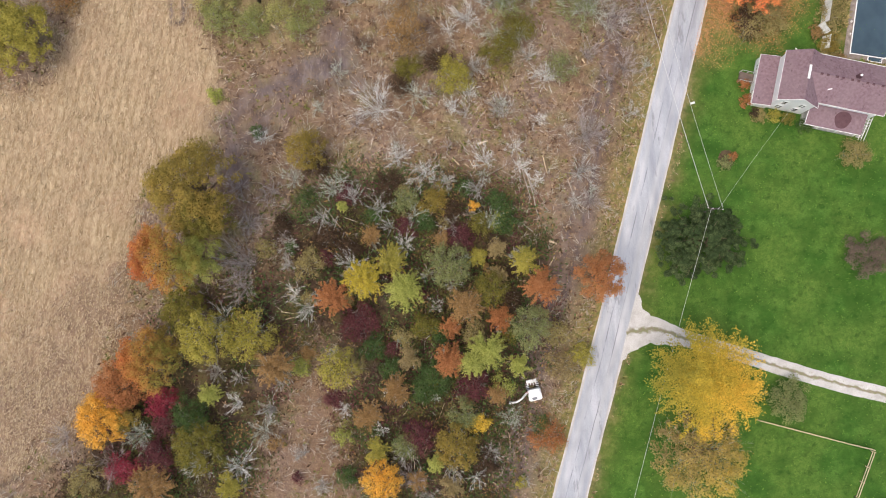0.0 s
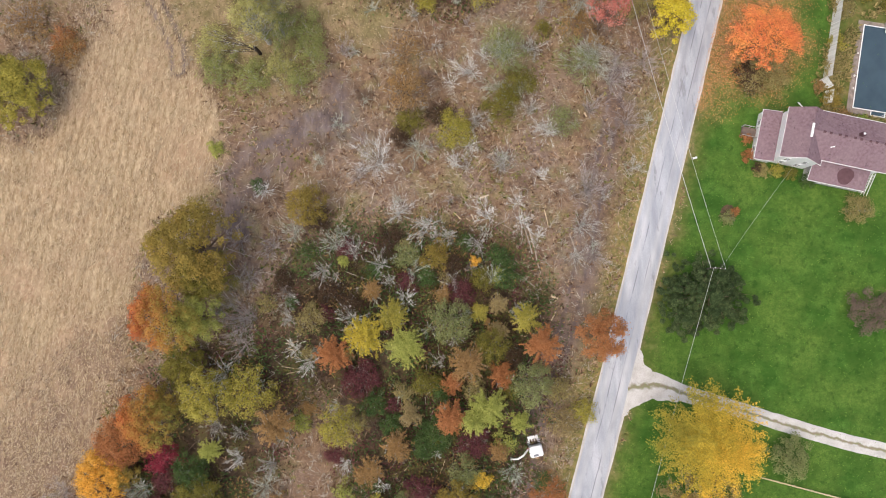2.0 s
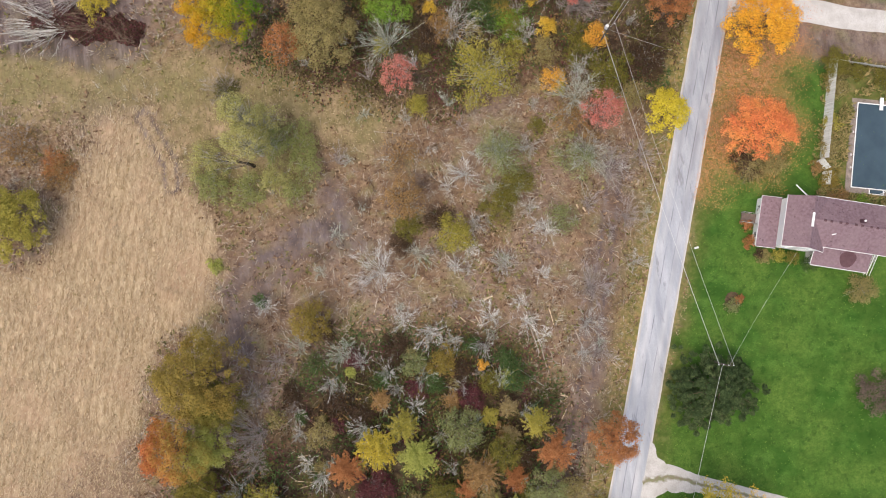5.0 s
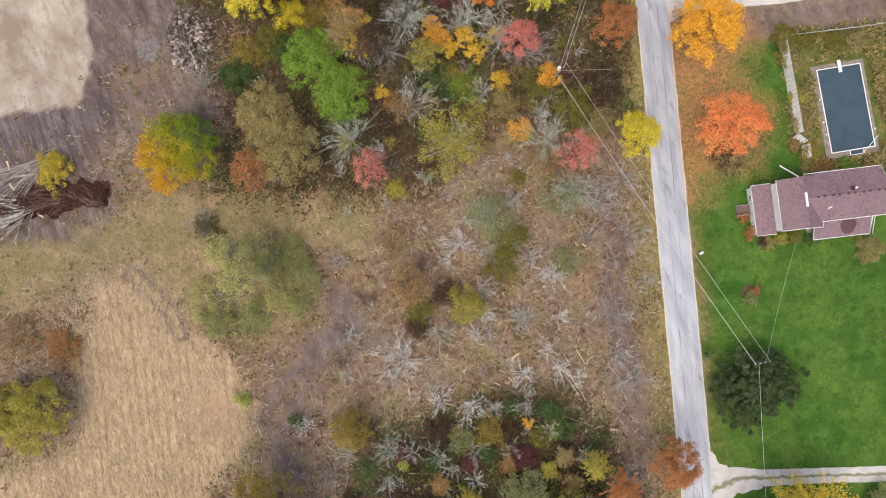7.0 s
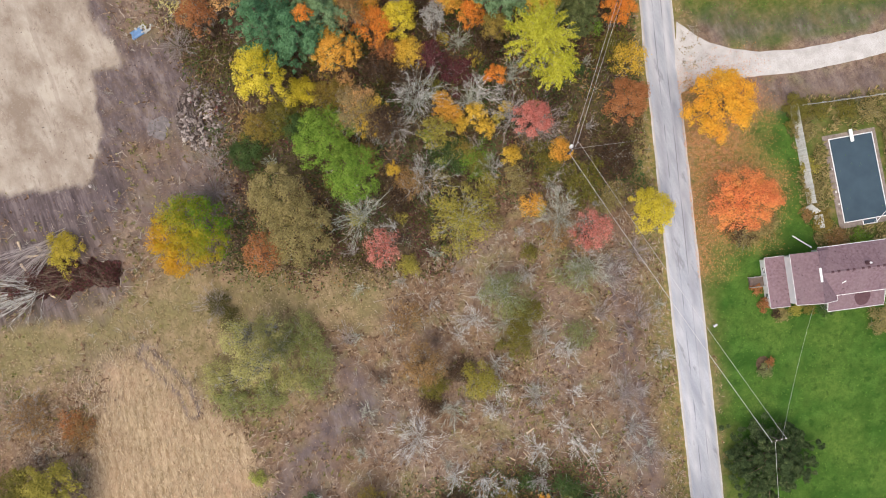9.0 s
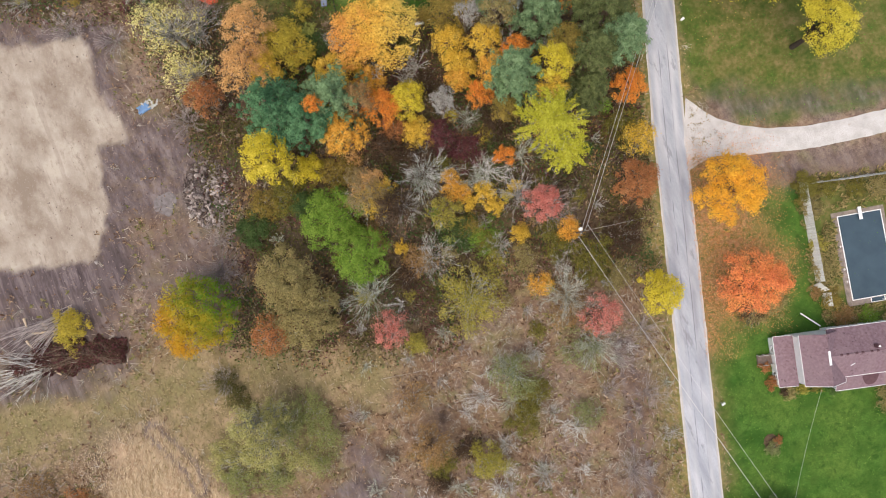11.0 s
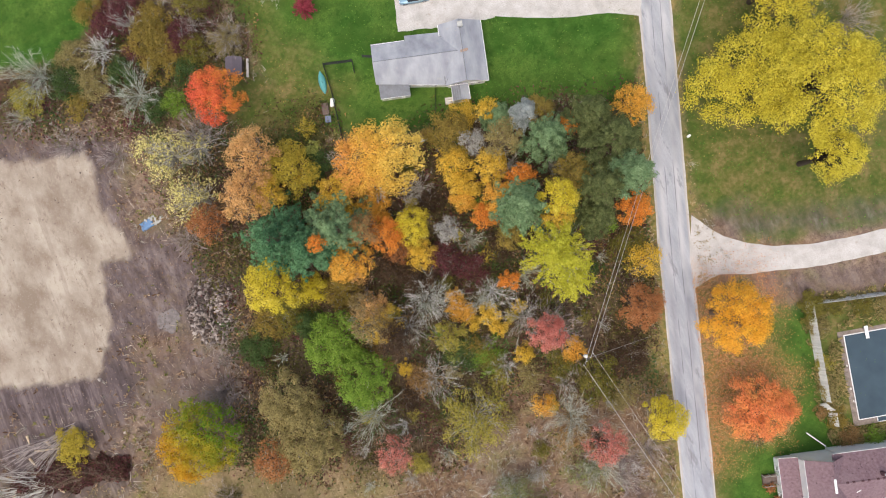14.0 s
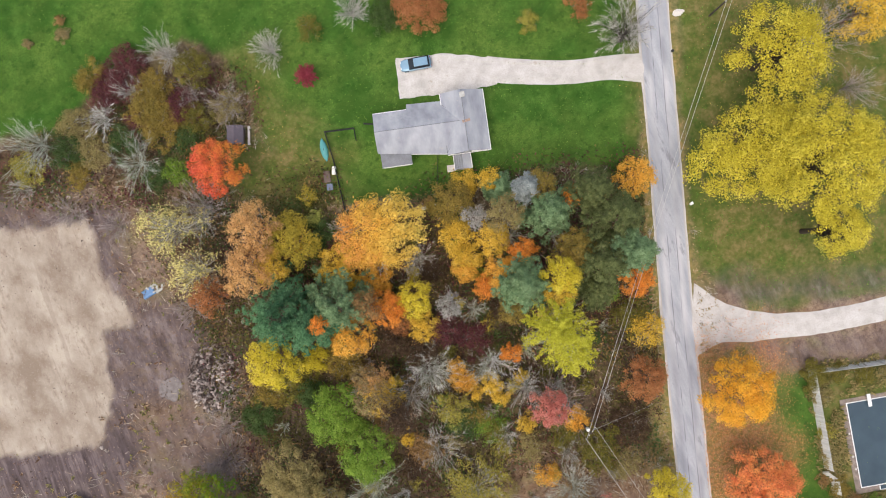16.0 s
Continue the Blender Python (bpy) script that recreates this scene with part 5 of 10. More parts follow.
# scrub between the thicket and the woodlot
leafy(-26.1, 51.0, 15.3, 2.7, "willow", "by the stubble field", sparse=0.56, droop=0.5, bark='grey', ragged=1.3)
leafy(-24.1, 50.9, 9.8, 2.6, "willow", "by the stubble field", sparse=0.56, droop=0.5, bark='grey', ragged=1.3)
leafy(-23.7, 48.1, 5.0, 3.0, "willow_green", "by the stubble field", sparse=0.56, droop=0.5, bark='grey', ragged=1.3)
leafy(-20.1, 48.4, 3.1, 2.9, "willow_green", "by the stubble field", sparse=0.56, droop=0.5, bark='grey', ragged=1.3)
leafy(-19.2, 44.8, 4.0, 2.4, "willow_green", "by the stubble field", sparse=0.56, droop=0.5, bark='grey', ragged=1.3)
leafy(-26.0, 47.2, 14.0, 3.2, "willow", "by the stubble field", sparse=0.56, droop=0.5, bark='grey', ragged=1.3)
leafy(-33.9, 46.9, 3.0, 2.9, "willow", "by the stubble field", sparse=0.56, droop=0.5, bark='grey', ragged=1.3)
leafy(-33.1, 43.3, 2.5, 2.9, "willow_green", "by the stubble field", sparse=0.56, droop=0.5, bark='grey', ragged=1.3)
leafy(-28.1, 41.9, 3.0, 2.6, "willow_green", "by the stubble field", sparse=0.56, droop=0.5, bark='grey', ragged=1.3)
leafy(-23.9, 43.2, 3.7, 2.4, "willow", "by the stubble field", sparse=0.56, droop=0.5, bark='grey', ragged=1.3)
leafy(-21.5, 41.3, 2.5, 2.1, "willow_green", "by the stubble field", sparse=0.56, droop=0.5, bark='grey', ragged=1.3)
leafy(-5.6, 38.5, 8.5, 3.1, "rust_tan", "in the brush-cut clearing", sparse=0.55)
leafy(-5.4, 34.5, 2.5, 1.9, "olive", "in the brush-cut clearing", sparse=0.2)
leafy(1.1, 33.1, 4.2, 2.7, "yellow_olive", "in the brush-cut clearing", sparse=0.3)
leafy(8.5, 43.5, 8.2, 3.4, "pale_green", "in the brush-cut clearing", sparse=0.7, bark='green')
leafy(10.5, 39.8, 3.0, 2.6, "olive", "in the brush-cut clearing", sparse=0.45)
leafy(8.0, 36.4, 2.5, 2.4, "olive", "in the brush-cut clearing", sparse=0.4)
leafy(16.7, 34.0, 2.5, 2.3, "pale_green", "in the brush-cut clearing", sparse=0.6)
leafy(-33.9, 31.5, 1.5, 1.1, "lime", "in the brush-cut clearing")
leafy(-2.6, 52.5, 2.0, 1.1, "yellow_olive", "in the brush-cut clearing", sparse=0.4)
leafy(-5.8, 45.1, 2.0, 2.8, "rust_tan", "in the brush-cut clearing", sparse=0.82)
leafy(-1.1, 35.4, 2.0, 2.0, "brown", "in the brush-cut clearing", sparse=0.4)
leafy(19.5, 42.6, 2.5, 3.1, "pale_green", "in the brush-cut clearing", sparse=0.75)
leafy(-6.6, 32.3, 2.0, 1.8, "brown", "in the brush-cut clearing", sparse=0.4)
bare(-10.1, 28.6, 4.5, 4.3, "pale", "in the brush-cut clearing")
bare(-4.3, 30.5, 3.5, 2.9, "green", "in the brush-cut clearing")
bare(4.1, 34.4, 3.0, 2.4, "grey", "in the brush-cut clearing")
bare(1.0, 28.4, 3.0, 1.9, "pale", "in the brush-cut clearing")
bare(3.2, 30.8, 3.0, 2.1, "pale", "in the brush-cut clearing")
bare(3.4, 41.6, 3.5, 2.9, "pale", "in the brush-cut clearing")
bare(7.8, 45.2, 3.0, 3.1, "green", "in the brush-cut clearing")
bare(11.2, 39.1, 2.5, 1.9, "grey", "in the brush-cut clearing")
bare(12.1, 35.8, 2.5, 1.9, "grey", "in the brush-cut clearing")
bare(14.7, 32.4, 3.0, 2.4, "pale", "in the brush-cut clearing")
bare(8.1, 27.7, 3.0, 2.9, "grey", "in the brush-cut clearing")
bare(19.9, 23.4, 5.0, 4.3, "mauve", "in the brush-cut clearing")
bare(19.1, 18.9, 3.0, 2.9, "grey", "in the brush-cut clearing")
bare(20.7, 35.6, 2.5, 2.6, "mauve", "in the brush-cut clearing")
bare(26.0, 33.6, 3.0, 3.1, "mauve", "in the brush-cut clearing")
bare(5.4, 20.5, 3.0, 2.6, "pale", "in the brush-cut clearing")
bare(10.3, 19.5, 2.5, 2.1, "pale", "in the brush-cut clearing")
bare(-7.3, 21.3, 3.5, 2.4, "pale", "in the brush-cut clearing")
bare(25.0, 42.3, 3.0, 2.4, "mauve", "in the brush-cut clearing")
bare(21.5, 44.5, 2.5, 2.4, "grey", "in the brush-cut clearing")
bare(13.0, 45.0, 2.5, 2.3, "grey", "in the brush-cut clearing")
bare(20.5, 14.4, 2.5, 2.4, "mauve", "in the brush-cut clearing")
bare(18.0, 14.4, 2.0, 2.1, "grey", "in the brush-cut clearing")
bare(-15.0, 45.0, 1.2, 2.1, "mauve", "in the brush-cut clearing")
bare(-12.1, 38.7, 1.5, 2.0, "brown", "in the brush-cut clearing")
bare(26.6, 26.9, 2.5, 1.8, "grey", "in the brush-cut clearing")
bare(7.3, 39.3, 2.5, 2.4, "green", "in the brush-cut clearing")
bare(-3.1, 40.6, 1.8, 1.8, "brown", "in the brush-cut clearing")
bare(-18.3, 31.4, 1.2, 2.1, "brown", "in the brush-cut clearing")
bare(-30.1, 56.9, 2.6, 3.1, "mauve", "at the edge of the stubble field")
leafy(-30.5, 56.9, 1.8, 1.8, "moss", "at the edge of the stubble field", sparse=0.5)
leafy(-29.5, 54.3, 1.8, 1.8, "moss", "at the edge of the stubble field", sparse=0.55)
leafy(-28.6, 52.1, 1.5, 1.6, "moss", "at the edge of the stubble field", sparse=0.6)
leafy(20.0, 3.3, 12.1, 3.3, "rust", "beside the road")
leafy(18.1, -7.7, 3.0, 1.7, "yellow_olive", "beside the road", sparse=0.3)
leafy(15.3, -9.4, 2.5, 2.2, "tan", "beside the road", sparse=0.5)
leafy(13.0, -18.9, 2.0, 2.6, "rust", "beside the ruts", sparse=0.5)

# the woodlot
leafy(-29.3, 67.1, 10.2, 5.4, "maple_green", "in the woodlot")
leafy(-15.9, 68.0, 10.7, 3.9, "olive_tan", "in the woodlot", sparse=0.1)
leafy(-15.2, 62.5, 10.3, 4.8, "olive_tan", "in the woodlot")
leafy(-20.3, 61.1, 10.2, 2.9, "rust", "in the woodlot", sparse=0.55)
leafy(-7.1, 73.0, 9.1, 4.3, "green", "in the woodlot")
leafy(-5.0, 66.8, 10.4, 3.9, "green", "in the woodlot")
leafy(-18.6, 75.9, 2.1, 2.6, "dark_green", "in the woodlot")
leafy(-10.3, 76.5, 4.2, 2.1, "dark_green", "in the woodlot")
leafy(-4.9, 55.6, 9.2, 2.6, "pink", "in the woodlot", sparse=0.62)
leafy(7.0, 55.6, 6.2, 5.0, "yellow_olive", "in the woodlot", sparse=0.66, bark='grey')
leafy(17.1, 53.8, 4.5, 1.8, "gold_orange", "in the woodlot", sparse=0.5)
leafy(22.3, 47.5, 12.7, 2.7, "pink", "in the woodlot", sparse=0.55)
leafy(-2.7, 52.2, 2.5, 1.6, "yellow_olive", "in the woodlot", sparse=0.4)
leafy(19.5, 48.9, 3.0, 2.9, "rust_tan", "in the woodlot", sparse=0.7)
leafy(20.4, 64.3, 13.0, 2.5, "pink", "in the woodlot", sparse=0.05)
leafy(-0.1, 73.1, 10.4, 2.8, "gold", "in the woodlot", sparse=0.55)
leafy(-0.7, 75.5, 9.5, 2.4, "peach", "in the woodlot", sparse=0.6)
leafy(-1.6, 76.7, 8.9, 1.7, "tan", "in the woodlot", sparse=0.4)
leafy(10.8, 70.7, 4.0, 1.9, "gold_orange", "in the woodlot", sparse=0.15)
leafy(14.3, 68.9, 5.0, 1.6, "gold", "in the woodlot", sparse=0.15)
leafy(14.9, 66.6, 4.5, 1.4, "gold", "in the woodlot", sparse=0.15)
leafy(18.4, 72.5, 8.2, 1.4, "orange", "in the woodlot", sparse=0.15)
leafy(11.7, 68.4, 4.0, 1.1, "gold", "in the woodlot", sparse=0.15)
leafy(18.6, 68.3, 4.0, 1.0, "gold", "in the woodlot", sparse=0.15)
leafy(16.9, 61.6, 4.0, 1.4, "gold", "in the woodlot", sparse=0.15)
leafy(23.7, 59.7, 4.0, 1.8, "gold_orange", "in the woodlot", sparse=0.15)
leafy(0.4, 65.8, 4.0, 1.1, "gold", "in the woodlot", sparse=0.15)
leafy(10.4, 72.8, 4.0, 1.3, "gold_orange", "in the woodlot", sparse=0.15)
leafy(9.1, 64.9, 2.2, 2.9, "dark_green", "in the woodlot", sparse=0.4)
leafy(11.8, 63.0, 2.2, 2.6, "green", "in the woodlot", sparse=0.4)
leafy(7.3, 64.6, 2.2, 0.8, "lime", "in the woodlot", sparse=0.15)
leafy(21.3, 58.2, 3.0, 2.1, "olive", "in the woodlot", sparse=0.4)
leafy(16.2, 58.4, 3.0, 2.1, "olive_tan", "in the woodlot", sparse=0.4)
leafy(1.5, 63.2, 3.0, 2.4, "rust_tan", "in the woodlot", sparse=0.4)
leafy(1.5, 70.5, 14.8, 2.4, "brown", "in the woodlot", sparse=0.4)
leafy(-0.8, 61.6, 4.0, 1.9, "brown", "in the woodlot", sparse=0.4)
leafy(31.1, 56.1, 2.0, 3.3, "brown", "in the woodlot", sparse=0.4)
leafy(25.0, 54.2, 3.0, 3.2, "olive", "in the woodlot", sparse=0.4)
leafy(28.6, 51.0, 2.5, 2.1, "olive_tan", "in the woodlot", sparse=0.4)
leafy(19.1, 77.3, 4.0, 2.1, "brown", "in the woodlot", sparse=0.4)
leafy(6.9, 76.8, 6.8, 3.2, "brown", "in the woodlot", sparse=0.4)
leafy(14.2, 75.7, 2.6, 2.7, "maroon", "in the woodlot", sparse=0.4)
leafy(3.7, 79.6, 7.7, 2.3, "brown", "in the woodlot", sparse=0.4)
leafy(-4.5, 79.4, 3.0, 3.2, "olive_gold", "in the woodlot", sparse=0.4)
leafy(-11.8, 78.7, 2.0, 3.3, "olive", "in the woodlot", sparse=0.4)
leafy(10.8, 78.6, 6.8, 2.4, "maroon", "in the woodlot", sparse=0.4)
leafy(-16.2, 78.7, 2.0, 2.4, "olive_gold", "in the woodlot", sparse=0.4)
leafy(31.7, 47.0, 9.9, 3.0, "yellow", "beside the road")
leafy(34.2, 62.5, 10.1, 3.0, "rust", "beside the road")
leafy(25.1, 74.0, 17.2, 5.1, "locust", "in the woodlot", sparse=0.35, ragged=1.0, clump=0.2, arms=12)
leafy(26.2, 69.7, 13.0, 3.3, "locust", "in the woodlot", sparse=0.4, ragged=1.0, clump=0.2, arms=11)
pine(-8.4, 88.4, 21.0, 5.9, "pine", "in the woodlot")
pine(-0.6, 86.9, 19.9, 5.3, "pine_grey", "in the woodlot")
pine(-4.9, 85.7, 19.7, 3.4, "pine", "in the woodlot")
leafy(-11.8, 83.1, 14.7, 3.5, "yellow", "in the woodlot", sparse=0.1)
leafy(-8.0, 81.1, 4.5, 2.2, "yellow", "in the woodlot", sparse=0.1)
leafy(-1.1, 82.9, 13.1, 3.0, "gold_orange", "in the woodlot", sparse=0.1)
leafy(4.8, 84.4, 11.7, 2.5, "orange", "in the woodlot", sparse=0.1)
leafy(8.5, 84.1, 11.1, 2.4, "yellow", "in the woodlot", sparse=0.1)
leafy(8.4, 79.9, 7.3, 2.4, "gold", "in the woodlot", sparse=0.1)
leafy(0.5, 91.4, 6.4, 3.6, "gold", "in the woodlot", sparse=0.1)
leafy(4.7, 88.9, 7.0, 2.4, "gold_orange", "in the woodlot", sparse=0.1)
leafy(-3.0, 85.8, 19.0, 1.1, "orange", "in the woodlot", sparse=0.1)
leafy(-8.1, 100.6, 13.5, 3.6, "peach", "in the woodlot", sparse=0.35)
leafy(-4.9, 97.9, 8.2, 3.9, "gold_olive", "in the woodlot", sparse=0.1)
leafy(-10.6, 95.7, 13.9, 3.5, "peach", "in the woodlot", sparse=0.35)
leafy(-17.1, 94.3, 11.6, 2.6, "rust", "in the woodlot", sparse=0.35)
leafy(-8.1, 95.2, 10.8, 2.4, "gold", "in the woodlot", sparse=0.1)
leafy(-1.0, 99.9, 3.0, 1.3, "lime", "in the woodlot", sparse=0.1)
leafy(18.0, 94.6, 8.2, 3.3, "olive_gold", "in the woodlot", sparse=0.1)
leafy(21.0, 96.7, 4.3, 1.9, "gold", "in the woodlot", sparse=0.1)
leafy(16.9, 90.7, 7.5, 2.4, "gold", "in the woodlot", sparse=0.1)
leafy(21.5, 88.1, 10.4, 2.4, "gold", "in the woodlot", sparse=0.1)
leafy(17.1, 86.8, 7.0, 2.4, "gold", "in the woodlot", sparse=0.1)
leafy(20.9, 83.6, 11.6, 2.2, "gold_orange", "in the woodlot", sparse=0.1)
leafy(18.6, 82.1, 7.0, 1.9, "orange", "in the woodlot", sparse=0.1)
leafy(27.6, 80.5, 17.6, 2.4, "yellow", "in the woodlot", sparse=0.1)
leafy(23.9, 90.5, 14.6, 2.5, "olive_tan", "in the woodlot", sparse=0.35)
leafy(16.5, 85.3, 6.3, 1.8, "gold_orange", "in the woodlot", sparse=0.1)
leafy(24.5, 85.1, 12.2, 1.8, "orange", "in the woodlot", sparse=0.1)
leafy(42.7, 89.0, 10.8, 2.7, "gold_orange", "in the woodlot", sparse=0.1)
leafy(38.6, 75.6, 7.3, 2.5, "orange", "in the woodlot", sparse=0.1)
leafy(33.6, 89.6, 9.0, 1.4, "orange", "in the woodlot", sparse=0.1)
leafy(24.4, 96.1, 5.5, 1.6, "gold", "in the woodlot", sparse=0.1)
leafy(30.0, 92.4, 12.2, 1.9, "olive_gold", "in the woodlot", sparse=0.1)
leafy(30.9, 82.8, 14.1, 2.7, "olive_gold", "in the woodlot", sparse=0.1)
leafy(27.0, 78.4, 13.7, 2.1, "gold", "in the woodlot", sparse=0.1)
leafy(20.4, 78.1, 11.4, 1.9, "olive_gold", "in the woodlot", sparse=0.1)
leafy(5.3, 81.8, 6.7, 2.2, "rust", "in the woodlot", sparse=0.35)
leafy(2.6, 85.7, 15.2, 2.1, "rust_tan", "in the woodlot", sparse=0.35)
leafy(12.3, 86.8, 4.0, 1.9, "brown", "in the woodlot", sparse=0.35)
leafy(-1.1, 97.3, 3.0, 2.4, "dark_green", "in the woodlot", sparse=0.1)
leafy(0.4, 94.5, 3.0, 1.8, "maroon", "in the woodlot", sparse=0.1)
leafy(37.5, 68.2, 5.5, 2.6, "gold", "beside the road", sparse=0.6)
leafy(36.3, 70.5, 4.3, 2.7, "olive", "beside the road", sparse=0.3)
leafy(7.6, 94.3, 13.6, 6.1, "big_maple", "in the woodlot", ragged=0.35, squash=0.82)
leafy(-18.4, 104.8, 14.3, 3.9, "straw_yellow", "beside the bare soil", sparse=0.8, bark='grey', ragged=1.6)
leafy(-17.9, 98.4, 12.6, 3.5, "straw_yellow", "beside the bare soil", sparse=0.82, bark='grey', ragged=1.6)
pine(25.2, 94.2, 7.7, 2.5, "pine_grey", "in the woodlot")
pine(28.0, 92.7, 13.7, 1.9, "spruce_blue", "in the woodlot")
pine(29.2, 88.7, 16.3, 3.6, "pine_grey", "in the woodlot")
pine(22.6, 81.3, 21.0, 3.6, "pine_grey", "in the woodlot")
pine(35.9, 89.2, 16.3, 3.4, "pine_dark", "in the woodlot")
pine(37.1, 85.0, 20.1, 3.6, "pine_dark", "in the woodlot")
pine(33.3, 80.1, 19.6, 3.9, "pine_dark", "in the woodlot")
pine(32.2, 76.7, 12.9, 3.3, "pine_dark", "in the woodlot")
pine(37.3, 80.2, 21.0, 3.0, "pine_grey", "in the woodlot")
bare(-25.0, 72.0, 7.0, 4.0, "plum", "in the woodlot", stems=76)
bare(-23.5, 76.3, 4.0, 2.7, "mauve", "in the woodlot")
bare(-6.0, 61.2, 7.0, 4.9, "green", "in the woodlot")
bare(20.0, 51.0, 7.0, 4.6, "green", "in the woodlot")
bare(21.3, 42.6, 5.0, 4.2, "green", "in the woodlot")
bare(21.1, 64.4, 8.0, 4.9, "mauve", "in the woodlot")
bare(-2.5, 74.7, 7.5, 3.3, "grey", "in the woodlot")
bare(6.8, 74.1, 9.0, 4.4, "green", "in the woodlot")
bare(14.0, 70.9, 8.0, 3.3, "green", "in the woodlot")
bare(3.6, 62.9, 5.0, 4.2, "grey", "in the woodlot")
bare(20.8, 72.2, 7.0, 2.8, "green", "in the woodlot")
bare(-14.9, 107.0, 7.0, 4.1, "mauve", "in the woodlot")
bare(13.1, 82.0, 6.0, 1.6, "pale", "in the woodlot")
bare(15.8, 79.7, 6.0, 2.4, "green", "in the woodlot")
bare(11.6, 89.2, 7.0, 2.7, "grey", "in the woodlot")
bare(6.0, 90.1, 8.0, 2.0, "pale", "in the woodlot")
bare(20.4, 92.3, 7.5, 1.7, "grey", "in the woodlot")
bare(24.5, 87.4, 8.0, 2.4, "grey", "in the woodlot")
bare(30.2, 85.3, 6.0, 2.5, "grey", "in the woodlot")
bare(-22.3, 94.1, 3.0, 3.2, "mauve", "in the woodlot")
bare(3.0, 71.3, 6.0, 3.2, "grey", "in the woodlot")
bare(21.1, 55.7, 4.0, 2.4, "grey", "in the woodlot")
bare(28.7, 42.3, 3.0, 3.2, "mauve", "in the woodlot")
bare(23.8, 39.9, 3.0, 3.2, "mauve", "in the woodlot")
bare(13.7, 61.1, 4.0, 2.9, "grey", "in the woodlot")
bare(9.3, 87.8, 6.0, 1.8, "grey", "in the woodlot")
bare(2.3, 96.8, 4.0, 2.1, "grey", "in the woodlot")
bare(7.1, 74.2, 8.6, 3.8, "pale", "in the woodlot")
bare(-0.7, 74.0, 8.0, 3.9, "pale", "in the woodlot")
bare(18.7, 66.6, 8.0, 3.9, "grey", "in the woodlot")
bare(15.7, 71.7, 8.0, 2.8, "pale", "in the woodlot")
leafy(-1.1, 73.6, 12.3, 2.7, "tan", "in the woodlot", sparse=0.6)
leafy(7.9, 68.2, 7.7, 2.4, "yellow_olive", "in the woodlot", sparse=0.55)
leafy(10.9, 65.0, 2.2, 2.1, "olive_gold", "in the woodlot", sparse=0.5)
leafy(10.1, 75.3, 2.3, 1.4, "olive", "in the woodlot", sparse=0.45)
leafy(6.9, 68.8, 2.0, 1.0, "green", "in the woodlot", sparse=0.45)
leafy(9.6, 87.4, 3.2, 1.0, "gold_olive", "in the woodlot", sparse=0.3)
leafy(17.1, 67.4, 3.8, 0.9, "gold_olive", "in the woodlot", sparse=0.3)
leafy(35.0, 74.5, 3.3, 1.2, "green", "in the woodlot", sparse=0.6)
leafy(3.7, 79.1, 3.4, 0.9, "olive", "in the woodlot", sparse=0.6)
leafy(-4.7, 75.1, 2.8, 1.1, "peach", "in the woodlot", sparse=0.45)
leafy(17.4, 76.9, 2.2, 1.3, "gold_olive", "in the woodlot", sparse=0.6)
leafy(-2.5, 69.5, 2.8, 1.5, "rust_tan", "in the woodlot", sparse=0.3)
leafy(4.7, 89.5, 3.1, 1.1, "green", "in the woodlot", sparse=0.3)
leafy(-0.8, 103.4, 2.1, 1.4, "gold_olive", "in the woodlot", sparse=0.6)
leafy(-4.3, 84.9, 3.4, 1.0, "olive", "in the woodlot", sparse=0.45)
leafy(24.7, 92.6, 2.4, 1.2, "rust_tan", "in the woodlot", sparse=0.45)
leafy(11.3, 92.3, 3.8, 1.4, "olive", "in the woodlot", sparse=0.45)
leafy(27.0, 63.4, 3.6, 1.0, "olive", "in the woodlot", sparse=0.3)
leafy(12.2, 62.3, 3.0, 1.6, "olive", "in the woodlot", sparse=0.45)
leafy(25.3, 75.3, 2.7, 1.2, "peach", "in the woodlot", sparse=0.6)
leafy(31.9, 81.2, 3.0, 1.6, "peach", "in the woodlot", sparse=0.6)
leafy(22.7, 67.6, 2.1, 1.2, "olive", "in the woodlot", sparse=0.6)
leafy(0.8, 85.8, 3.1, 0.9, "rust_tan", "in the woodlot", sparse=0.3)
leafy(18.5, 83.7, 3.5, 1.1, "green", "in the woodlot", sparse=0.3)
leafy(-3.2, 91.8, 2.7, 0.9, "olive_gold", "in the woodlot", sparse=0.6)
leafy(38.4, 89.0, 2.6, 1.1, "gold_olive", "in the woodlot", sparse=0.6)
leafy(1.1, 95.0, 2.5, 1.3, "olive", "in the woodlot", sparse=0.45)
leafy(30.4, 69.7, 3.7, 1.1, "dark_green", "in the woodlot", sparse=0.3)
leafy(-9.9, 76.4, 3.6, 1.5, "dark_green", "in the woodlot", sparse=0.6)
leafy(20.9, 61.1, 3.5, 1.6, "olive", "in the woodlot", sparse=0.6)
leafy(16.9, 90.0, 2.0, 0.9, "green", "in the woodlot", sparse=0.45)
leafy(21.9, 79.4, 3.2, 1.1, "olive_gold", "in the woodlot", sparse=0.3)
leafy(-9.0, 81.5, 3.8, 1.3, "olive", "in the woodlot", sparse=0.6)
leafy(7.4, 97.6, 3.9, 1.3, "dark_green", "in the woodlot", sparse=0.3)
leafy(-4.1, 96.8, 3.5, 1.2, "gold", "in the woodlot", sparse=0.45)
leafy(13.8, 81.3, 2.8, 1.0, "gold_olive", "in the woodlot", sparse=0.45)
leafy(1.4, 73.6, 2.1, 1.0, "gold_olive", "in the woodlot", sparse=0.3)
leafy(-1.4, 80.5, 3.2, 1.3, "peach", "in the woodlot", sparse=0.6)
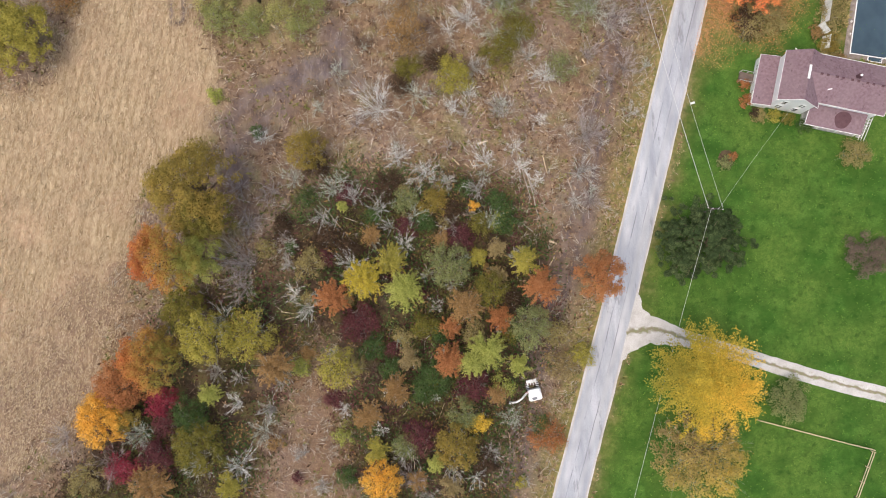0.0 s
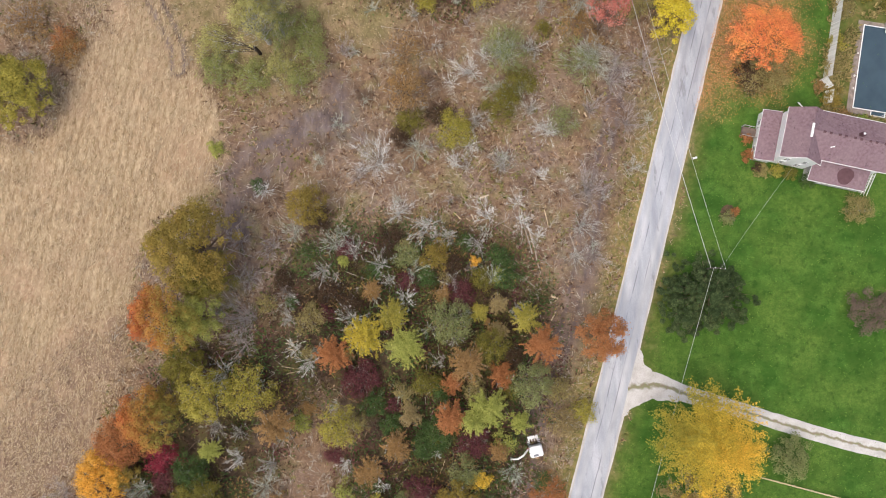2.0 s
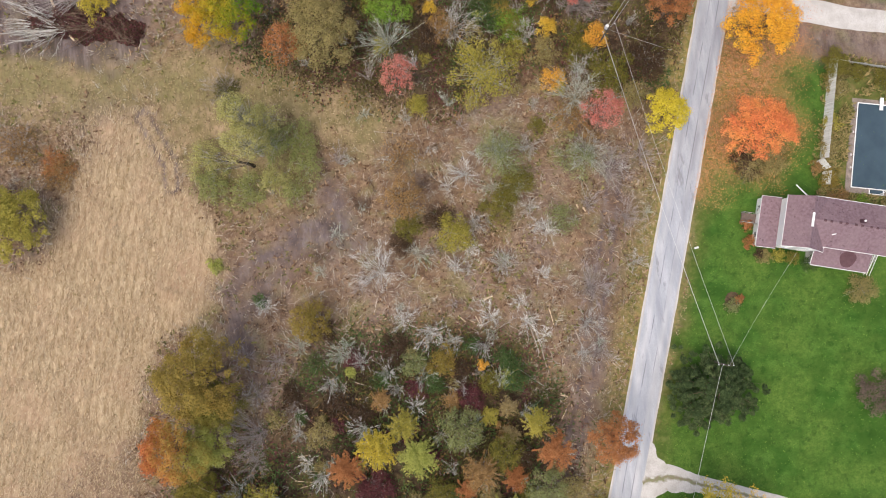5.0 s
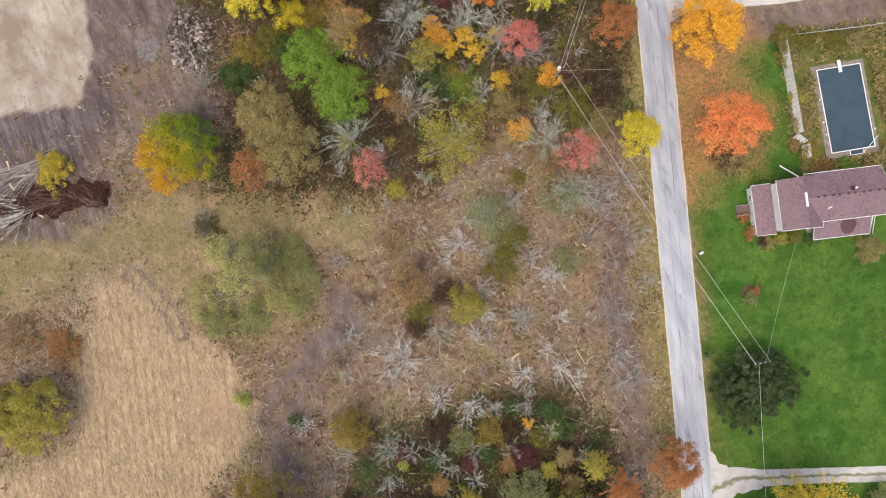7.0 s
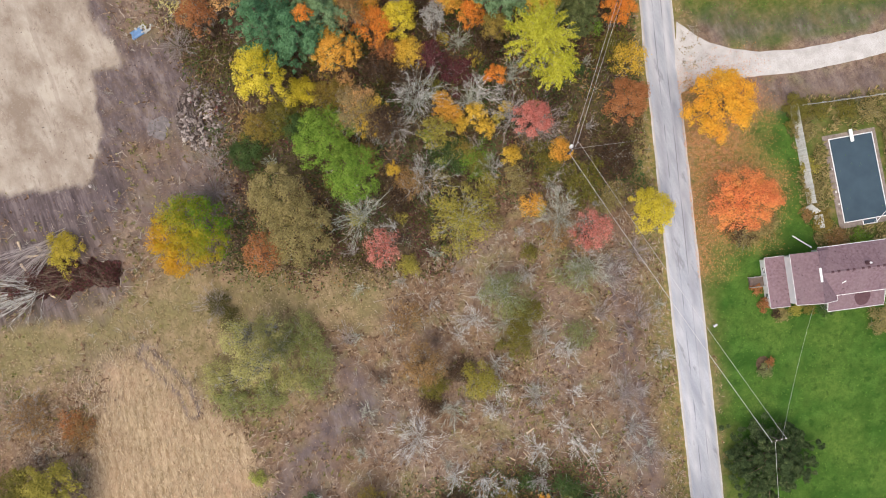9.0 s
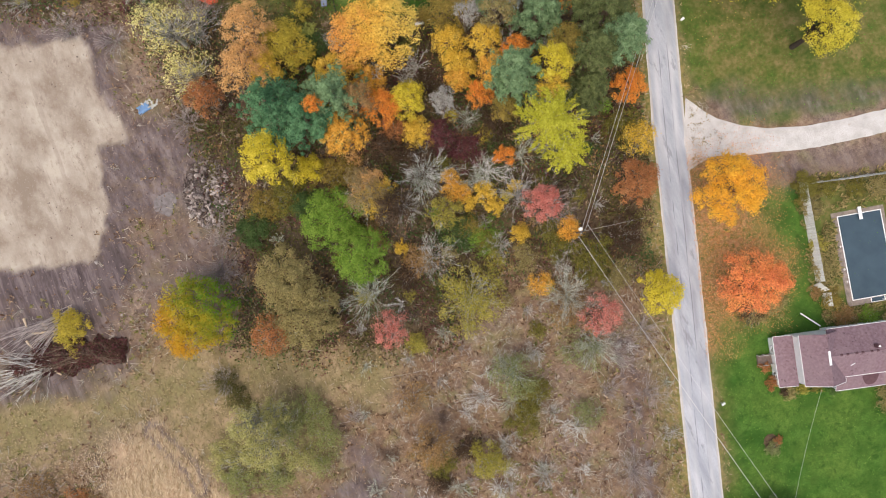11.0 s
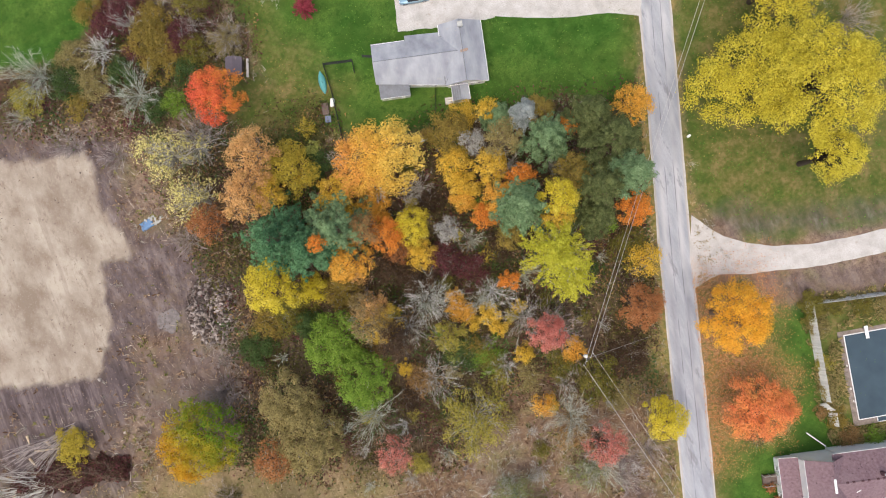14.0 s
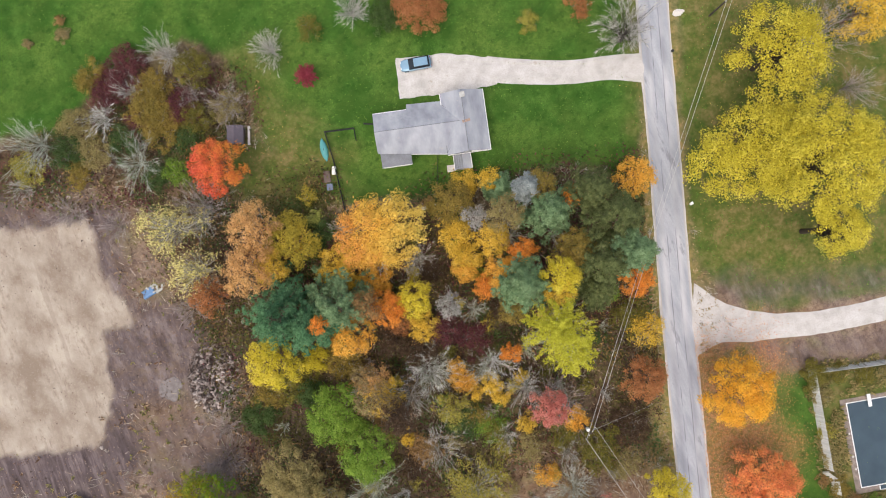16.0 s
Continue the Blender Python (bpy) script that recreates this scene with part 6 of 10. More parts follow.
leafy(15.2, 96.2, 2.2, 0.9, "rust_tan", "in the woodlot", sparse=0.3)
leafy(37.5, 81.1, 3.6, 1.1, "gold", "in the woodlot", sparse=0.6)
leafy(32.0, 87.4, 2.1, 1.5, "green", "in the woodlot", sparse=0.3)
leafy(28.1, 56.0, 2.5, 1.1, "olive", "in the woodlot", sparse=0.45)
leafy(23.3, 87.0, 2.1, 1.0, "peach", "in the woodlot", sparse=0.6)
leafy(6.4, 62.7, 2.4, 1.3, "olive_tan", "in the woodlot", sparse=0.6)
leafy(12.0, 53.2, 1.9, 0.9, "olive_tan", "in the woodlot", sparse=0.6)
leafy(-0.9, 59.0, 1.5, 1.0, "yellow_olive", "in the woodlot", sparse=0.6)
leafy(23.8, 55.1, 2.4, 0.9, "olive_tan", "in the woodlot", sparse=0.3)
leafy(21.8, 45.3, 2.5, 1.5, "rust_tan", "in the woodlot", sparse=0.6)
leafy(-8.8, 67.6, 2.4, 1.0, "olive", "in the woodlot", sparse=0.45)
leafy(5.4, 51.7, 2.2, 1.3, "olive_tan", "in the woodlot", sparse=0.6)
leafy(-12.8, 59.4, 2.2, 0.8, "olive_tan", "in the woodlot", sparse=0.45)
leafy(-7.1, 61.3, 2.3, 1.4, "yellow_olive", "in the woodlot", sparse=0.45)
leafy(18.0, 53.1, 1.4, 1.1, "yellow_olive", "in the woodlot", sparse=0.3)
leafy(12.4, 59.4, 2.3, 1.6, "yellow_olive", "in the woodlot", sparse=0.45)
leafy(-1.9, 67.0, 1.8, 1.0, "rust_tan", "in the woodlot", sparse=0.6)
leafy(27.1, 50.2, 1.5, 1.5, "olive_tan", "in the woodlot", sparse=0.3)
leafy(14.2, 47.8, 1.9, 1.2, "olive", "in the woodlot", sparse=0.3)
leafy(-15.6, -24.1, 1.8, 1.5, "dark_green", "in the overgrown thicket", sparse=0.3)
leafy(-11.1, 12.9, 1.4, 1.4, "dark_green", "in the overgrown thicket", sparse=0.3)
leafy(-23.1, 8.7, 2.1, 1.0, "dark_green", "in the overgrown thicket", sparse=0.45)
leafy(-17.4, -13.0, 1.5, 1.5, "maroon", "in the overgrown thicket", sparse=0.3)
leafy(-3.0, -11.6, 2.0, 0.9, "olive", "in the overgrown thicket", sparse=0.3)
leafy(-22.1, -8.3, 1.9, 1.5, "lime", "in the overgrown thicket", sparse=0.3)
leafy(6.8, -11.9, 2.2, 1.6, "lime", "in the overgrown thicket", sparse=0.3)
leafy(-8.7, -6.3, 2.1, 1.2, "maroon", "in the overgrown thicket", sparse=0.3)
leafy(9.0, -25.5, 1.5, 0.9, "yellow_olive", "in the overgrown thicket", sparse=0.3)
leafy(-6.6, 16.5, 2.2, 1.0, "olive_tan", "in the overgrown thicket", sparse=0.6)
leafy(12.5, -1.6, 2.2, 1.2, "olive_tan", "in the overgrown thicket", sparse=0.6)
leafy(-20.7, 16.0, 2.0, 1.5, "dark_green", "in the overgrown thicket", sparse=0.6)
leafy(10.6, 7.1, 1.3, 0.9, "dark_green", "in the overgrown thicket", sparse=0.45)
leafy(6.8, 11.8, 1.4, 1.4, "lime", "in the overgrown thicket", sparse=0.45)
leafy(-4.8, 1.5, 1.4, 1.1, "maroon", "in the overgrown thicket", sparse=0.6)
leafy(-15.2, 1.0, 1.4, 1.0, "olive_tan", "in the overgrown thicket", sparse=0.3)
leafy(2.3, 16.8, 1.4, 1.4, "dark_green", "in the overgrown thicket", sparse=0.45)
leafy(5.6, 4.1, 1.3, 1.5, "rust_tan", "in the overgrown thicket", sparse=0.3)
leafy(-22.8, -24.2, 1.5, 0.9, "maroon", "in the overgrown thicket", sparse=0.6)
leafy(-18.1, 7.1, 1.9, 1.3, "maroon", "in the overgrown thicket", sparse=0.6)
leafy(-9.4, 5.8, 2.0, 1.2, "yellow_olive", "in the overgrown thicket", sparse=0.3)
leafy(-7.0, -19.3, 1.6, 1.2, "olive_tan", "in the overgrown thicket", sparse=0.45)
leafy(1.4, -14.2, 1.3, 1.0, "rust_tan", "in the overgrown thicket", sparse=0.45)
leafy(12.0, -17.6, 2.0, 1.4, "dark_green", "in the overgrown thicket", sparse=0.45)
leafy(2.3, -1.3, 1.6, 0.9, "rust_tan", "in the overgrown thicket", sparse=0.3)
leafy(0.3, 5.7, 2.0, 1.0, "dark_green", "in the overgrown thicket", sparse=0.6)
leafy(-20.8, 1.3, 1.4, 1.0, "olive_tan", "in the overgrown thicket", sparse=0.45)
leafy(7.7, -5.0, 1.5, 1.5, "olive", "in the overgrown thicket", sparse=0.45)
leafy(-15.0, 16.3, 1.6, 1.5, "maroon", "in the overgrown thicket", sparse=0.3)
leafy(-16.1, -18.3, 2.1, 1.5, "lime", "in the overgrown thicket", sparse=0.6)
leafy(-0.9, 11.6, 1.3, 1.1, "olive_tan", "in the overgrown thicket", sparse=0.6)
leafy(-13.8, -8.6, 1.9, 1.4, "olive_tan", "in the overgrown thicket", sparse=0.45)
leafy(-6.1, 10.8, 1.6, 0.9, "olive", "in the overgrown thicket", sparse=0.45)
leafy(-25.8, -19.0, 2.0, 1.3, "rust_tan", "in the overgrown thicket", sparse=0.6)
bare(-9.7, 30.2, 1.3, 1.1, "mauve", "in the brush-cut clearing")
bare(9.7, 22.4, 1.1, 1.6, "pale", "in the brush-cut clearing")
bare(-2.4, 31.0, 1.4, 1.2, "mauve", "in the brush-cut clearing")
bare(11.6, 44.7, 2.0, 1.3, "green", "in the brush-cut clearing")
bare(-7.8, 44.9, 1.1, 1.1, "pale", "in the brush-cut clearing")
bare(18.6, 33.5, 1.1, 1.0, "green", "in the brush-cut clearing")
bare(5.4, 44.2, 1.9, 1.7, "pale", "in the brush-cut clearing")
bare(10.6, 38.6, 1.9, 1.3, "green", "in the brush-cut clearing")
bare(22.7, 23.0, 1.3, 1.1, "grey", "in the brush-cut clearing")
bare(12.7, 17.2, 1.8, 1.7, "pale", "in the brush-cut clearing")
bare(-4.3, 50.5, 1.9, 1.5, "grey", "in the brush-cut clearing")
bare(17.2, 43.7, 1.1, 0.9, "green", "in the brush-cut clearing")
bare(23.7, 31.8, 1.7, 1.6, "mauve", "in the brush-cut clearing")
bare(20.7, 15.9, 2.0, 1.4, "green", "in the brush-cut clearing")
bare(-7.7, 23.3, 1.1, 1.1, "green", "in the brush-cut clearing")
bare(3.3, 48.9, 1.8, 1.2, "mauve", "in the brush-cut clearing")
bare(-0.1, 23.1, 1.4, 1.2, "mauve", "in the brush-cut clearing")
bare(5.1, 18.5, 1.2, 1.6, "green", "in the brush-cut clearing")
bare(13.0, 26.3, 1.3, 1.6, "pale", "in the brush-cut clearing")
bare(-1.6, 46.0, 1.8, 1.1, "grey", "in the brush-cut clearing")
bare(0.8, 40.2, 1.4, 1.6, "pale", "in the brush-cut clearing")
bare(-12.1, 38.1, 1.5, 1.0, "green", "in the brush-cut clearing")
bare(7.8, 28.9, 2.2, 1.4, "green", "in the brush-cut clearing")
bare(-15.9, 34.3, 1.3, 1.7, "green", "in the brush-cut clearing")
bare(6.1, 34.5, 1.9, 0.9, "grey", "in the brush-cut clearing")
bare(-7.1, 39.1, 2.0, 1.4, "grey", "in the brush-cut clearing")
bare(-13.2, 26.4, 1.8, 1.6, "mauve", "in the brush-cut clearing")
bare(13.1, 33.4, 1.8, 1.5, "pale", "in the brush-cut clearing")
bare(-10.5, 51.7, 2.0, 1.3, "green", "in the brush-cut clearing")
bare(26.1, 40.6, 2.2, 1.0, "pale", "in the brush-cut clearing")
bare(-18.7, 29.1, 1.5, 1.2, "green", "in the brush-cut clearing")
bare(-13.2, 45.3, 1.1, 1.3, "green", "in the brush-cut clearing")
bare(2.8, 27.9, 1.3, 1.4, "grey", "in the brush-cut clearing")
bare(29.2, 33.8, 2.1, 1.0, "green", "in the brush-cut clearing")
bare(-14.6, 4.6, 1.6, 1.7, "mauve", "in the overgrown thicket")
bare(3.7, -11.4, 2.3, 1.6, "mauve", "in the overgrown thicket")
bare(-8.3, 14.8, 1.8, 0.9, "green", "in the overgrown thicket")
bare(-2.8, -13.2, 2.2, 1.0, "pale", "in the overgrown thicket")
bare(-13.3, -1.3, 2.3, 1.6, "grey", "in the overgrown thicket")
bare(-16.9, -6.3, 2.2, 1.1, "green", "in the overgrown thicket")
bare(2.7, -24.5, 2.6, 1.7, "pale", "in the overgrown thicket")
bare(-24.0, 10.3, 2.0, 1.5, "mauve", "in the overgrown thicket")
bare(6.7, -3.4, 2.0, 1.6, "pale", "in the overgrown thicket")
bare(-24.7, -10.3, 1.7, 1.6, "grey", "in the overgrown thicket")
bare(-11.1, 9.2, 1.9, 1.3, "green", "in the overgrown thicket")
bare(0.5, -18.4, 1.6, 0.9, "pale", "in the overgrown thicket")
bare(8.5, -16.6, 1.9, 1.7, "green", "in the overgrown thicket")
bare(2.3, 6.7, 2.0, 1.3, "green", "in the overgrown thicket")
bare(3.0, 12.6, 2.1, 1.5, "mauve", "in the overgrown thicket")
bare(-7.7, -4.6, 2.2, 1.2, "green", "in the overgrown thicket")
bare(-29.4, 7.2, 2.0, 1.2, "mauve", "in the overgrown thicket")
bare(-15.8, 18.5, 2.3, 1.7, "green", "in the overgrown thicket")
bare(-10.5, -17.8, 2.0, 1.5, "pale", "in the overgrown thicket")
bare(-0.2, 17.7, 2.3, 1.1, "green", "in the overgrown thicket")
bare(-21.8, -20.8, 2.4, 1.6, "grey", "in the overgrown thicket")
bare(-1.4, -6.3, 1.7, 1.0, "green", "in the overgrown thicket")
bare(9.0, 6.6, 1.9, 1.7, "grey", "in the overgrown thicket")
bare(-16.0, -14.3, 2.5, 1.6, "pale", "in the overgrown thicket")
bare(-17.1, 11.3, 1.6, 1.4, "grey", "in the overgrown thicket")
bare(-27.6, -2.9, 2.5, 1.0, "pale", "in the overgrown thicket")
bare(9.6, -25.1, 2.3, 1.0, "grey", "in the overgrown thicket")
bare(-3.4, 4.5, 2.5, 1.4, "grey", "in the overgrown thicket")
bare(-19.8, 1.5, 2.1, 1.4, "green", "in the overgrown thicket")
bare(-9.7, -12.3, 1.6, 1.0, "pale", "in the overgrown thicket")
bare(9.2, 57.0, 4.3, 1.5, "grey", "in the woodlot")
bare(-12.5, 62.4, 3.8, 1.2, "grey", "in the woodlot")
bare(11.4, 79.2, 3.5, 0.9, "pale", "in the woodlot")
bare(-15.7, 73.4, 3.4, 1.3, "green", "in the woodlot")
bare(13.1, 64.9, 3.9, 1.5, "mauve", "in the woodlot")
bare(-18.3, 59.7, 4.6, 1.1, "pale", "in the woodlot")
bare(-3.2, 84.3, 3.1, 1.2, "green", "in the woodlot")
bare(-0.3, 70.9, 3.9, 1.0, "green", "in the woodlot")
bare(18.7, 71.2, 4.2, 1.6, "grey", "in the woodlot")
bare(25.4, 72.1, 3.8, 0.9, "mauve", "in the woodlot")
bare(14.2, 50.8, 3.9, 1.4, "grey", "in the woodlot")
bare(23.7, 57.5, 2.7, 1.5, "mauve", "in the woodlot")
bare(-2.7, 58.2, 4.6, 1.5, "pale", "in the woodlot")
bare(-5.5, 65.6, 3.4, 0.9, "green", "in the woodlot")
bare(7.0, 67.3, 3.5, 1.2, "grey", "in the woodlot")
bare(-9.4, 56.7, 4.9, 1.5, "mauve", "in the woodlot")
bare(1.9, 52.1, 4.7, 1.7, "green", "in the woodlot")
bare(23.5, 65.0, 4.8, 1.5, "green", "in the woodlot")
bare(-0.9, 77.9, 4.0, 1.0, "mauve", "in the woodlot")
bare(21.8, 45.1, 3.3, 0.9, "mauve", "in the woodlot")
bare(32.1, 70.7, 2.5, 1.2, "green", "in the woodlot")
bare(-11.6, 85.9, 4.9, 1.4, "green", "in the woodlot")
bare(29.1, 61.6, 4.7, 1.2, "grey", "in the woodlot")
bare(25.8, 50.8, 3.9, 1.1, "grey", "in the woodlot")
leafy(12.9, 81.8, 13.3, 1.6, "grey_leaf", "in the woodlot", sparse=0.2)
leafy(20.0, 91.6, 13.1, 1.6, "grey_leaf", "in the woodlot", sparse=0.4)

# trees east of the road
leafy(44.7, 57.2, 15.1, 4.6, "gold_tree", "on the lawn beside the road")
leafy(44.2, 43.5, 10.4, 5.2, "fire", "on the lawn beside the road", squash=0.78, ragged=0.7)
leafy(46.2, 40.3, 2.5, 3.7, "olive_tan", "on the lawn beside the road", sparse=0.35)
leafy(44.4, 39.9, 2.2, 2.4, "brown", "on the lawn beside the road", sparse=0.3)
leafy(33.4, -11.0, 13.5, 7.9, "maple_gold", "beside the gravel drive", arms=14)
leafy(32.9, -21.2, 9.5, 6.2, "tan_gold", "beside the gravel drive", sparse=0.35, clump=0.8)
leafy(46.7, -14.8, 3.5, 2.9, "pale_green", "beside the gravel drive", sparse=0.2)
pine(35.7, 8.0, 7.3, 6.4, "yew", "on the mown lawn", dense=2.8)
leafy(59.3, 5.4, 3.0, 3.1, "umber", "on the mown lawn", sparse=0.2, ragged=0.5)
bare(-27.4, 45.6, 8.6, 2.4, "dark", "among the willow foliage", stems=6, lean=(-5.7, 1.1), thick=2.0)
leafy(41.2, 20.1, 0.8, 0.7, "rust", "in a round flower bed", sparse=0.3)
leafy(40.0, 19.2, 0.9, 1.1, "pale_green", "in a round flower bed", sparse=0.3)
leafy(58.7, 19.9, 1.6, 2.1, "olive_tan", "in the lawn by the house", sparse=0.3, ragged=0.6)
leafy(58.6, 86.4, 14.5, 8.2, "pale_yellow", "on the northern lawn", sparse=0.16, bark='dark', squash=0.75, clump=0.15)
leafy(64.9, 82.4, 20.5, 8.2, "pale_yellow", "on the northern lawn", sparse=0.16, bark='dark', clump=0.15)
leafy(66.4, 97.6, 15.0, 6.6, "pale_yellow", "on the northern lawn", sparse=0.3, bark='dark', clump=0.3)
leafy(64.6, 72.8, 14.9, 3.5, "pale_yellow", "on the northern lawn", sparse=0.16, bark='dark', clump=0.15)
bare(73.6, 98.6, 9.0, 6.3, "mauve", "on the northern lawn")
leafy(81.0, 99.2, 9.0, 4.3, "gold", "on the northern lawn", sparse=0.35)
bare(77.3, 90.1, 6.0, 4.0, "mauve", "on the northern lawn")
leafy(58.3, 53.1, 1.8, 2.1, "olive", "inside the pool fence")
leafy(58.5, 49.5, 0.9, 1.5, "olive_tan", "in the weedy pool yard", sparse=0.35)
leafy(57.1, 44.7, 0.9, 1.3, "yellow_olive", "in the weedy pool yard", sparse=0.35)
leafy(56.3, 40.6, 0.9, 1.5, "olive_tan", "in the weedy pool yard", sparse=0.35)
leafy(56.0, 36.4, 0.9, 1.6, "olive_gold", "in the weedy pool yard", sparse=0.35)
leafy(61.7, 51.8, 0.9, 1.5, "olive", "in the weedy pool yard", sparse=0.35)
leafy(65.5, 50.3, 0.9, 1.6, "olive", "in the weedy pool yard", sparse=0.35)
leafy(68.4, 48.8, 0.9, 1.6, "olive_tan", "in the weedy pool yard", sparse=0.35)
leafy(57.0, 33.3, 0.9, 1.5, "rust_tan", "in the weedy pool yard", sparse=0.35)
leafy(60.1, 32.1, 0.9, 1.5, "green", "in the weedy pool yard", sparse=0.35)
leafy(54.0, 38.0, 0.9, 1.0, "rust_tan", "in the weedy pool yard", sparse=0.35)
leafy(43.3, 30.6, 1.2, 0.8, "rust", "against the house wall", sparse=0.2)
leafy(43.4, 28.1, 1.2, 1.0, "rust", "against the house wall", sparse=0.2)
leafy(45.3, 25.9, 1.2, 1.1, "olive_tan", "against the house wall", sparse=0.2)
leafy(47.4, 25.9, 1.2, 1.0, "yellow_olive", "against the house wall", sparse=0.2)
leafy(49.4, 25.4, 1.2, 1.0, "olive", "against the house wall", sparse=0.2)
leafy(51.8, 24.3, 1.2, 1.1, "dark_green", "against the house wall", sparse=0.2)
leafy(44.6, 26.4, 1.2, 0.7, "brown", "against the house wall", sparse=0.2)

# trees round the north-western lawn
leafy(5.3, 119.6, 3.2, 1.8, "crimson", "on the mown lawn", arms=14)
bare(2.1, 124.4, 6.5, 2.9, "grey", "on the mown lawn", stems=64)
leafy(-10.2, 110.7, 11.2, 3.8, "red", "beside the garden shed", ragged=0.25)
leafy(8.1, 126.1, 3.0, 1.8, "olive", "on the mown lawn", sparse=0.4)
leafy(38.0, 115.5, 2.5, 1.6, "yellow_olive", "on the mown lawn", sparse=0.4)
leafy(45.6, 114.9, 3.0, 1.9, "rust", "on the mown lawn", sparse=0.3)
bare(14.6, 125.4, 6.5, 3.2, "grey", "beside the rust-red shrub", stems=64)
leafy(23.8, 122.7, 5.0, 3.7, "rust", "on the mown lawn")
leafy(18.9, 123.6, 4.0, 2.3, "dark_green", "on the mown lawn")
leafy(-18.8, 129.8, 3.0, 3.4, "maroon", "in the scrub beside the meadow", sparse=0.25)
leafy(-22.4, 127.5, 2.5, 2.9, "maroon", "in the scrub beside the meadow", sparse=0.25)
leafy(-16.9, 123.1, 3.5, 3.9, "olive_gold", "in the scrub beside the meadow", sparse=0.25)
leafy(-16.8, 120.1, 3.0, 3.4, "olive_gold", "in the scrub beside the meadow", sparse=0.25)
leafy(-13.2, 121.7, 3.0, 2.6, "maroon", "in the scrub beside the meadow", sparse=0.25)
leafy(-9.4, 125.9, 5.0, 2.7, "olive", "in the scrub beside the meadow", sparse=0.25)
leafy(-30.6, 121.4, 3.0, 2.6, "dark_green", "in the scrub beside the meadow", sparse=0.25)
leafy(-27.2, 120.6, 2.5, 2.9, "olive_tan", "in the scrub beside the meadow", sparse=0.25)
leafy(-24.0, 130.3, 2.5, 2.4, "olive_gold", "in the scrub beside the meadow", sparse=0.25)
leafy(-28.6, 125.1, 2.5, 2.4, "olive_tan", "in the scrub beside the meadow", sparse=0.25)
leafy(-17.2, 113.3, 3.0, 1.9, "green", "in the scrub beside the meadow", sparse=0.25)
leafy(-11.8, 119.5, 3.0, 2.3, "olive", "in the scrub beside the meadow", sparse=0.25)
leafy(-20.0, 122.2, 2.5, 1.9, "maroon", "in the scrub beside the meadow", sparse=0.25)
leafy(-15.8, 126.2, 3.0, 2.4, "olive_gold", "in the scrub beside the meadow", sparse=0.25)
leafy(-19.8, 113.8, 2.5, 2.1, "dark_green", "in the scrub beside the meadow", sparse=0.25)
leafy(-36.8, 121.2, 3.0, 2.4, "yellow_olive", "in the scrub beside the meadow", sparse=0.25)
leafy(-7.2, 119.6, 2.0, 2.4, "olive_tan", "in the scrub beside the meadow", sparse=0.25)
leafy(-22.5, 120.1, 3.0, 2.4, "dark_green", "in the scrub beside the meadow", sparse=0.25)
leafy(-14.1, 117.3, 2.5, 2.1, "dark_green", "in the scrub beside the meadow", sparse=0.25)
leafy(-30.5, 118.0, 2.0, 2.0, "olive_gold", "in the scrub beside the meadow", sparse=0.25)
leafy(-25.4, 140.3, 1.0, 0.8, "rust_tan", "in the scrub beside the meadow", sparse=0.25)
leafy(-25.9, 138.2, 0.8, 1.1, "tan", "in the scrub beside the meadow", sparse=0.25)
leafy(-31.2, 138.8, 0.6, 0.7, "tan", "in the scrub beside the meadow", sparse=0.25)
bare(-12.1, 128.9, 7.0, 3.6, "grey", "in the scrub beside the meadow")
bare(-6.1, 119.8, 5.0, 3.7, "mauve", "in the scrub beside the meadow")
bare(-11.1, 122.9, 4.5, 2.7, "mauve", "in the scrub beside the meadow")
bare(-24.2, 124.4, 5.0, 3.4, "pale", "in the scrub beside the meadow")
bare(-33.6, 123.7, 7.0, 5.2, "green", "in the scrub beside the meadow")
bare(-21.5, 116.1, 6.0, 4.6, "green", "in the scrub beside the meadow")
bare(-19.1, 126.3, 5.0, 2.7, "grey", "in the scrub beside the meadow")
bare(-15.6, 105.6, 6.0, 4.3, "grey", "in the scrub beside the meadow")
bare(-33.3, 112.9, 2.0, 3.3, "mauve", "in the scrub beside the meadow")
bare(-27.8, 109.1, 2.0, 2.8, "mauve", "in the scrub beside the meadow")
bare(-38.4, 119.2, 3.0, 2.4, "grey", "in the scrub beside the meadow")
bare(-10.9, 128.2, 6.0, 2.4, "grey", "in the scrub beside the meadow")
bare(49.8, 108.5, 9.0, 5.0, "dark", "overhanging the road", thick=2.6)
leafy(-48.2, 72.1, 2.4, 2.6, "gold_olive", "beside the brush pile")


# ---- loose cover: straw, litter, weeds, fallen leaves ----
def loose_material(name, *colours):
    """Many small loose pieces, each with its own shade."""
    n = Nodes(name, 0.9, 0.0, 0.15)
    k = len(colours)
    stops = [(0.02 + 0.96 * i / (k - 1), c) for i, c in enumerate(colours)]
    return n.done(n.ramp(n.island(), *stops))


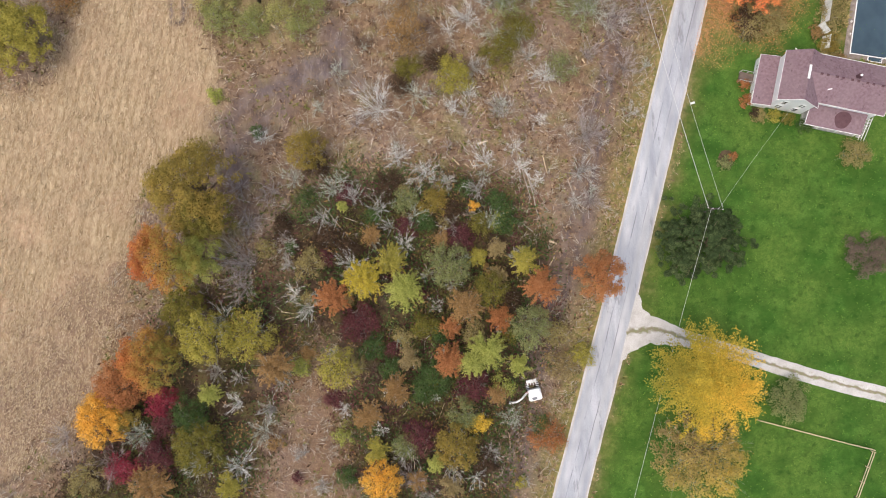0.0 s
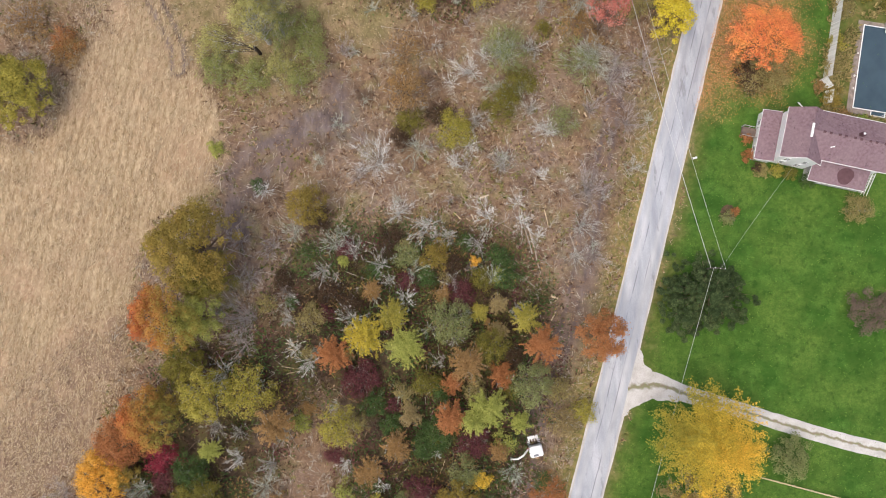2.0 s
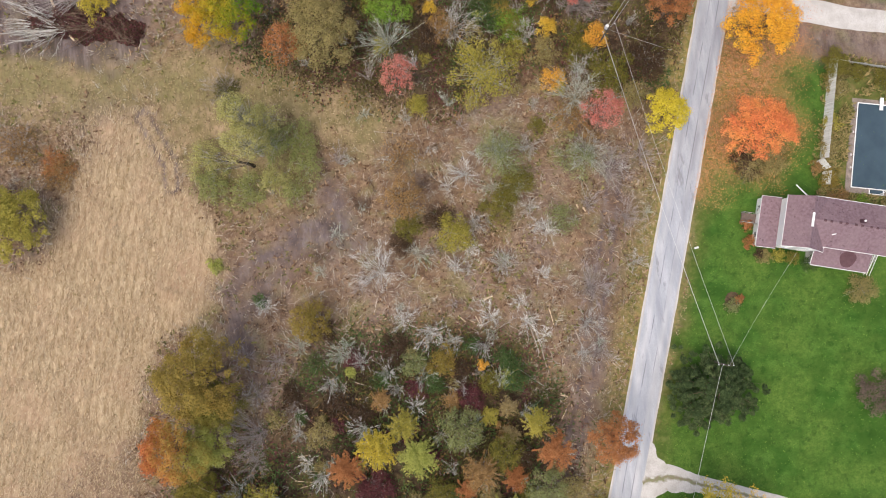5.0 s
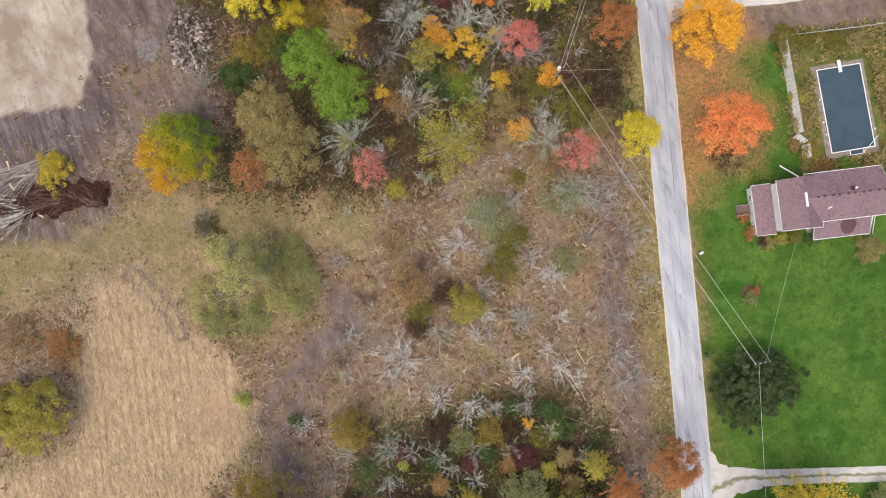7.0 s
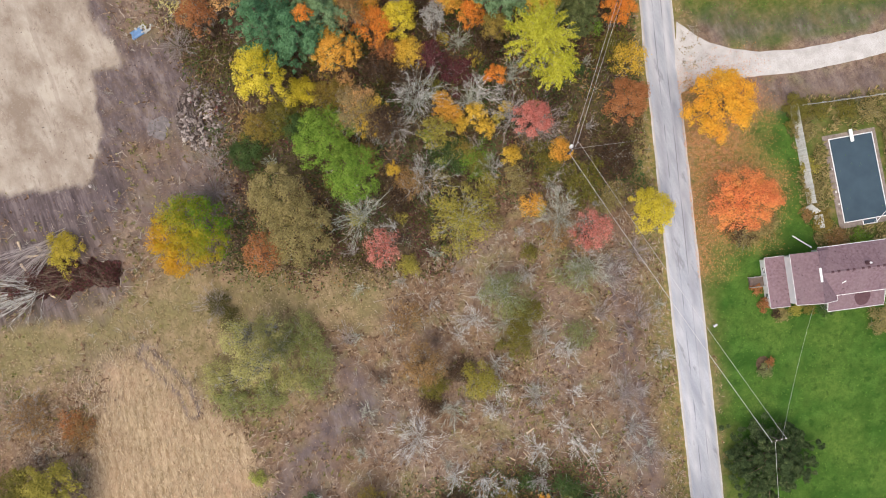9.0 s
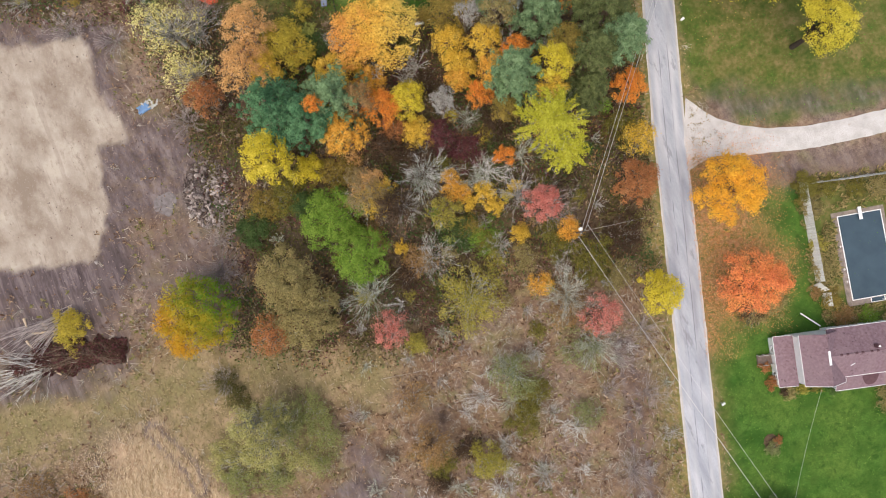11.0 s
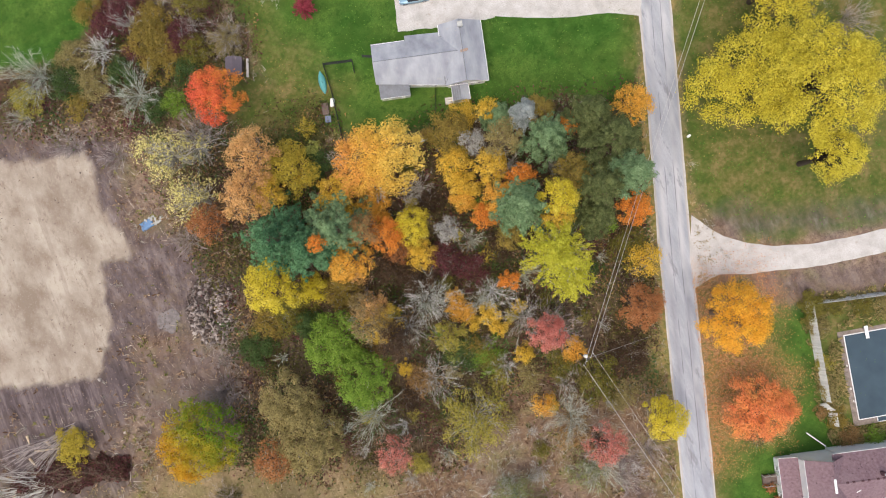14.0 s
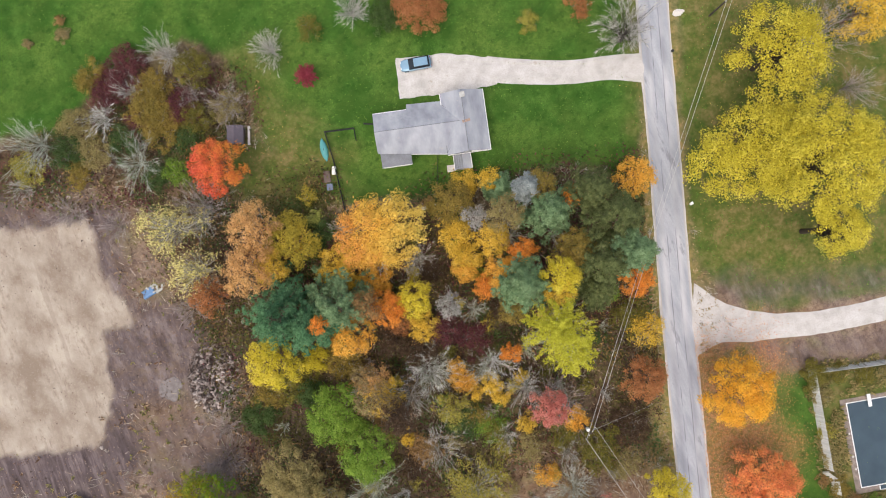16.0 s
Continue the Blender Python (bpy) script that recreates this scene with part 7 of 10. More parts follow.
def flat_quads(rs, x, y, length, width, ang, lift=0.03, tilt=0.35):
    n = len(x)
    l, w = length * rs.uniform(0.5, 1.4, n) / 2, width * rs.uniform(0.6, 1.4, n) / 2
    z = rs.uniform(0.0, lift, n) + 0.02
    t1, t2 = rs.normal(0, tilt, n), rs.normal(0, tilt, n)
    ca, sa = np.cos(ang), np.sin(ang)
    c = np.stack([x, y, z], 1)
    a = np.stack([ca * l, sa * l, l * t1], 1)
    b = np.stack([-sa * w, ca * w, w * t2], 1)
    lo = np.abs(a[:, 2:3]) + np.abs(b[:, 2:3])
    c[:, 2:3] += lo
    v = np.stack([c - a + b, c + a, c - a * 0.7 - b], 1)
    return v.reshape(-1, 3), np.arange(n * 3).reshape(-1, 3)


def scatter(rs, n, x0, y0, x1, y1, keep):
    """Places in a rectangle, kept with the likelihood that keep(x, y) gives."""
    x, y = rs.uniform(x0, x1, n), rs.uniform(y0, y1, n)
    ok = rs.rand(n) < keep(x, y)
    return x[ok], y[ok]


def stuff(name, geo, material, label, category):
    me = mesh_of(name, *geo)
    me.materials.append(material)
    return tagged(new(name, me), label, category, "", "stuff")


def off_road(x, y):
    return along(ROAD, x, y) > 2.9


rs = np.random.RandomState(5)
row_way = math.atan2(FY, FX)
# straw on the stubble field
x, y = scatter(rs, 160000, -80, -32, -25, 62, lambda x, y: step(inside(FIELD, x, y) + 1, 2) * np.clip(0.25 + value_noise((x * FX + y * FY) * 0.4, x * FY - y * FX, 0.7, 71) * value_noise(x, y, 1.2, 70) * 1.6, 0, 1))
stuff("straw", flat_quads(rs, x, y, 0.6, 0.075, row_way + rs.normal(0, 0.55, len(x)), 0.06), loose_material("straw", (0.26, 0.18, 0.105), (0.42, 0.31, 0.18), (0.52, 0.405, 0.255), (0.62, 0.50, 0.34), (0.34, 0.23, 0.135)), "pale dry straw lying along the stubble rows", "straw")


def scrub_share(x, y):
    m = ground_masks(x, y)
    return np.clip(1 - np.maximum.reduce([m["field"], m["lawn"], m["sand"], m["dry"] * 0.92, m["mud"] * 0.95, m["dark"] * 0.98, m["shaded_mould"] * 0.9]), 0, 1) * off_road(x, y)


# leaf litter and chips over the scrub
x, y = scatter(rs, 270000, -72, -34, 42, 122, lambda x, y: scrub_share(x, y) * (0.25 + 0.75 * rough_noise(x, y, 2.0, 72)))
stuff("leaf_litter", flat_quads(rs, x, y, 0.18, 0.11, rs.uniform(0, TAU, len(x)), 0.08), loose_material("leaf_litter", (0.11, 0.068, 0.045), (0.16, 0.10, 0.06), (0.24, 0.14, 0.08), (0.34, 0.23, 0.14), (0.46, 0.35, 0.24), (0.22, 0.10, 0.05)), "brown and tan leaf litter on the scrub floor", "leaf litter")
# long pale stalks and cut twigs
x, y = scatter(rs, 52000, -70, -34, 42, 120, lambda x, y: scrub_share(x, y) * (0.1 + 0.9 * value_noise(x, y, 6.0, 73)))
stuff("cut_stalks", flat_quads(rs, x, y, 1.15, 0.075, value_noise(x, y, 7.0, 171) * TAU * 1.3 + rs.normal(0, 0.55, len(x)), 0.18, 0.15), loose_material("cut_stalks", (0.12, 0.08, 0.055), (0.24, 0.175, 0.125), (0.38, 0.31, 0.24), (0.60, 0.53, 0.44), (0.18, 0.11, 0.07)), "pale cut stalks and twigs strewn over the scrub", "brushwood")


def tufts(rs, x, y, size, blades, height):
    """Small upright tufts of grass or weeds."""
    n = len(x)
    idx = np.repeat(np.arange(n), blades)
    a = rs.uniform(0, TAU, len(idx))
    s = (size * rs.uniform(0.5, 1.5, n))[idx] * rs.uniform(0.6, 1.2, len(idx))
    hgt = height * s / size * rs.uniform(0.5, 1.1, len(idx))
    c = np.stack([x[idx] + rs.normal(0, 0.05, len(idx)), y[idx] + rs.normal(0, 0.05, len(idx)), np.zeros(len(idx)) - 0.03], 1)
    d = np.stack([np.cos(a) * s, np.sin(a) * s, hgt], 1)
    w = np.stack([-np.sin(a), np.cos(a), 0 * a], 1) * (s * 0.16 + 0.012)[:, None]
    v = np.stack([c - w * 0.4, c + d * 0.6 - w, c + d, c + d * 0.6 + w], 1)
    return v.reshape(-1, 3), np.arange(len(idx) * 4).reshape(-1, 4)


x, y = scatter(rs, 26000, -72, -34, 42, 122, lambda x, y: scrub_share(x, y) * np.clip(rough_noise(x, y, 7.0, 74) * 2.2 - 0.55, 0, 1))
stuff("dead_weeds", tufts(rs, x, y, 0.42, 6, 0.45), loose_material("dead_weeds", (0.10, 0.055, 0.035), (0.20, 0.12, 0.07), (0.33, 0.22, 0.13), (0.44, 0.33, 0.22)), "brown dead weeds standing in the scrub", "weeds")
x, y = scatter(rs, 26000, -72, -34, 42, 122, lambda x, y: scrub_share(x, y) * np.clip(rough_noise(x, y, 8.0, 84) * 2.6 - 1.0, 0, 1))
stuff("olive_weeds", tufts(rs, x, y, 0.36, 6, 0.35), loose_material("olive_weeds", (0.07, 0.075, 0.02), (0.15, 0.15, 0.04), (0.24, 0.22, 0.07), (0.33, 0.28, 0.11)), "olive weeds and grass tufts in the scrub", "weeds")


def dry_share(x, y):
    m = ground_masks(x, y)
    return np.clip(m["dry"] * 0.9 + m["verge"] * 0.9 + m["field"] * 0.04, 0, 1) * off_road(x, y) * (1 - m["sand"]) * (1 - m["mud"]) * (1 - m["dark"])


x, y = scatter(rs, 170000, -72, -34, 56, 130, lambda x, y: dry_share(x, y) * (0.2 + 0.8 * rough_noise(x, y, 3.0, 75)))
stuff("dry_grass", tufts(rs, x, y, 0.27, 4, 0.16), loose_material("dry_grass", (0.14, 0.12, 0.05), (0.24, 0.19, 0.085), (0.34, 0.26, 0.14), (0.43, 0.34, 0.21)), "tan and olive dry grass tufts", "grass")


def lawn_share(x, y):
    m = ground_masks(x, y)
    return np.clip(m["lawn"] - m["leaves"] * 0.5 - m["mud"], 0, 1) * off_road(x, y)


x, y = scatter(rs, 70000, -30, -34, 92, 150, lambda x, y: lawn_share(x, y) * (0.15 + 0.85 * rough_noise(x, y, 2.2, 76)))
stuff("lawn_grass", tufts(rs, x, y, 0.15, 3, 0.06), loose_material("lawn_grass", (0.035, 0.09, 0.012), (0.06, 0.15, 0.02), (0.11, 0.21, 0.03), (0.17, 0.24, 0.05)), "short green lawn grass", "grass")


def leaf_share(x, y):
    m = ground_masks(x, y)
    return m["leaves"] * (0.3 + 0.7 * rough_noise(x, y, 2.0, 77)) * (along(ROAD, x, y) > 2.0)


x, y = scatter(rs, 170000, 36, 28, 62, 66, leaf_share)
stuff("fallen_leaves", flat_quads(rs, x, y, 0.115, 0.085, rs.uniform(0, TAU, len(x)), 0.05), loose_material("fallen_leaves", (0.42, 0.12, 0.04), (0.62, 0.22, 0.07), (0.70, 0.33, 0.13), (0.66, 0.45, 0.20), (0.34, 0.16, 0.08)), "orange fallen leaves on the grass", "fallen leaves")
x, y = scatter(rs, 9000, -12, 78, 92, 125, lambda x, y: lawn_share(x, y) * ground_masks(x, y)["dry_lawn"] * value_noise(x, y, 6, 78) * 0.8)
stuff("scattered_leaves", flat_quads(rs, x, y, 0.15, 0.1, rs.uniform(0, TAU, len(x)), 0.04), loose_material("scattered_leaves", (0.40, 0.28, 0.08), (0.55, 0.40, 0.12), (0.45, 0.22, 0.10), (0.30, 0.2, 0.1)), "yellow and brown leaves scattered on the lawn", "fallen leaves")


def soil_share(x, y):
    m = ground_masks(x, y)
    return np.clip(m["mud"] - m["sand"] * 0.93, 0, 1) * off_road(x, y) * (1 - m["lawn"])


x, y = scatter(rs, 60000, -75, -34, 42, 125, lambda x, y: soil_share(x, y) * (0.15 + 0.85 * rough_noise(x, y, 2.0, 79)))
stuff("soil_clods", flat_quads(rs, x, y, 0.26, 0.18, rs.uniform(0, TAU, len(x)), 0.06), loose_material("soil_clods", (0.075, 0.055, 0.05), (0.13, 0.095, 0.085), (0.20, 0.15, 0.13), (0.30, 0.24, 0.21), (0.16, 0.095, 0.06)), "crumbly dark soil clods and debris", "soil")


# undergrowth of the thicket and the woodlot
def undergrowth(name, share, leaves, n, seed, label):
    rs = np.random.RandomState(seed)

    def keep(x, y):
        d = np.maximum.reduce([inside(THICKET, x, y), inside(WOODLOT, x, y), inside(WEST_SCRUB, x, y) * 1.0])
        return step(d + 1.5, 3) * np.clip(rough_noise(x, y, 4.5, seed + 3) * 3 - share, 0, 1) * off_road(x, y) * (along(ROAD, x, y) > 3.6)

    x, y = scatter(rs, n, -66, -34, 56, 126, keep)
    at = np.stack([x, y, 0.1 + rs.uniform(0.1, 1.0, len(x)) * 2.4 * value_noise(x, y, 1.6, seed + 9) ** 2], 1)
    out = np.stack([rs.normal(0, 0.6, len(x)), rs.normal(0, 0.6, len(x)), np.full(len(x), 0.7)], 1)
    stuff(name, leaf_quads(rs, at, out, 0.22, 2.0), LEAF[leaves], label, "undergrowth")


undergrowth("brown_undergrowth", 0.95, "brown", 220000, 201, "low brown undergrowth beneath the trees")
undergrowth("olive_undergrowth", 1.15, "moss", 340000, 202, "low olive-green undergrowth beneath the trees")
undergrowth("green_undergrowth", 1.15, "dark_green", 300000, 203, "low dark green undergrowth beneath the trees")
undergrowth("maroon_undergrowth", 1.55, "maroon", 220000, 204, "low maroon undergrowth beneath the trees")
undergrowth("tan_undergrowth", 1.65, "rust_tan", 260000, 205, "low tan undergrowth beneath the trees")


def brushwood(name, n, keep, colours, seed, label, reach=0.9):
    """Thin dead sticks standing and leaning in clumps."""
    rs = np.random.RandomState(seed)
    x, y = scatter(rs, n, -66, -34, 50, 124, keep)
    k = 9
    idx = np.repeat(np.arange(len(x)), k)
    root = np.stack([x[idx], y[idx], np.zeros(len(idx))], 1) + rs.normal(0, [0.18, 0.18, 0.0], (len(idx), 3))
    a = np.repeat(rs.uniform(0, TAU, len(x)), k) + rs.normal(0, 0.7, len(idx))
    l = reach * rs.uniform(0.4, 1.5, len(idx))
    end = root + np.stack([np.cos(a) * l, np.sin(a) * l, rs.uniform(0.2, 1.5, len(idx)) * l], 1)
    stuff(name, ribbons(root, end, rs.uniform(0.012, 0.03, len(idx))), loose_material(name, *colours), label, "brushwood")


brushwood("grey_brushwood", 12000, lambda x, y: scrub_share(x, y) * np.clip(rough_noise(x, y, 6, 91) * 3 - 1.0 + 0.35 * step(inside(THICKET, x, y), 4), 0, 1), ((0.26, 0.22, 0.175), (0.42, 0.38, 0.31), (0.54, 0.50, 0.42), (0.64, 0.60, 0.51)), 301, "thin grey dead brushwood standing in the scrub")
brushwood("brown_brushwood", 7000, lambda x, y: scrub_share(x, y) * np.clip(rough_noise(x, y, 5, 95) * 3 - 1.0, 0, 1), ((0.08, 0.05, 0.035), (0.16, 0.10, 0.07), (0.26, 0.17, 0.11)), 302, "thin brown dead brushwood standing in the scrub")
x, y = scatter(rs, 60000, -80, -36, -24, 60, lambda x, y: ground_masks(x, y)["rough"] * np.clip(rough_noise(x, y, 3.0, 97) * 2.4 - 0.6, 0, 1) * (inside(THICKET, x, y) < 0))
stuff("rust_weeds", tufts(rs, x, y, 0.3, 5, 0.2), loose_material("rust_weeds", (0.20, 0.135, 0.09), (0.29, 0.20, 0.135), (0.38, 0.275, 0.185), (0.46, 0.36, 0.25)), "dry rust-brown weeds at the rough field edge", "weeds")
x, y = scatter(rs, 26000, 54, 28, 86, 56, lambda x, y: step(inside(POOL_YARD, x, y) + 0.6, 1.2) * (inside(POOL, x, y) < -1.2) * np.clip(rough_noise(x, y, 2.4, 131) * 2.6 - 0.75, 0, 1))
stuff("yard_weeds", tufts(rs, x, y, 0.42, 6, 0.5), loose_material("yard_weeds", (0.08, 0.085, 0.025), (0.17, 0.15, 0.05), (0.28, 0.22, 0.09), (0.40, 0.30, 0.14), (0.14, 0.17, 0.04)), "tall olive and tan weeds round the pool", "weeds")
x, y = scatter(rs, 9000, -34, 22, -10, 44, lambda x, y: np.clip(1 - np.hypot(x - -28.7, y - 46.6) / 9.0, 0, 1) * np.clip(rough_noise(x, y, 3.0, 141) * 2.6 - 0.7, 0, 1))
stuff("green_weeds", tufts(rs, x, y, 0.34, 6, 0.3), loose_material("green_weeds", (0.16, 0.16, 0.05), (0.25, 0.24, 0.08), (0.36, 0.32, 0.12)), "yellow-green weeds round the willow", "weeds")


# ---- building materials ----
def shingle_material():
    n = Nodes("maroon_shingles", 0.9, 0.0, 0.2)
    c = n.ramp(n.noise(0.35, 4), (0.3, (0.165, 0.108, 0.122)), (0.5, (0.21, 0.14, 0.156)), (0.7, (0.26, 0.18, 0.195)))
    c = n.mix(n.ramp(n.noise(3.0, 4, stretch=2), (0.45, 0.0), (0.7, 0.5)), c, (0.26, 0.19, 0.20))
    c = n.mix(n.ramp(n.noise(0.5, 4, shift=13), (0.63, 0.0), (0.70, 0.7)), c, (0.09, 0.06, 0.065))
    return n.done(c, n.noise(0.12, 2), 0.015, 0.6)


def metal_roof_material():
    n = Nodes("pale_metal_roof", 0.75, 0.0, 0.25)
    c = n.ramp(n.noise(1.8, 4, stretch=2.5), (0.3, (0.235, 0.25, 0.285)), (0.5, (0.33, 0.347, 0.382)), (0.7, (0.43, 0.447, 0.48)))
    c = n.mix(n.ramp(n.noise(0.7, 4, shift=21), (0.62, 0.0), (0.72, 0.5)), c, (0.40, 0.38, 0.37))
    return n.done(c, n.noise(0.25, 2), 0.008, 0.4)


def siding_material(name, c):
    n = Nodes(name, 0.6, 0.0, 0.3)
    w = n.add("ShaderNodeTexWave", Scale=1.6, Vector=n.where())
    w.bands_direction = "Z"
    base = n.mix(n.ramp(n.noise(1.2, 4), (0.5, 0.0), (0.75, 0.25)), c, tuple(v * 0.8 for v in c))
    return n.done(base, w.outputs["Fac"], 0.02, 0.7)


SHINGLE, METAL_ROOF = shingle_material(), metal_roof_material()
WHITE = siding_material("white_siding", (0.88, 0.88, 0.865))
TRIM = plain("white_trim", (0.82, 0.82, 0.80), 0.55, wear=0.08)
GREY_ROOF = plain("dark_grey_felt", (0.20, 0.21, 0.23), 0.85, wear=0.25, size=0.9)
GREY_WOOD = plain("weathered_grey_boards", (0.42, 0.42, 0.39), 0.85, wear=0.3, size=0.5)
BROWN_WOOD = plain("weathered_brown_boards", (0.16, 0.12, 0.10), 0.85, wear=0.3, size=0.4)
POLE_WOOD = plain("dark_pole_timber", (0.10, 0.085, 0.07), 0.9, wear=0.3, size=0.5)
PALE_WOOD = plain("fresh_cut_wood", (0.66, 0.52, 0.35), 0.8, wear=0.25, size=0.3)
LOG_BARK = plain("log_bark", (0.38, 0.32, 0.26), 0.9, wear=0.35, size=0.4)
BLACK = plain("black_rubber", (0.02, 0.02, 0.022), 0.7, wear=0.3)
STEEL = plain("grey_steel", (0.45, 0.46, 0.47), 0.4, 0.8, wear=0.2)
WIRE = plain("pale_cable", (0.55, 0.55, 0.54), 0.5, wear=0.1)
CONCRETE = plain("pale_concrete", (0.60, 0.57, 0.53), 0.9, wear=0.2, size=0.8)
GLASS = Nodes("dark_window_glass", 0.08, 0.0, 0.6).done((0.02, 0.025, 0.03))
STAIN = plain("dark_roof_stain", (0.105, 0.055, 0.062), 0.9, wear=0.25, size=0.5)


def roof_slab(bm, corners, thick=0.14):
    """A sloping slab: corners of its upper face."""
    solid(bm, [(x, y, z - thick) for x, y, z in corners], corners)


def window(parent, m, w, h):
    """A window set into a wall: frame and pane; m has x along the wall and y outwards."""
    bm = bmesh.new()
    for a in ((-w / 2 - 0.07, -h / 2 - 0.07, w / 2 + 0.07, -h / 2), (-w / 2 - 0.07, h / 2, w / 2 + 0.07, h / 2 + 0.07), (-w / 2 - 0.07, -h / 2, -w / 2, h / 2), (w / 2, -h / 2, w / 2 + 0.07, h / 2), (-w / 2, -0.025, w / 2, 0.025)):
        box(bm, a[0], -0.02, a[1], a[2], 0.06, a[3], m)
    fr = part("window", bm, TRIM, parent, "white framed window")
    bm = bmesh.new()
    box(bm, -w / 2, -0.02, -h / 2, w / 2, 0.02, h / 2, m)
    part("pane", bm, GLASS, fr, "dark glass pane")


def gutter(parent, p, q, material=None):
    bm = bmesh.new()
    cylinder(bm, p, q, 0.05, sides=6)
    part("gutter", bm, material or TRIM, parent, "white gutter")


def red_house():
    """House with maroon shingle roofs: tall cross wing, long east wing, lean-to and porch."""
    ob = thing("house", pose(49.83, 30.51, 0, 0, 0, -13.7), "white-sided house with maroon shingle roofs on the lawn", "house")
    # tall cross wing, ridge along y
    bm = bmesh.new()
    solid(bm, [(-2.6, -3.9, -0.1), (2.6, -3.9, -0.1), (2.6, 2.8, -0.1), (-2.6, 2.8, -0.1)], [(-2.6, -3.9, 4.68), (2.6, -3.9, 4.68), (2.6, 2.8, 4.68), (-2.6, 2.8, 4.68)])
    for y in (-3.9, 2.72):
        solid(bm, [(-2.6, y, 4.67), (2.6, y, 4.67), (2.6, y + 0.08, 4.67), (-2.6, y + 0.08, 4.67)], [(-0.05, y, 6.92), (0.05, y, 6.92), (0.05, y + 0.08, 6.92), (-0.05, y + 0.08, 6.92)])
    part("wall", bm, WHITE, ob, "white clapboard wall")
    bm = bmesh.new()
    roof_slab(bm, [(-2.75, -4.02, 4.72), (0, -4.02, 7.1), (0, 3.15, 7.1), (-2.75, 3.15, 4.72)])
    part("roof", bm, SHINGLE, ob, "maroon shingle roof slope")
    bm = bmesh.new()
    roof_slab(bm, [(0, -4.02, 7.1), (2.95, -4.1, 4.78), (2.95, 3.15, 4.78), (0, 3.15, 7.1)])
    part("roof", bm, SHINGLE, ob, "maroon shingle roof slope")
    bm = bmesh.new()
    box(bm, -0.16, -1.1, 7.03, 0.16, 0.85, 7.2)
    part("ridge_vent", bevelled(bm, 0.03), TRIM, ob, "white ridge vent")
    # east wing, ridge along x
    bm = bmesh.new()
    solid(bm, [(2.61, -3.0, -0.1), (11.7, -3.0, -0.1), (11.7, 3.1, -0.1), (2.61, 3.1, -0.1)], [(2.61, -3.0, 5.0), (11.7, -3.0, 5.0), (11.7, 3.1, 5.0), (2.61, 3.1, 5.0)])
    solid(bm, [(11.62, -3.0, 4.99), (11.7, -3.0, 4.99), (11.7, 3.1, 4.99), (11.62, 3.1, 4.99)], [(11.62, 0.0, 6.75), (11.7, 0.0, 6.75), (11.7, 0.1, 6.75), (11.62, 0.1, 6.75)])
    part("wall", bm, WHITE, ob, "white clapboard wall")
    bm = bmesh.new()
    roof_slab(bm, [(0.15, 0.05, 6.9), (12.05, 0.05, 6.9), (12.05, 3.5, 4.88), (1.1, 3.5, 4.88)])
    part("roof", bm, SHINGLE, ob, "maroon shingle roof slope")
    bm = bmesh.new()
    roof_slab(bm, [(2.3, -3.35, 4.9), (12.05, -3.35, 4.9), (12.05, 0.05, 6.9), (0.15, 0.05, 6.9)])
    part("roof", bm, SHINGLE, ob, "maroon shingle roof slope with a flue")
    # ridge caps, flue and loose pieces
    for i in range(24):
        bm = bmesh.new()
        x = 1.6 + i * 0.42
        solid(bm, [(x, -0.12, 6.80), (x + 0.36, -0.12, 6.80), (x + 0.36, 0.22, 6.80), (x, 0.22, 6.80)], [(x, 0.0, 6.94), (x + 0.36, 0.0, 6.94), (x + 0.36, 0.1, 6.94), (x, 0.1, 6.94)])
        part("ridge_tile", bm, STAIN if i % 5 in (0, 2) else SHINGLE, ob)
    bm = bmesh.new()
    box(bm, 6.55, 0.45, 6.2, 7.05, 0.95, 7.45)
    flue = part("chimney", bevelled(bm, 0.03), STAIN, ob, "small dark chimney")
    bm = bmesh.new()
    cylinder(bm, (6.8, 0.7, 7.4), (6.8, 0.7, 7.62), 0.17, 0.14, 12)
    part("flue_cap", bm, TRIM, flue, "white flue cap")
    bm = bmesh.new()
    box(bm, 0, 0, 0, 0.62, 0.14, 0.05, pose(3.3, -1.72, 5.98, 30, 0, 20))
    part("loose_strip", bm, TRIM, ob, "white loose strip")
    # west lean-to
    bm = bmesh.new()
    solid(bm, [(-5.12, -4.1, -0.1), (-2.61, -4.1, -0.1), (-2.61, 2.7, -0.1), (-5.12, 2.7, -0.1)], [(-5.12, -4.1, 1.72), (-2.61, -4.1, 2.35), (-2.61, 2.7, 2.35), (-5.12, 2.7, 1.72)])
    part("wall", bm, WHITE, ob, "white clapboard wall")
    bm = bmesh.new()
    roof_slab(bm, [(-5.17, -4.3, 1.86), (-2.63, -4.3, 2.5), (-2.63, 2.95, 2.5), (-5.17, 2.95, 1.86)])
    part("lean_to_roof", bm, SHINGLE, ob, "maroon lean-to roof")
    # south porch
    bm = bmesh.new()
    roof_slab(bm, [(2.7, -5.78, 2.15), (10.75, -5.78, 2.15), (10.75, -3.02, 3.1), (2.7, -3.02, 3.1)])
    part("porch_roof", bm, SHINGLE, ob, "maroon porch roof with a dark round stain")
    bm = bmesh.new()
    ring = [(7.6 + 1.15 * math.cos(t) * (1 + 0.08 * math.sin(3 * t)), -4.35 + 1.15 * math.sin(t)) for t in np.linspace(0, TAU, 24, False)]
    zz = lambda y: 2.15 + (y + 5.78) * 0.95 / 2.76
    solid(bm, [(x, y, zz(y) - 0.01) for x, y in ring], [(x, y, zz(y) + 0.006) for x, y in ring])
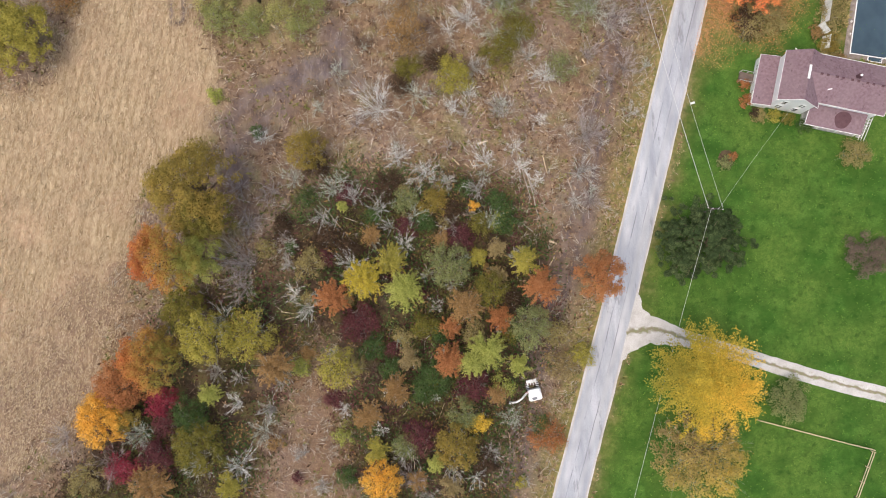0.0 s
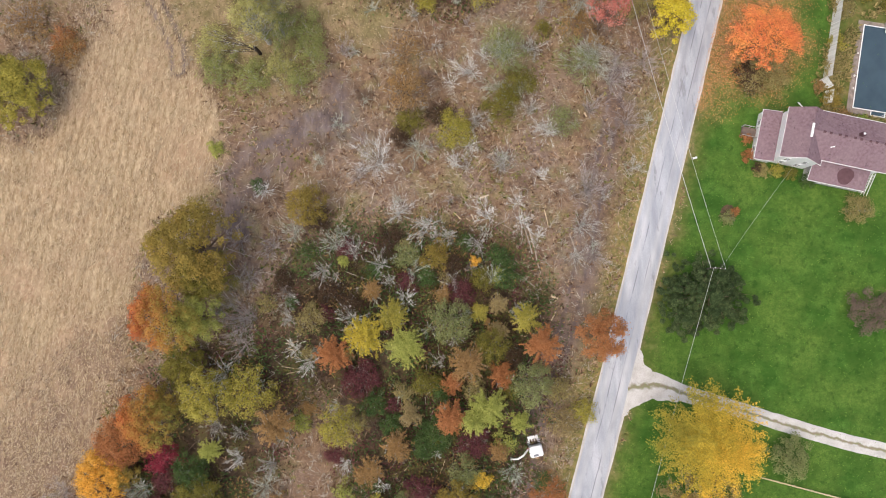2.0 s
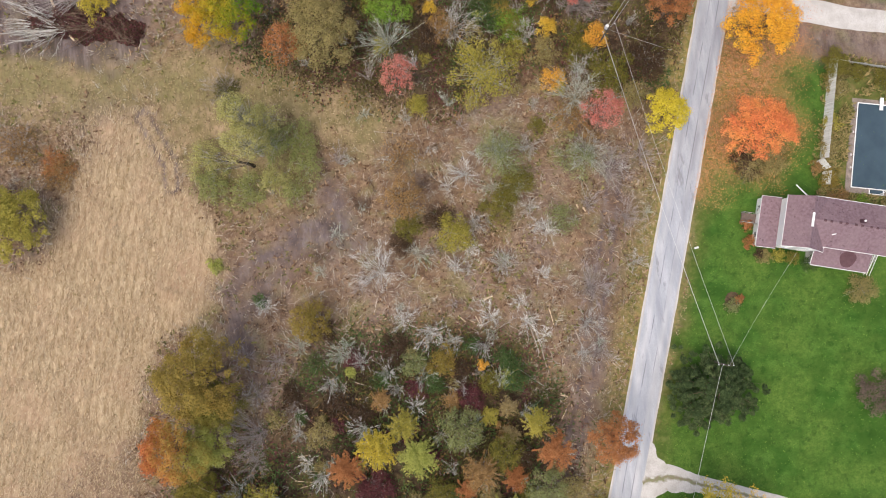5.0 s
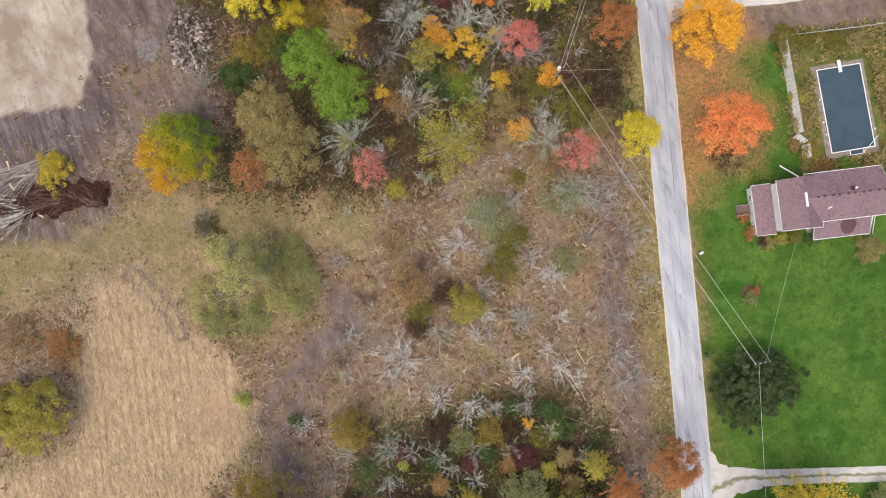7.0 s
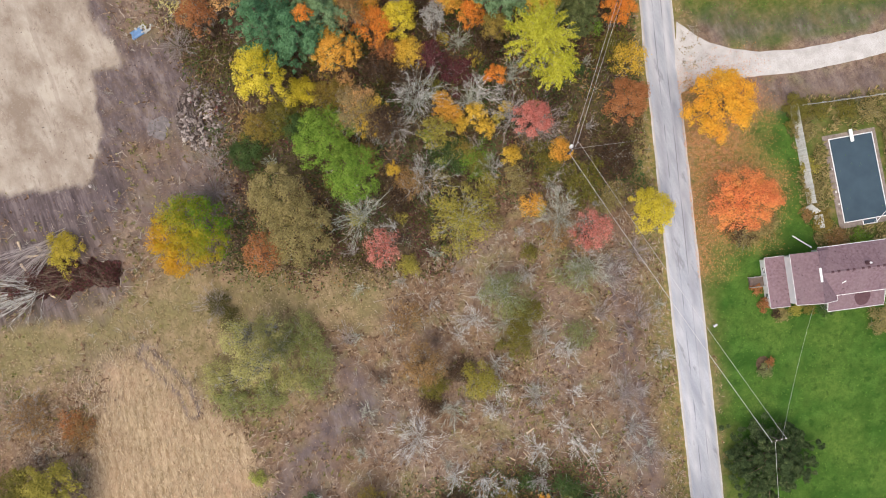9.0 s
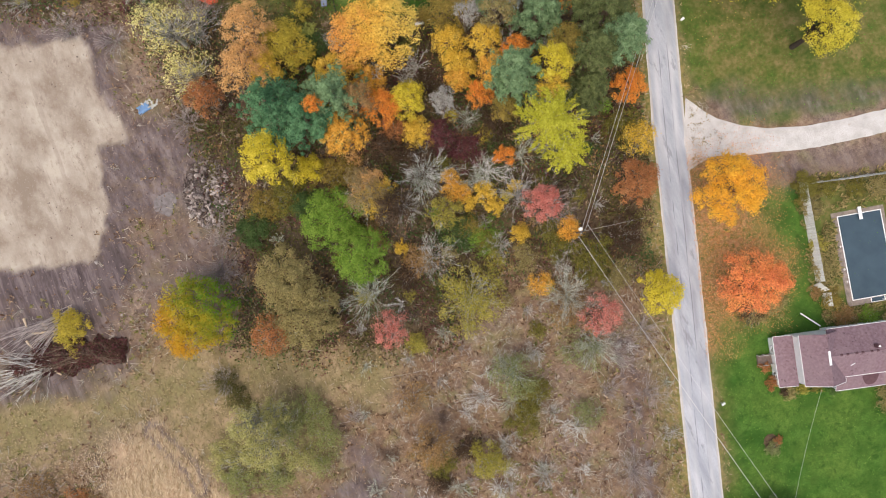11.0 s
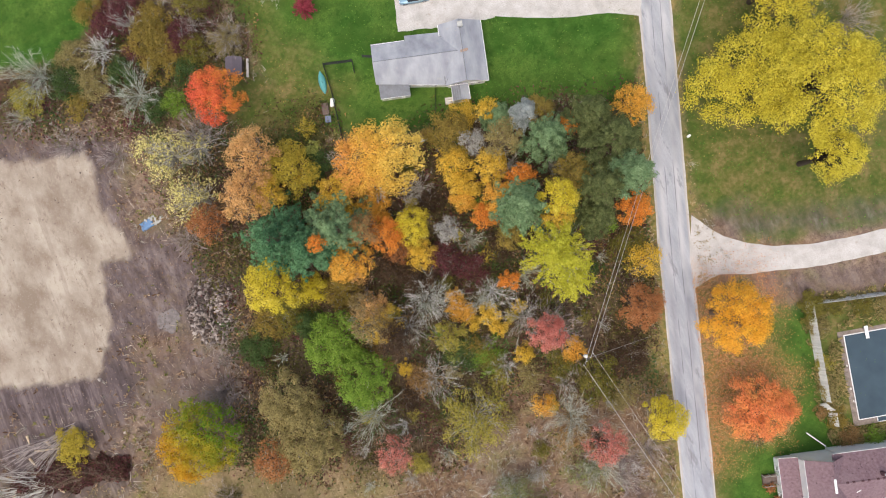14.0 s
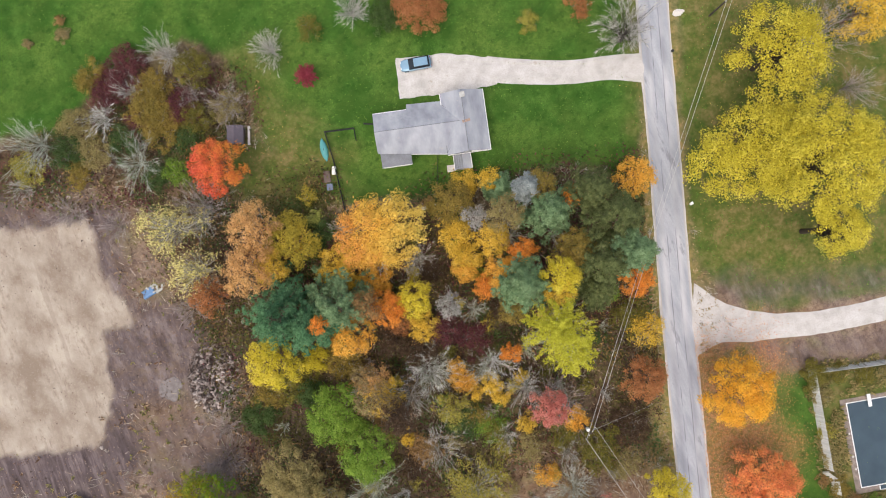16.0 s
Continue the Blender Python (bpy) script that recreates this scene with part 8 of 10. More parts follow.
    part("roof_stain", bm, STAIN, ob, "dark patch on the porch roof")
    for x in (2.9, 5.2, 7.8, 10.5):
        bm = bmesh.new()
        box(bm, x - 0.06, -5.6, -0.1, x + 0.06, -5.48, 2.08)
        part("porch_post", bm, TRIM, ob, "white porch post")
    bm = bmesh.new()
    box(bm, 2.8, -5.6, -0.1, 10.7, -3.02, 0.35)
    part("porch_floor", bm, GREY_WOOD, ob, "grey porch floor")
    # stair with white rails at the east end of the porch
    for k, x in enumerate((10.95, 11.35, 11.75)):
        bm = bmesh.new()
        cylinder(bm, (x, -3.1, 2.6), (x + 0.35, -6.0, 0.4), 0.045, sides=6)
        part("stair_rail", bm, TRIM, ob, "white sloping rail")
    for i in range(7):
        bm = bmesh.new()
        box(bm, 10.95, -3.5 - i * 0.36, 2.0 - i * 0.3, 11.9, -3.2 - i * 0.36, 2.06 - i * 0.3)
        part("stair_tread", bm, GREY_WOOD, ob)
    # trim along the roof edges
    for p, q in (((-5.2, -4.3, 1.8), (-5.2, 2.95, 1.8)), ((-5.17, -4.33, 1.8), (-2.63, -4.33, 2.44)), ((-2.78, -4.02, 4.66), (-2.78, 3.15, 4.66)), ((-2.75, -4.06, 4.68), (0, -4.06, 7.05)), ((0, -4.06, 7.05), (2.95, -4.14, 4.74)), ((2.3, -3.4, 4.84), (12.05, -3.4, 4.84)), ((1.1, 3.55, 4.82), (12.05, 3.55, 4.82)), ((2.7, -5.83, 2.1), (10.75, -5.83, 2.1)), ((2.67, -5.78, 2.1), (2.67, -3.02, 3.05)), ((2.98, -4.1, 4.72), (2.98, -3.4, 4.72)), ((-5.17, 2.97, 1.8), (-2.63, 2.97, 2.44)), ((12.08, -3.35, 4.84), (12.08, 0.05, 6.84)), ((12.08, 3.5, 4.82), (12.08, 0.05, 6.84))):
        gutter(ob, p, q)
    for p in ((-1.3, 4.3), (1.2, 4.3)):
        window(ob, pose(p[0], -3.93, p[1] - 0.6, 0, 0, 180), 0.7, 1.1)
    for x in (-1.3, 1.0):
        window(ob, pose(x, -3.93, 1.6, 0, 0, 180), 0.8, 1.2)
    for y in (-2.6, 1.2):
        window(ob, pose(-5.15, y, 1.05, 0, 0, 90), 0.8, 0.8)
    for x in (4.5, 7.0, 9.5):
        window(ob, pose(x, -3.03, 4.1, 0, 0, 180), 0.8, 0.9)
    # entrance deck and steps on the west side
    deck = part("deck", bevelled(deck_mesh(), 0.01), BROWN_WOOD, ob, "weathered brown entrance deck")
    for s in (-1, 1):
        bm = bmesh.new()
        cylinder(bm, (-7.2, -0.35 + s * 0.72, 1.25), (-5.16, -0.35 + s * 0.72, 1.25), 0.04, sides=6)
        part("deck_rail", bm, GREY_WOOD, deck)
        for x in (-7.15, -6.2, -5.25):
            bm = bmesh.new()
            box(bm, x - 0.05, -0.35 + s * 0.72 - 0.05, 0.0, x + 0.05, -0.35 + s * 0.72 + 0.05, 1.25)
            part("deck_post", bm, GREY_WOOD, deck)
    return ob


def deck_mesh():
    bm = bmesh.new()
    for i in range(14):
        x = -7.2 + i * 0.147
        box(bm, x, -1.05, 0.42, x + 0.125, 0.35, 0.47)
    box(bm, -7.15, -1.0, -0.1, -5.14, 0.3, 0.40)
    return bm


red_house()


def grey_house():
    """Single-storey house with pale metal roofs: cross wing, west wing and two small porches."""
    ob = thing("house", pose(23.63, 104.88, 0, 0, 0, -13.05), "white single-storey house with pale grey metal roofs", "house")
    bm = bmesh.new()
    box(bm, -2.2, -3.9, -0.1, 3.2, 4.2, 3.0)
    for y in (-3.9, 4.12):
        solid(bm, [(-2.2, y, 2.99), (3.2, y, 2.99), (3.2, y + 0.08, 2.99), (-2.2, y + 0.08, 2.99)], [(0.3, y, 4.6), (0.4, y, 4.6), (0.4, y + 0.08, 4.6), (0.3, y + 0.08, 4.6)])
    part("wall", bm, WHITE, ob, "white clapboard wall")
    bm = bmesh.new()
    solid(bm, [(-12.1, -2.5, -0.1), (-2.21, -3.75, -0.1), (-2.21, 2.7, -0.1), (-12.1, 2.7, -0.1)], [(-12.1, -2.5, 2.72), (-2.21, -3.75, 2.6), (-2.21, 2.7, 2.72), (-12.1, 2.7, 2.72)])
    solid(bm, [(-12.1, -2.5, 2.71), (-12.02, -2.5, 2.71), (-12.02, 2.7, 2.71), (-12.1, 2.7, 2.71)], [(-12.1, 0.15, 4.2), (-12.02, 0.15, 4.2), (-12.02, 0.25, 4.2), (-12.1, 0.25, 4.2)])
    box(bm, -7.3, 2.71, -0.1, -2.21, 3.4, 2.55)
    part("wall", bm, WHITE, ob, "white clapboard wall")

    def slope(corners, name="roof", seams=0, material=METAL_ROOF):
        bm = bmesh.new()
        roof_slab(bm, corners, 0.1)
        r = part(name, bm, material, ob, "pale grey metal roof slope")
        a, b, c, d = (Vector(p) for p in corners)
        for i in range(1, seams):
            k = i / seams
            p, q = a.lerp(b, k), d.lerp(c, k)
            bm = bmesh.new()
            cylinder(bm, p + Vector((0, 0, 0.012)), q + Vector((0, 0, 0.012)), 0.018, sides=4)
            part("seam", bm, METAL_ROOF, r)

    slope([(0.35, 4.5, 4.8), (0.35, -4.2, 4.8), (-2.55, -4.2, 2.98), (-2.55, 4.6, 2.98)][::-1], seams=9)
    slope([(0.35, -4.2, 4.8), (0.35, 4.5, 4.8), (3.55, 4.5, 2.98), (3.55, -4.2, 2.98)][::-1], seams=9)
    slope([(-12.45, 0.2, 4.42), (-12.45, -2.65, 2.98), (-2.75, -3.95, 2.7), (-0.3, 0.2, 4.42)], seams=12)
    slope([(-12.45, 3.0, 2.95), (-12.45, 0.2, 4.42), (-0.3, 0.2, 4.42), (-2.6, 3.0, 2.95)], seams=12)
    slope([(-7.55, 3.85, 2.5), (-7.55, 2.95, 2.97), (-2.6, 2.95, 2.97), (-2.6, 3.65, 2.58)], "roof_extension")
    slope([(-12.1, -4.62, 2.3), (-7.75, -4.62, 2.3), (-7.75, -3.1, 2.66), (-12.1, -2.6, 2.82)], "porch_roof", material=GREY_ROOF)
    # small south porch: the dark grey on its west slope stands in for shade
    slope([(-1.8, -6.35, 2.25), (-0.6, -6.35, 2.75), (-0.6, -4.0, 2.75), (-1.8, -4.0, 2.25)], "porch_roof", 4, GREY_ROOF)
    slope([(-0.6, -6.35, 2.75), (0.62, -6.4, 2.25), (0.62, -4.0, 2.25), (-0.6, -4.0, 2.75)], "porch_roof", 4)
    # dark strips in the valleys and along the ridges
    for p, q in (((0.3, 0.2, 4.5), (-2.5, 3.0, 3.02)), ((0.3, 0.2, 4.5), (-2.6, -3.9, 2.95)), ((-2.62, -4.2, 2.95), (-2.62, -2.2, 3.2)), ((0.35, -4.2, 4.83), (0.35, 4.5, 4.83)), ((-12.4, 0.2, 4.44), (-0.3, 0.2, 4.44))):
        bm = bmesh.new()
        cylinder(bm, p, q, 0.045, sides=6)
        part("valley_strip", bm, GREY_ROOF, ob, "dark strip along a roof join")
    bm = bmesh.new()
    box(bm, -12.0, -4.5, -0.1, -7.85, -3.41, 2.2)
    part("porch_wall", bm, WHITE, ob)
    bm = bmesh.new()
    box(bm, -1.7, -6.25, -0.1, 0.52, -3.91, 2.22)
    part("porch_wall", bm, WHITE, ob)
    bm = bmesh.new()
    for i in range(3):
        box(bm, -2.9, -6.3 + i * 0.32, -0.1, -1.75, -6.0 + i * 0.32, 0.15 + 0.14 * i)
    part("step", bm, CONCRETE, ob, "concrete porch step")
    bm = bmesh.new()
    box(bm, 0.15, 3.35, 4.4, 0.7, 3.9, 5.35)
    ch = part("chimney", bevelled(bm, 0.02), CONCRETE, ob, "pale square chimney")
    bm = bmesh.new()
    box(bm, 0.05, 3.25, 5.3, 0.8, 4.0, 5.42)
    part("chimney_cap", bm, GREY_WOOD, ch, "grey chimney cap")
    bm = bmesh.new()
    box(bm, -0.2, -0.3, 4.75, 0.9, 0.05, 4.83, pose(0.2, 0.1, 0, 0, 0, 8))
    part("rust_flashing", bm, plain("rusty_flashing", (0.36, 0.26, 0.20), 0.8, wear=0.3), ob, "rusty flashing where the ridges meet")
    for p, q in (((-2.6, 4.6, 2.94), (-2.6, 0.6, 2.94)), ((3.6, 4.5, 2.94), (3.6, -4.2, 2.94)), ((-2.6, -4.25, 2.94), (3.55, -4.25, 2.94)), ((-12.45, 3.05, 2.92), (-7.6, 3.05, 2.92)), ((-7.6, -3.35, 2.78), (-2.7, -4.0, 2.66)), ((-1.85, -6.35, 2.2), (-1.85, -4.2, 2.2)), ((0.67, -6.35, 2.2), (0.67, -4.2, 2.2)), ((-12.1, -4.68, 2.24), (-7.75, -4.68, 2.24))):
        gutter(ob, p, q)
    for x in (-10.8, -9.0):
        window(ob, pose(x, -4.53, 1.3, 0, 0, 180), 0.8, 0.9)
    for x in (-6.0, -4.2):
        window(ob, pose(x, -2.5 - (x + 12.1) * 0.1264 - 0.03, 1.5, 0, 0, 172.8), 0.8, 1.0)
    for x in (1.4, 2.5):
        window(ob, pose(x, -3.93, 1.5, 0, 0, 180), 0.7, 1.0)
    return ob


grey_house()


# ---- pool yard ----
def pool():
    (ax, ay), (bx, by), (cx, cy), (dx, dy) = POOL
    ang = math.degrees(math.atan2(by - ay, bx - ax))
    w, l = math.hypot(bx - ax, by - ay), math.hypot(cx - bx, cy - by)
    mx, my = (ax + bx + cx + dx) / 4, (ay + by + cy + dy) / 4
    ob = thing("swimming_pool", pose(mx, my, 0, 0, 0, ang), "rectangular swimming pool with dark slate-blue water in a weedy yard", "pool")
    w2, l2 = w / 2, l / 2
    bm = bmesh.new()
    for a in ((-w2 - 0.95, -l2 - 0.9, w2 + 0.6, -l2 - 0.14), (-w2 - 0.95, l2 + 0.14, w2 + 0.6, l2 + 0.7), (-w2 - 0.95, -l2 - 0.14, -w2 - 0.14, l2 + 0.14), (w2 + 0.14, -l2 - 0.14, w2 + 0.6, l2 + 0.14)):
        box(bm, a[0], a[1], -0.15, a[2], a[3], 0.03)
    part("surround", bm, plain("stained_concrete", (0.24, 0.195, 0.165), 0.95, wear=0.55, size=0.7), ob, "stained concrete surround")
    n = 0
    for x0, y0, x1, y1 in ((-w2 - 0.13, l2, w2 + 0.13, l2 + 0.13), (-w2 - 0.13, -l2 - 0.13, w2 + 0.13, -l2), (-w2 - 0.13, -l2, -w2, l2), (w2, -l2, w2 + 0.13, l2)):
        k = int(max(x1 - x0, y1 - y0) / 0.75)
        for i in range(k):
            bm = bmesh.new()
            if x1 - x0 > y1 - y0:
                box(bm, x0 + (x1 - x0) * i / k + 0.008, y0, -0.3, x0 + (x1 - x0) * (i + 1) / k - 0.008, y1, 0.075)
            else:
                box(bm, x0, y0 + (y1 - y0) * i / k + 0.008, -0.3, x1, y0 + (y1 - y0) * (i + 1) / k - 0.008, 0.075)
            part("coping_slab", bevelled(bm, 0.015), TRIM, ob)
    nw = Nodes("still_pool_water", 0.12, 0.0, 0.5)
    c = nw.ramp(nw.noise(3.0, 3), (0.35, (0.040, 0.066, 0.085)), (0.65, (0.052, 0.082, 0.102)))
    water = nw.done(c, nw.noise(0.8, 2), 0.004, 0.15)
    bm = bmesh.new()
    box(bm, -w2 + 0.005, -l2 + 0.005, -0.6, w2 - 0.005, l2 - 0.005, 0.02)
    part("water", bm, water, ob, "dark slate-blue water")
    # diving board
    bm = bmesh.new()
    box(bm, -0.3, l2 - 0.85, 0.42, 0.22, l2 + 1.0, 0.50)
    board = part("diving_board", bevelled(bm, 0.02), TRIM, ob, "white diving board")
    bm = bmesh.new()
    box(bm, -0.25, l2 + 0.35, 0.03, 0.17, l2 + 0.85, 0.42)
    part("board_stand", bm, STEEL, board)
    # step recess at the shallow end
    bm = bmesh.new()
    box(bm, -0.6, -l2 - 0.85, -0.2, 1.5, -l2 - 0.75, 0.09)
    box(bm, -0.62, -l2 - 0.85, -0.2, -0.5, -l2 - 0.2, 0.09)
    box(bm, 1.4, -l2 - 0.85, -0.2, 1.52, -l2 - 0.2, 0.09)
    part("step_coping", bm, TRIM, ob, "white step surround")
    bm = bmesh.new()
    box(bm, -0.49, -l2 - 0.74, -0.2, 1.39, -l2 - 0.21, 0.055)
    part("pool_step", bm, water, ob, "dark flooded entry step")
    bm = bmesh.new()
    cylinder(bm, (1.1, -l2 - 0.6, 0.8), (w2 + 0.3, -l2 + 1.3, 0.85), 0.04, sides=6)
    cylinder(bm, (1.1, -l2 - 0.6, 0.0), (1.1, -l2 - 0.6, 0.8), 0.03, sides=6)
    cylinder(bm, (w2 + 0.3, -l2 + 1.3, 0.0), (w2 + 0.3, -l2 + 1.3, 0.85), 0.03, sides=6)
    part("handrail", bm, TRIM, ob, "white pool handrail")
    for i, (x, y) in enumerate(((-w2 - 0.45, l2 * 0.3), (-w2 - 0.5, -l2 * 0.25), (-w2 - 0.4, -l2 * 0.55), (w2 + 0.5, -l2 * 0.6))):
        bm = bmesh.new()
        bmesh.ops.create_icosphere(bm, subdivisions=2, radius=0.14 + 0.03 * (i % 2), matrix=Matrix.Translation((x, y, 0.12)) @ Matrix.Diagonal((1, 1.2, 0.7, 1)))
        stone = thing("stone", pose(mx, my, 0, 0, 0, ang), "pale stone lying on the pool surround", "stone", "stones by the pool")
        part("stone_body", bm, CONCRETE, stone)


pool()


def board_fence(points, height, label, lean=0.0, gap=0.16, group=""):
    """A privacy fence of upright boards on rails and posts."""
    ob = thing("board_fence", pose(points[0][0], points[0][1], 0), label, "fence", group)
    ox, oy = points[0]
    share = {}
    for (ax, ay), (bx, by) in zip(points, points[1:]):
        l = math.hypot(bx - ax, by - ay)
        ang = math.degrees(math.atan2(by - ay, bx - ax))
        base = pose(ax - ox, ay - oy, 0, 0, 0, ang) @ pose(0, 0, 0, lean, 0, 0)
        n = max(1, int(l / gap))
        for i in range(n):
            hh = round(height + random.choice((-0.03, 0, 0.02)), 2)
            if hh not in share:
                bm = bmesh.new()
                box(bm, 0, -0.012, -0.1, gap - 0.008, 0.012, hh)
                me = bpy.data.meshes.new("board")
                bm.to_mesh(me)
                bm.free()
                me.materials.append(BOARD)
                share[hh] = me
            b = new("board", share[hh])
            b.parent = ob
            b.matrix_local = base @ pose(i * l / n, 0.03 + 0.004 * (i % 2), 0)
        for z in (0.4, height - 0.3):
            bm = bmesh.new()
            box(bm, 0, -0.03, z, l, 0.015, z + 0.09, base)
            part("rail", bm, GREY_WOOD, ob)
        for i in range(int(l / 2.4) + 2):
            x = min(i * 2.4, l)
            bm = bmesh.new()
            box(bm, x - 0.05, -0.13, -0.15, x + 0.05, -0.032, height - 0.05, base)
            part("post", bm, GREY_WOOD, ob)
    return ob


nb = Nodes("grey_fence_boards", 0.85, 0.0, 0.2)
cb = nb.ramp(nb.each(), (0.0, (0.58, 0.59, 0.57)), (0.5, (0.69, 0.70, 0.68)), (1.0, (0.78, 0.79, 0.77)))
BOARD = nb.done(nb.mix(nb.ramp(nb.noise(0.4, 4), (0.45, 0.0), (0.75, 0.4)), cb, (0.44, 0.44, 0.42)), nb.noise(0.1, 2), 0.004, 0.5)
board_fence([(55.2, 39.4), (58.04, 53.68)], 1.9, "weathered grey board fence beside the pool yard", lean=12)
board_fence([(84, 48), (70.3, 50.8), (64.74, 52.1), (58.1, 53.75)], 1.8, "weathered grey board fence behind the pool yard", lean=-11)
board_fence([(55.4, 37.6), (54.55, 39.0)], 1.5, "leaning loose panel of grey fence boards", lean=24)
board_fence([(55.0, 35.6), (55.4, 37.5)], 1.5, "leaning loose panel of grey fence boards", lean=24)


def rail_fence(points, label):
    ob = thing("rail_fence", pose(points[0][0], points[0][1], 0), label, "fence")
    ox, oy = points[0]
    for (ax, ay), (bx, by) in zip(points, points[1:]):
        l = math.hypot(bx - ax, by - ay)
        n = max(1, round(l / 2.4))
        for i in range(n + 1):
            k = i / n
            bm = bmesh.new()
            x, y = ax + (bx - ax) * k - ox, ay + (by - ay) * k - oy
            box(bm, x - 0.06, y - 0.06, -0.15, x + 0.06, y + 0.06, 1.15)
            part("post", bm, PALE_WOOD, ob)
        for z in (0.45, 1.0):
            bm = bmesh.new()
            cylinder(bm, (ax - ox, ay - oy, z), (bx - ox, by - oy, z), 0.055, sides=6)
            part("rail", bm, PALE_WOOD, ob)


rail_fence([(43.1, -17.8), (55.2, -21.3), (58.9, -22.3)], "pale wooden post-and-rail fence across the lawn")
rail_fence([(58.9, -22.6), (56.2, -28.9), (54.0, -36)], "pale wooden post-and-rail fence across the lawn")


# ---- poles and wires ----
def utility_pole(x, y, h, turn, label, extras=False):
    ob = thing("utility_pole", pose(x, y, 0, 0, 0, turn), label, "utility pole", "poles along the road")
    bm = bmesh.new()
    cylinder(bm, (0, 0, -0.3), (0, 0, h), 0.15, 0.10, 12)
    part("pole", bm, POLE_WOOD, ob, "dark timber pole")
    bm = bmesh.new()
    box(bm, -1.1, -0.06, h - 0.5, 1.1, 0.06, h - 0.38)
    arm = part("crossarm", bevelled(bm, 0.01), POLE_WOOD, ob)
    for u in (-1.0, -0.35, 0.35, 1.0):
        bm = bmesh.new()
        cylinder(bm, (u, 0, h - 0.4), (u, 0, h - 0.2), 0.07, 0.04, 8)
        part("insulator", bm, TRIM, arm, "white insulator")
    if extras:
        bm = bmesh.new()
        cylinder(bm, (0.1, 0.4, h - 1.6), (0.1, 0.4, h - 0.7), 0.24, sides=12)
        part("transformer", bevelled(bm, 0.02), TRIM, ob, "pale cylindrical transformer")
    return ob


utility_pole(24.4, 58.8, 8.6, 30, "dark timber utility pole in the brush beside the road", True)
utility_pole(35.8, 11.9, 8.2, -8, "dark timber utility pole beside the dark green tree")
utility_pole(63.4, 107.1, 8.6, 20, "dark timber utility pole on the northern lawn", True)


def wire(p, q, sag, r, label):
    p, q = Vector(p), Vector(q)
    k = np.linspace(0, 1, 24)
    line = np.array([tuple(p.lerp(q, float(u)) - Vector((0, 0, sag * 4 * u * (1 - u)))) for u in k])
    ob = thing("overhead_wire", pose(0, 0, 0), label, "wire", "overhead wires")
    v, f = tubes(line[None], np.full((1, 24), r), 5)
    part("cable", mesh_of("cable", v, f, True), WIRE, ob)


for s in (-1.0, 1.0):
    wire((24.4 + s * 0.87, 58.8 + s * 0.5, 8.4), (35.8 + s * 0.99, 11.9 - s * 0.14, 8.0), 0.9, 0.026 - 0.006 * s, "pale cable slung between the utility poles")
for s in (-0.8, 0.5):
    wire((24.4 + s * 0.87, 58.8 + s * 0.5, 8.4), (63.4 + s * 0.94, 107.1 + s * 0.34, 8.4), 1.0, 0.025, "pale cable crossing over the road")
wire((35.2, 11.9, 8.0), (23.0, -28.0, 7.0), 0.5, 0.022, "pale cable running along the road")
wire((23.0, -28.0, 7.0), (11.0, -68.0, 8.2), 0.2, 0.022, "pale cable running along the road")
wire((36.2, 11.8, 7.9), (48.2, 26.0, 4.6), 0.5, 0.012, "thin service cable to the white house")
wire((24.5, 58.8, 7.4), (35.4, 57.1, 0.1), 0.0, 0.018, "thin guy wire anchored beside the road")
wire((63.4, 107.1, 8.4), (102.0, 155.0, 8.4), 1.0, 0.015, "pale cable running on past the northern lawn")
wire((64.2, 107.4, 8.4), (102.9, 155.3, 8.4), 1.0, 0.015, "pale cable running on past the northern lawn")


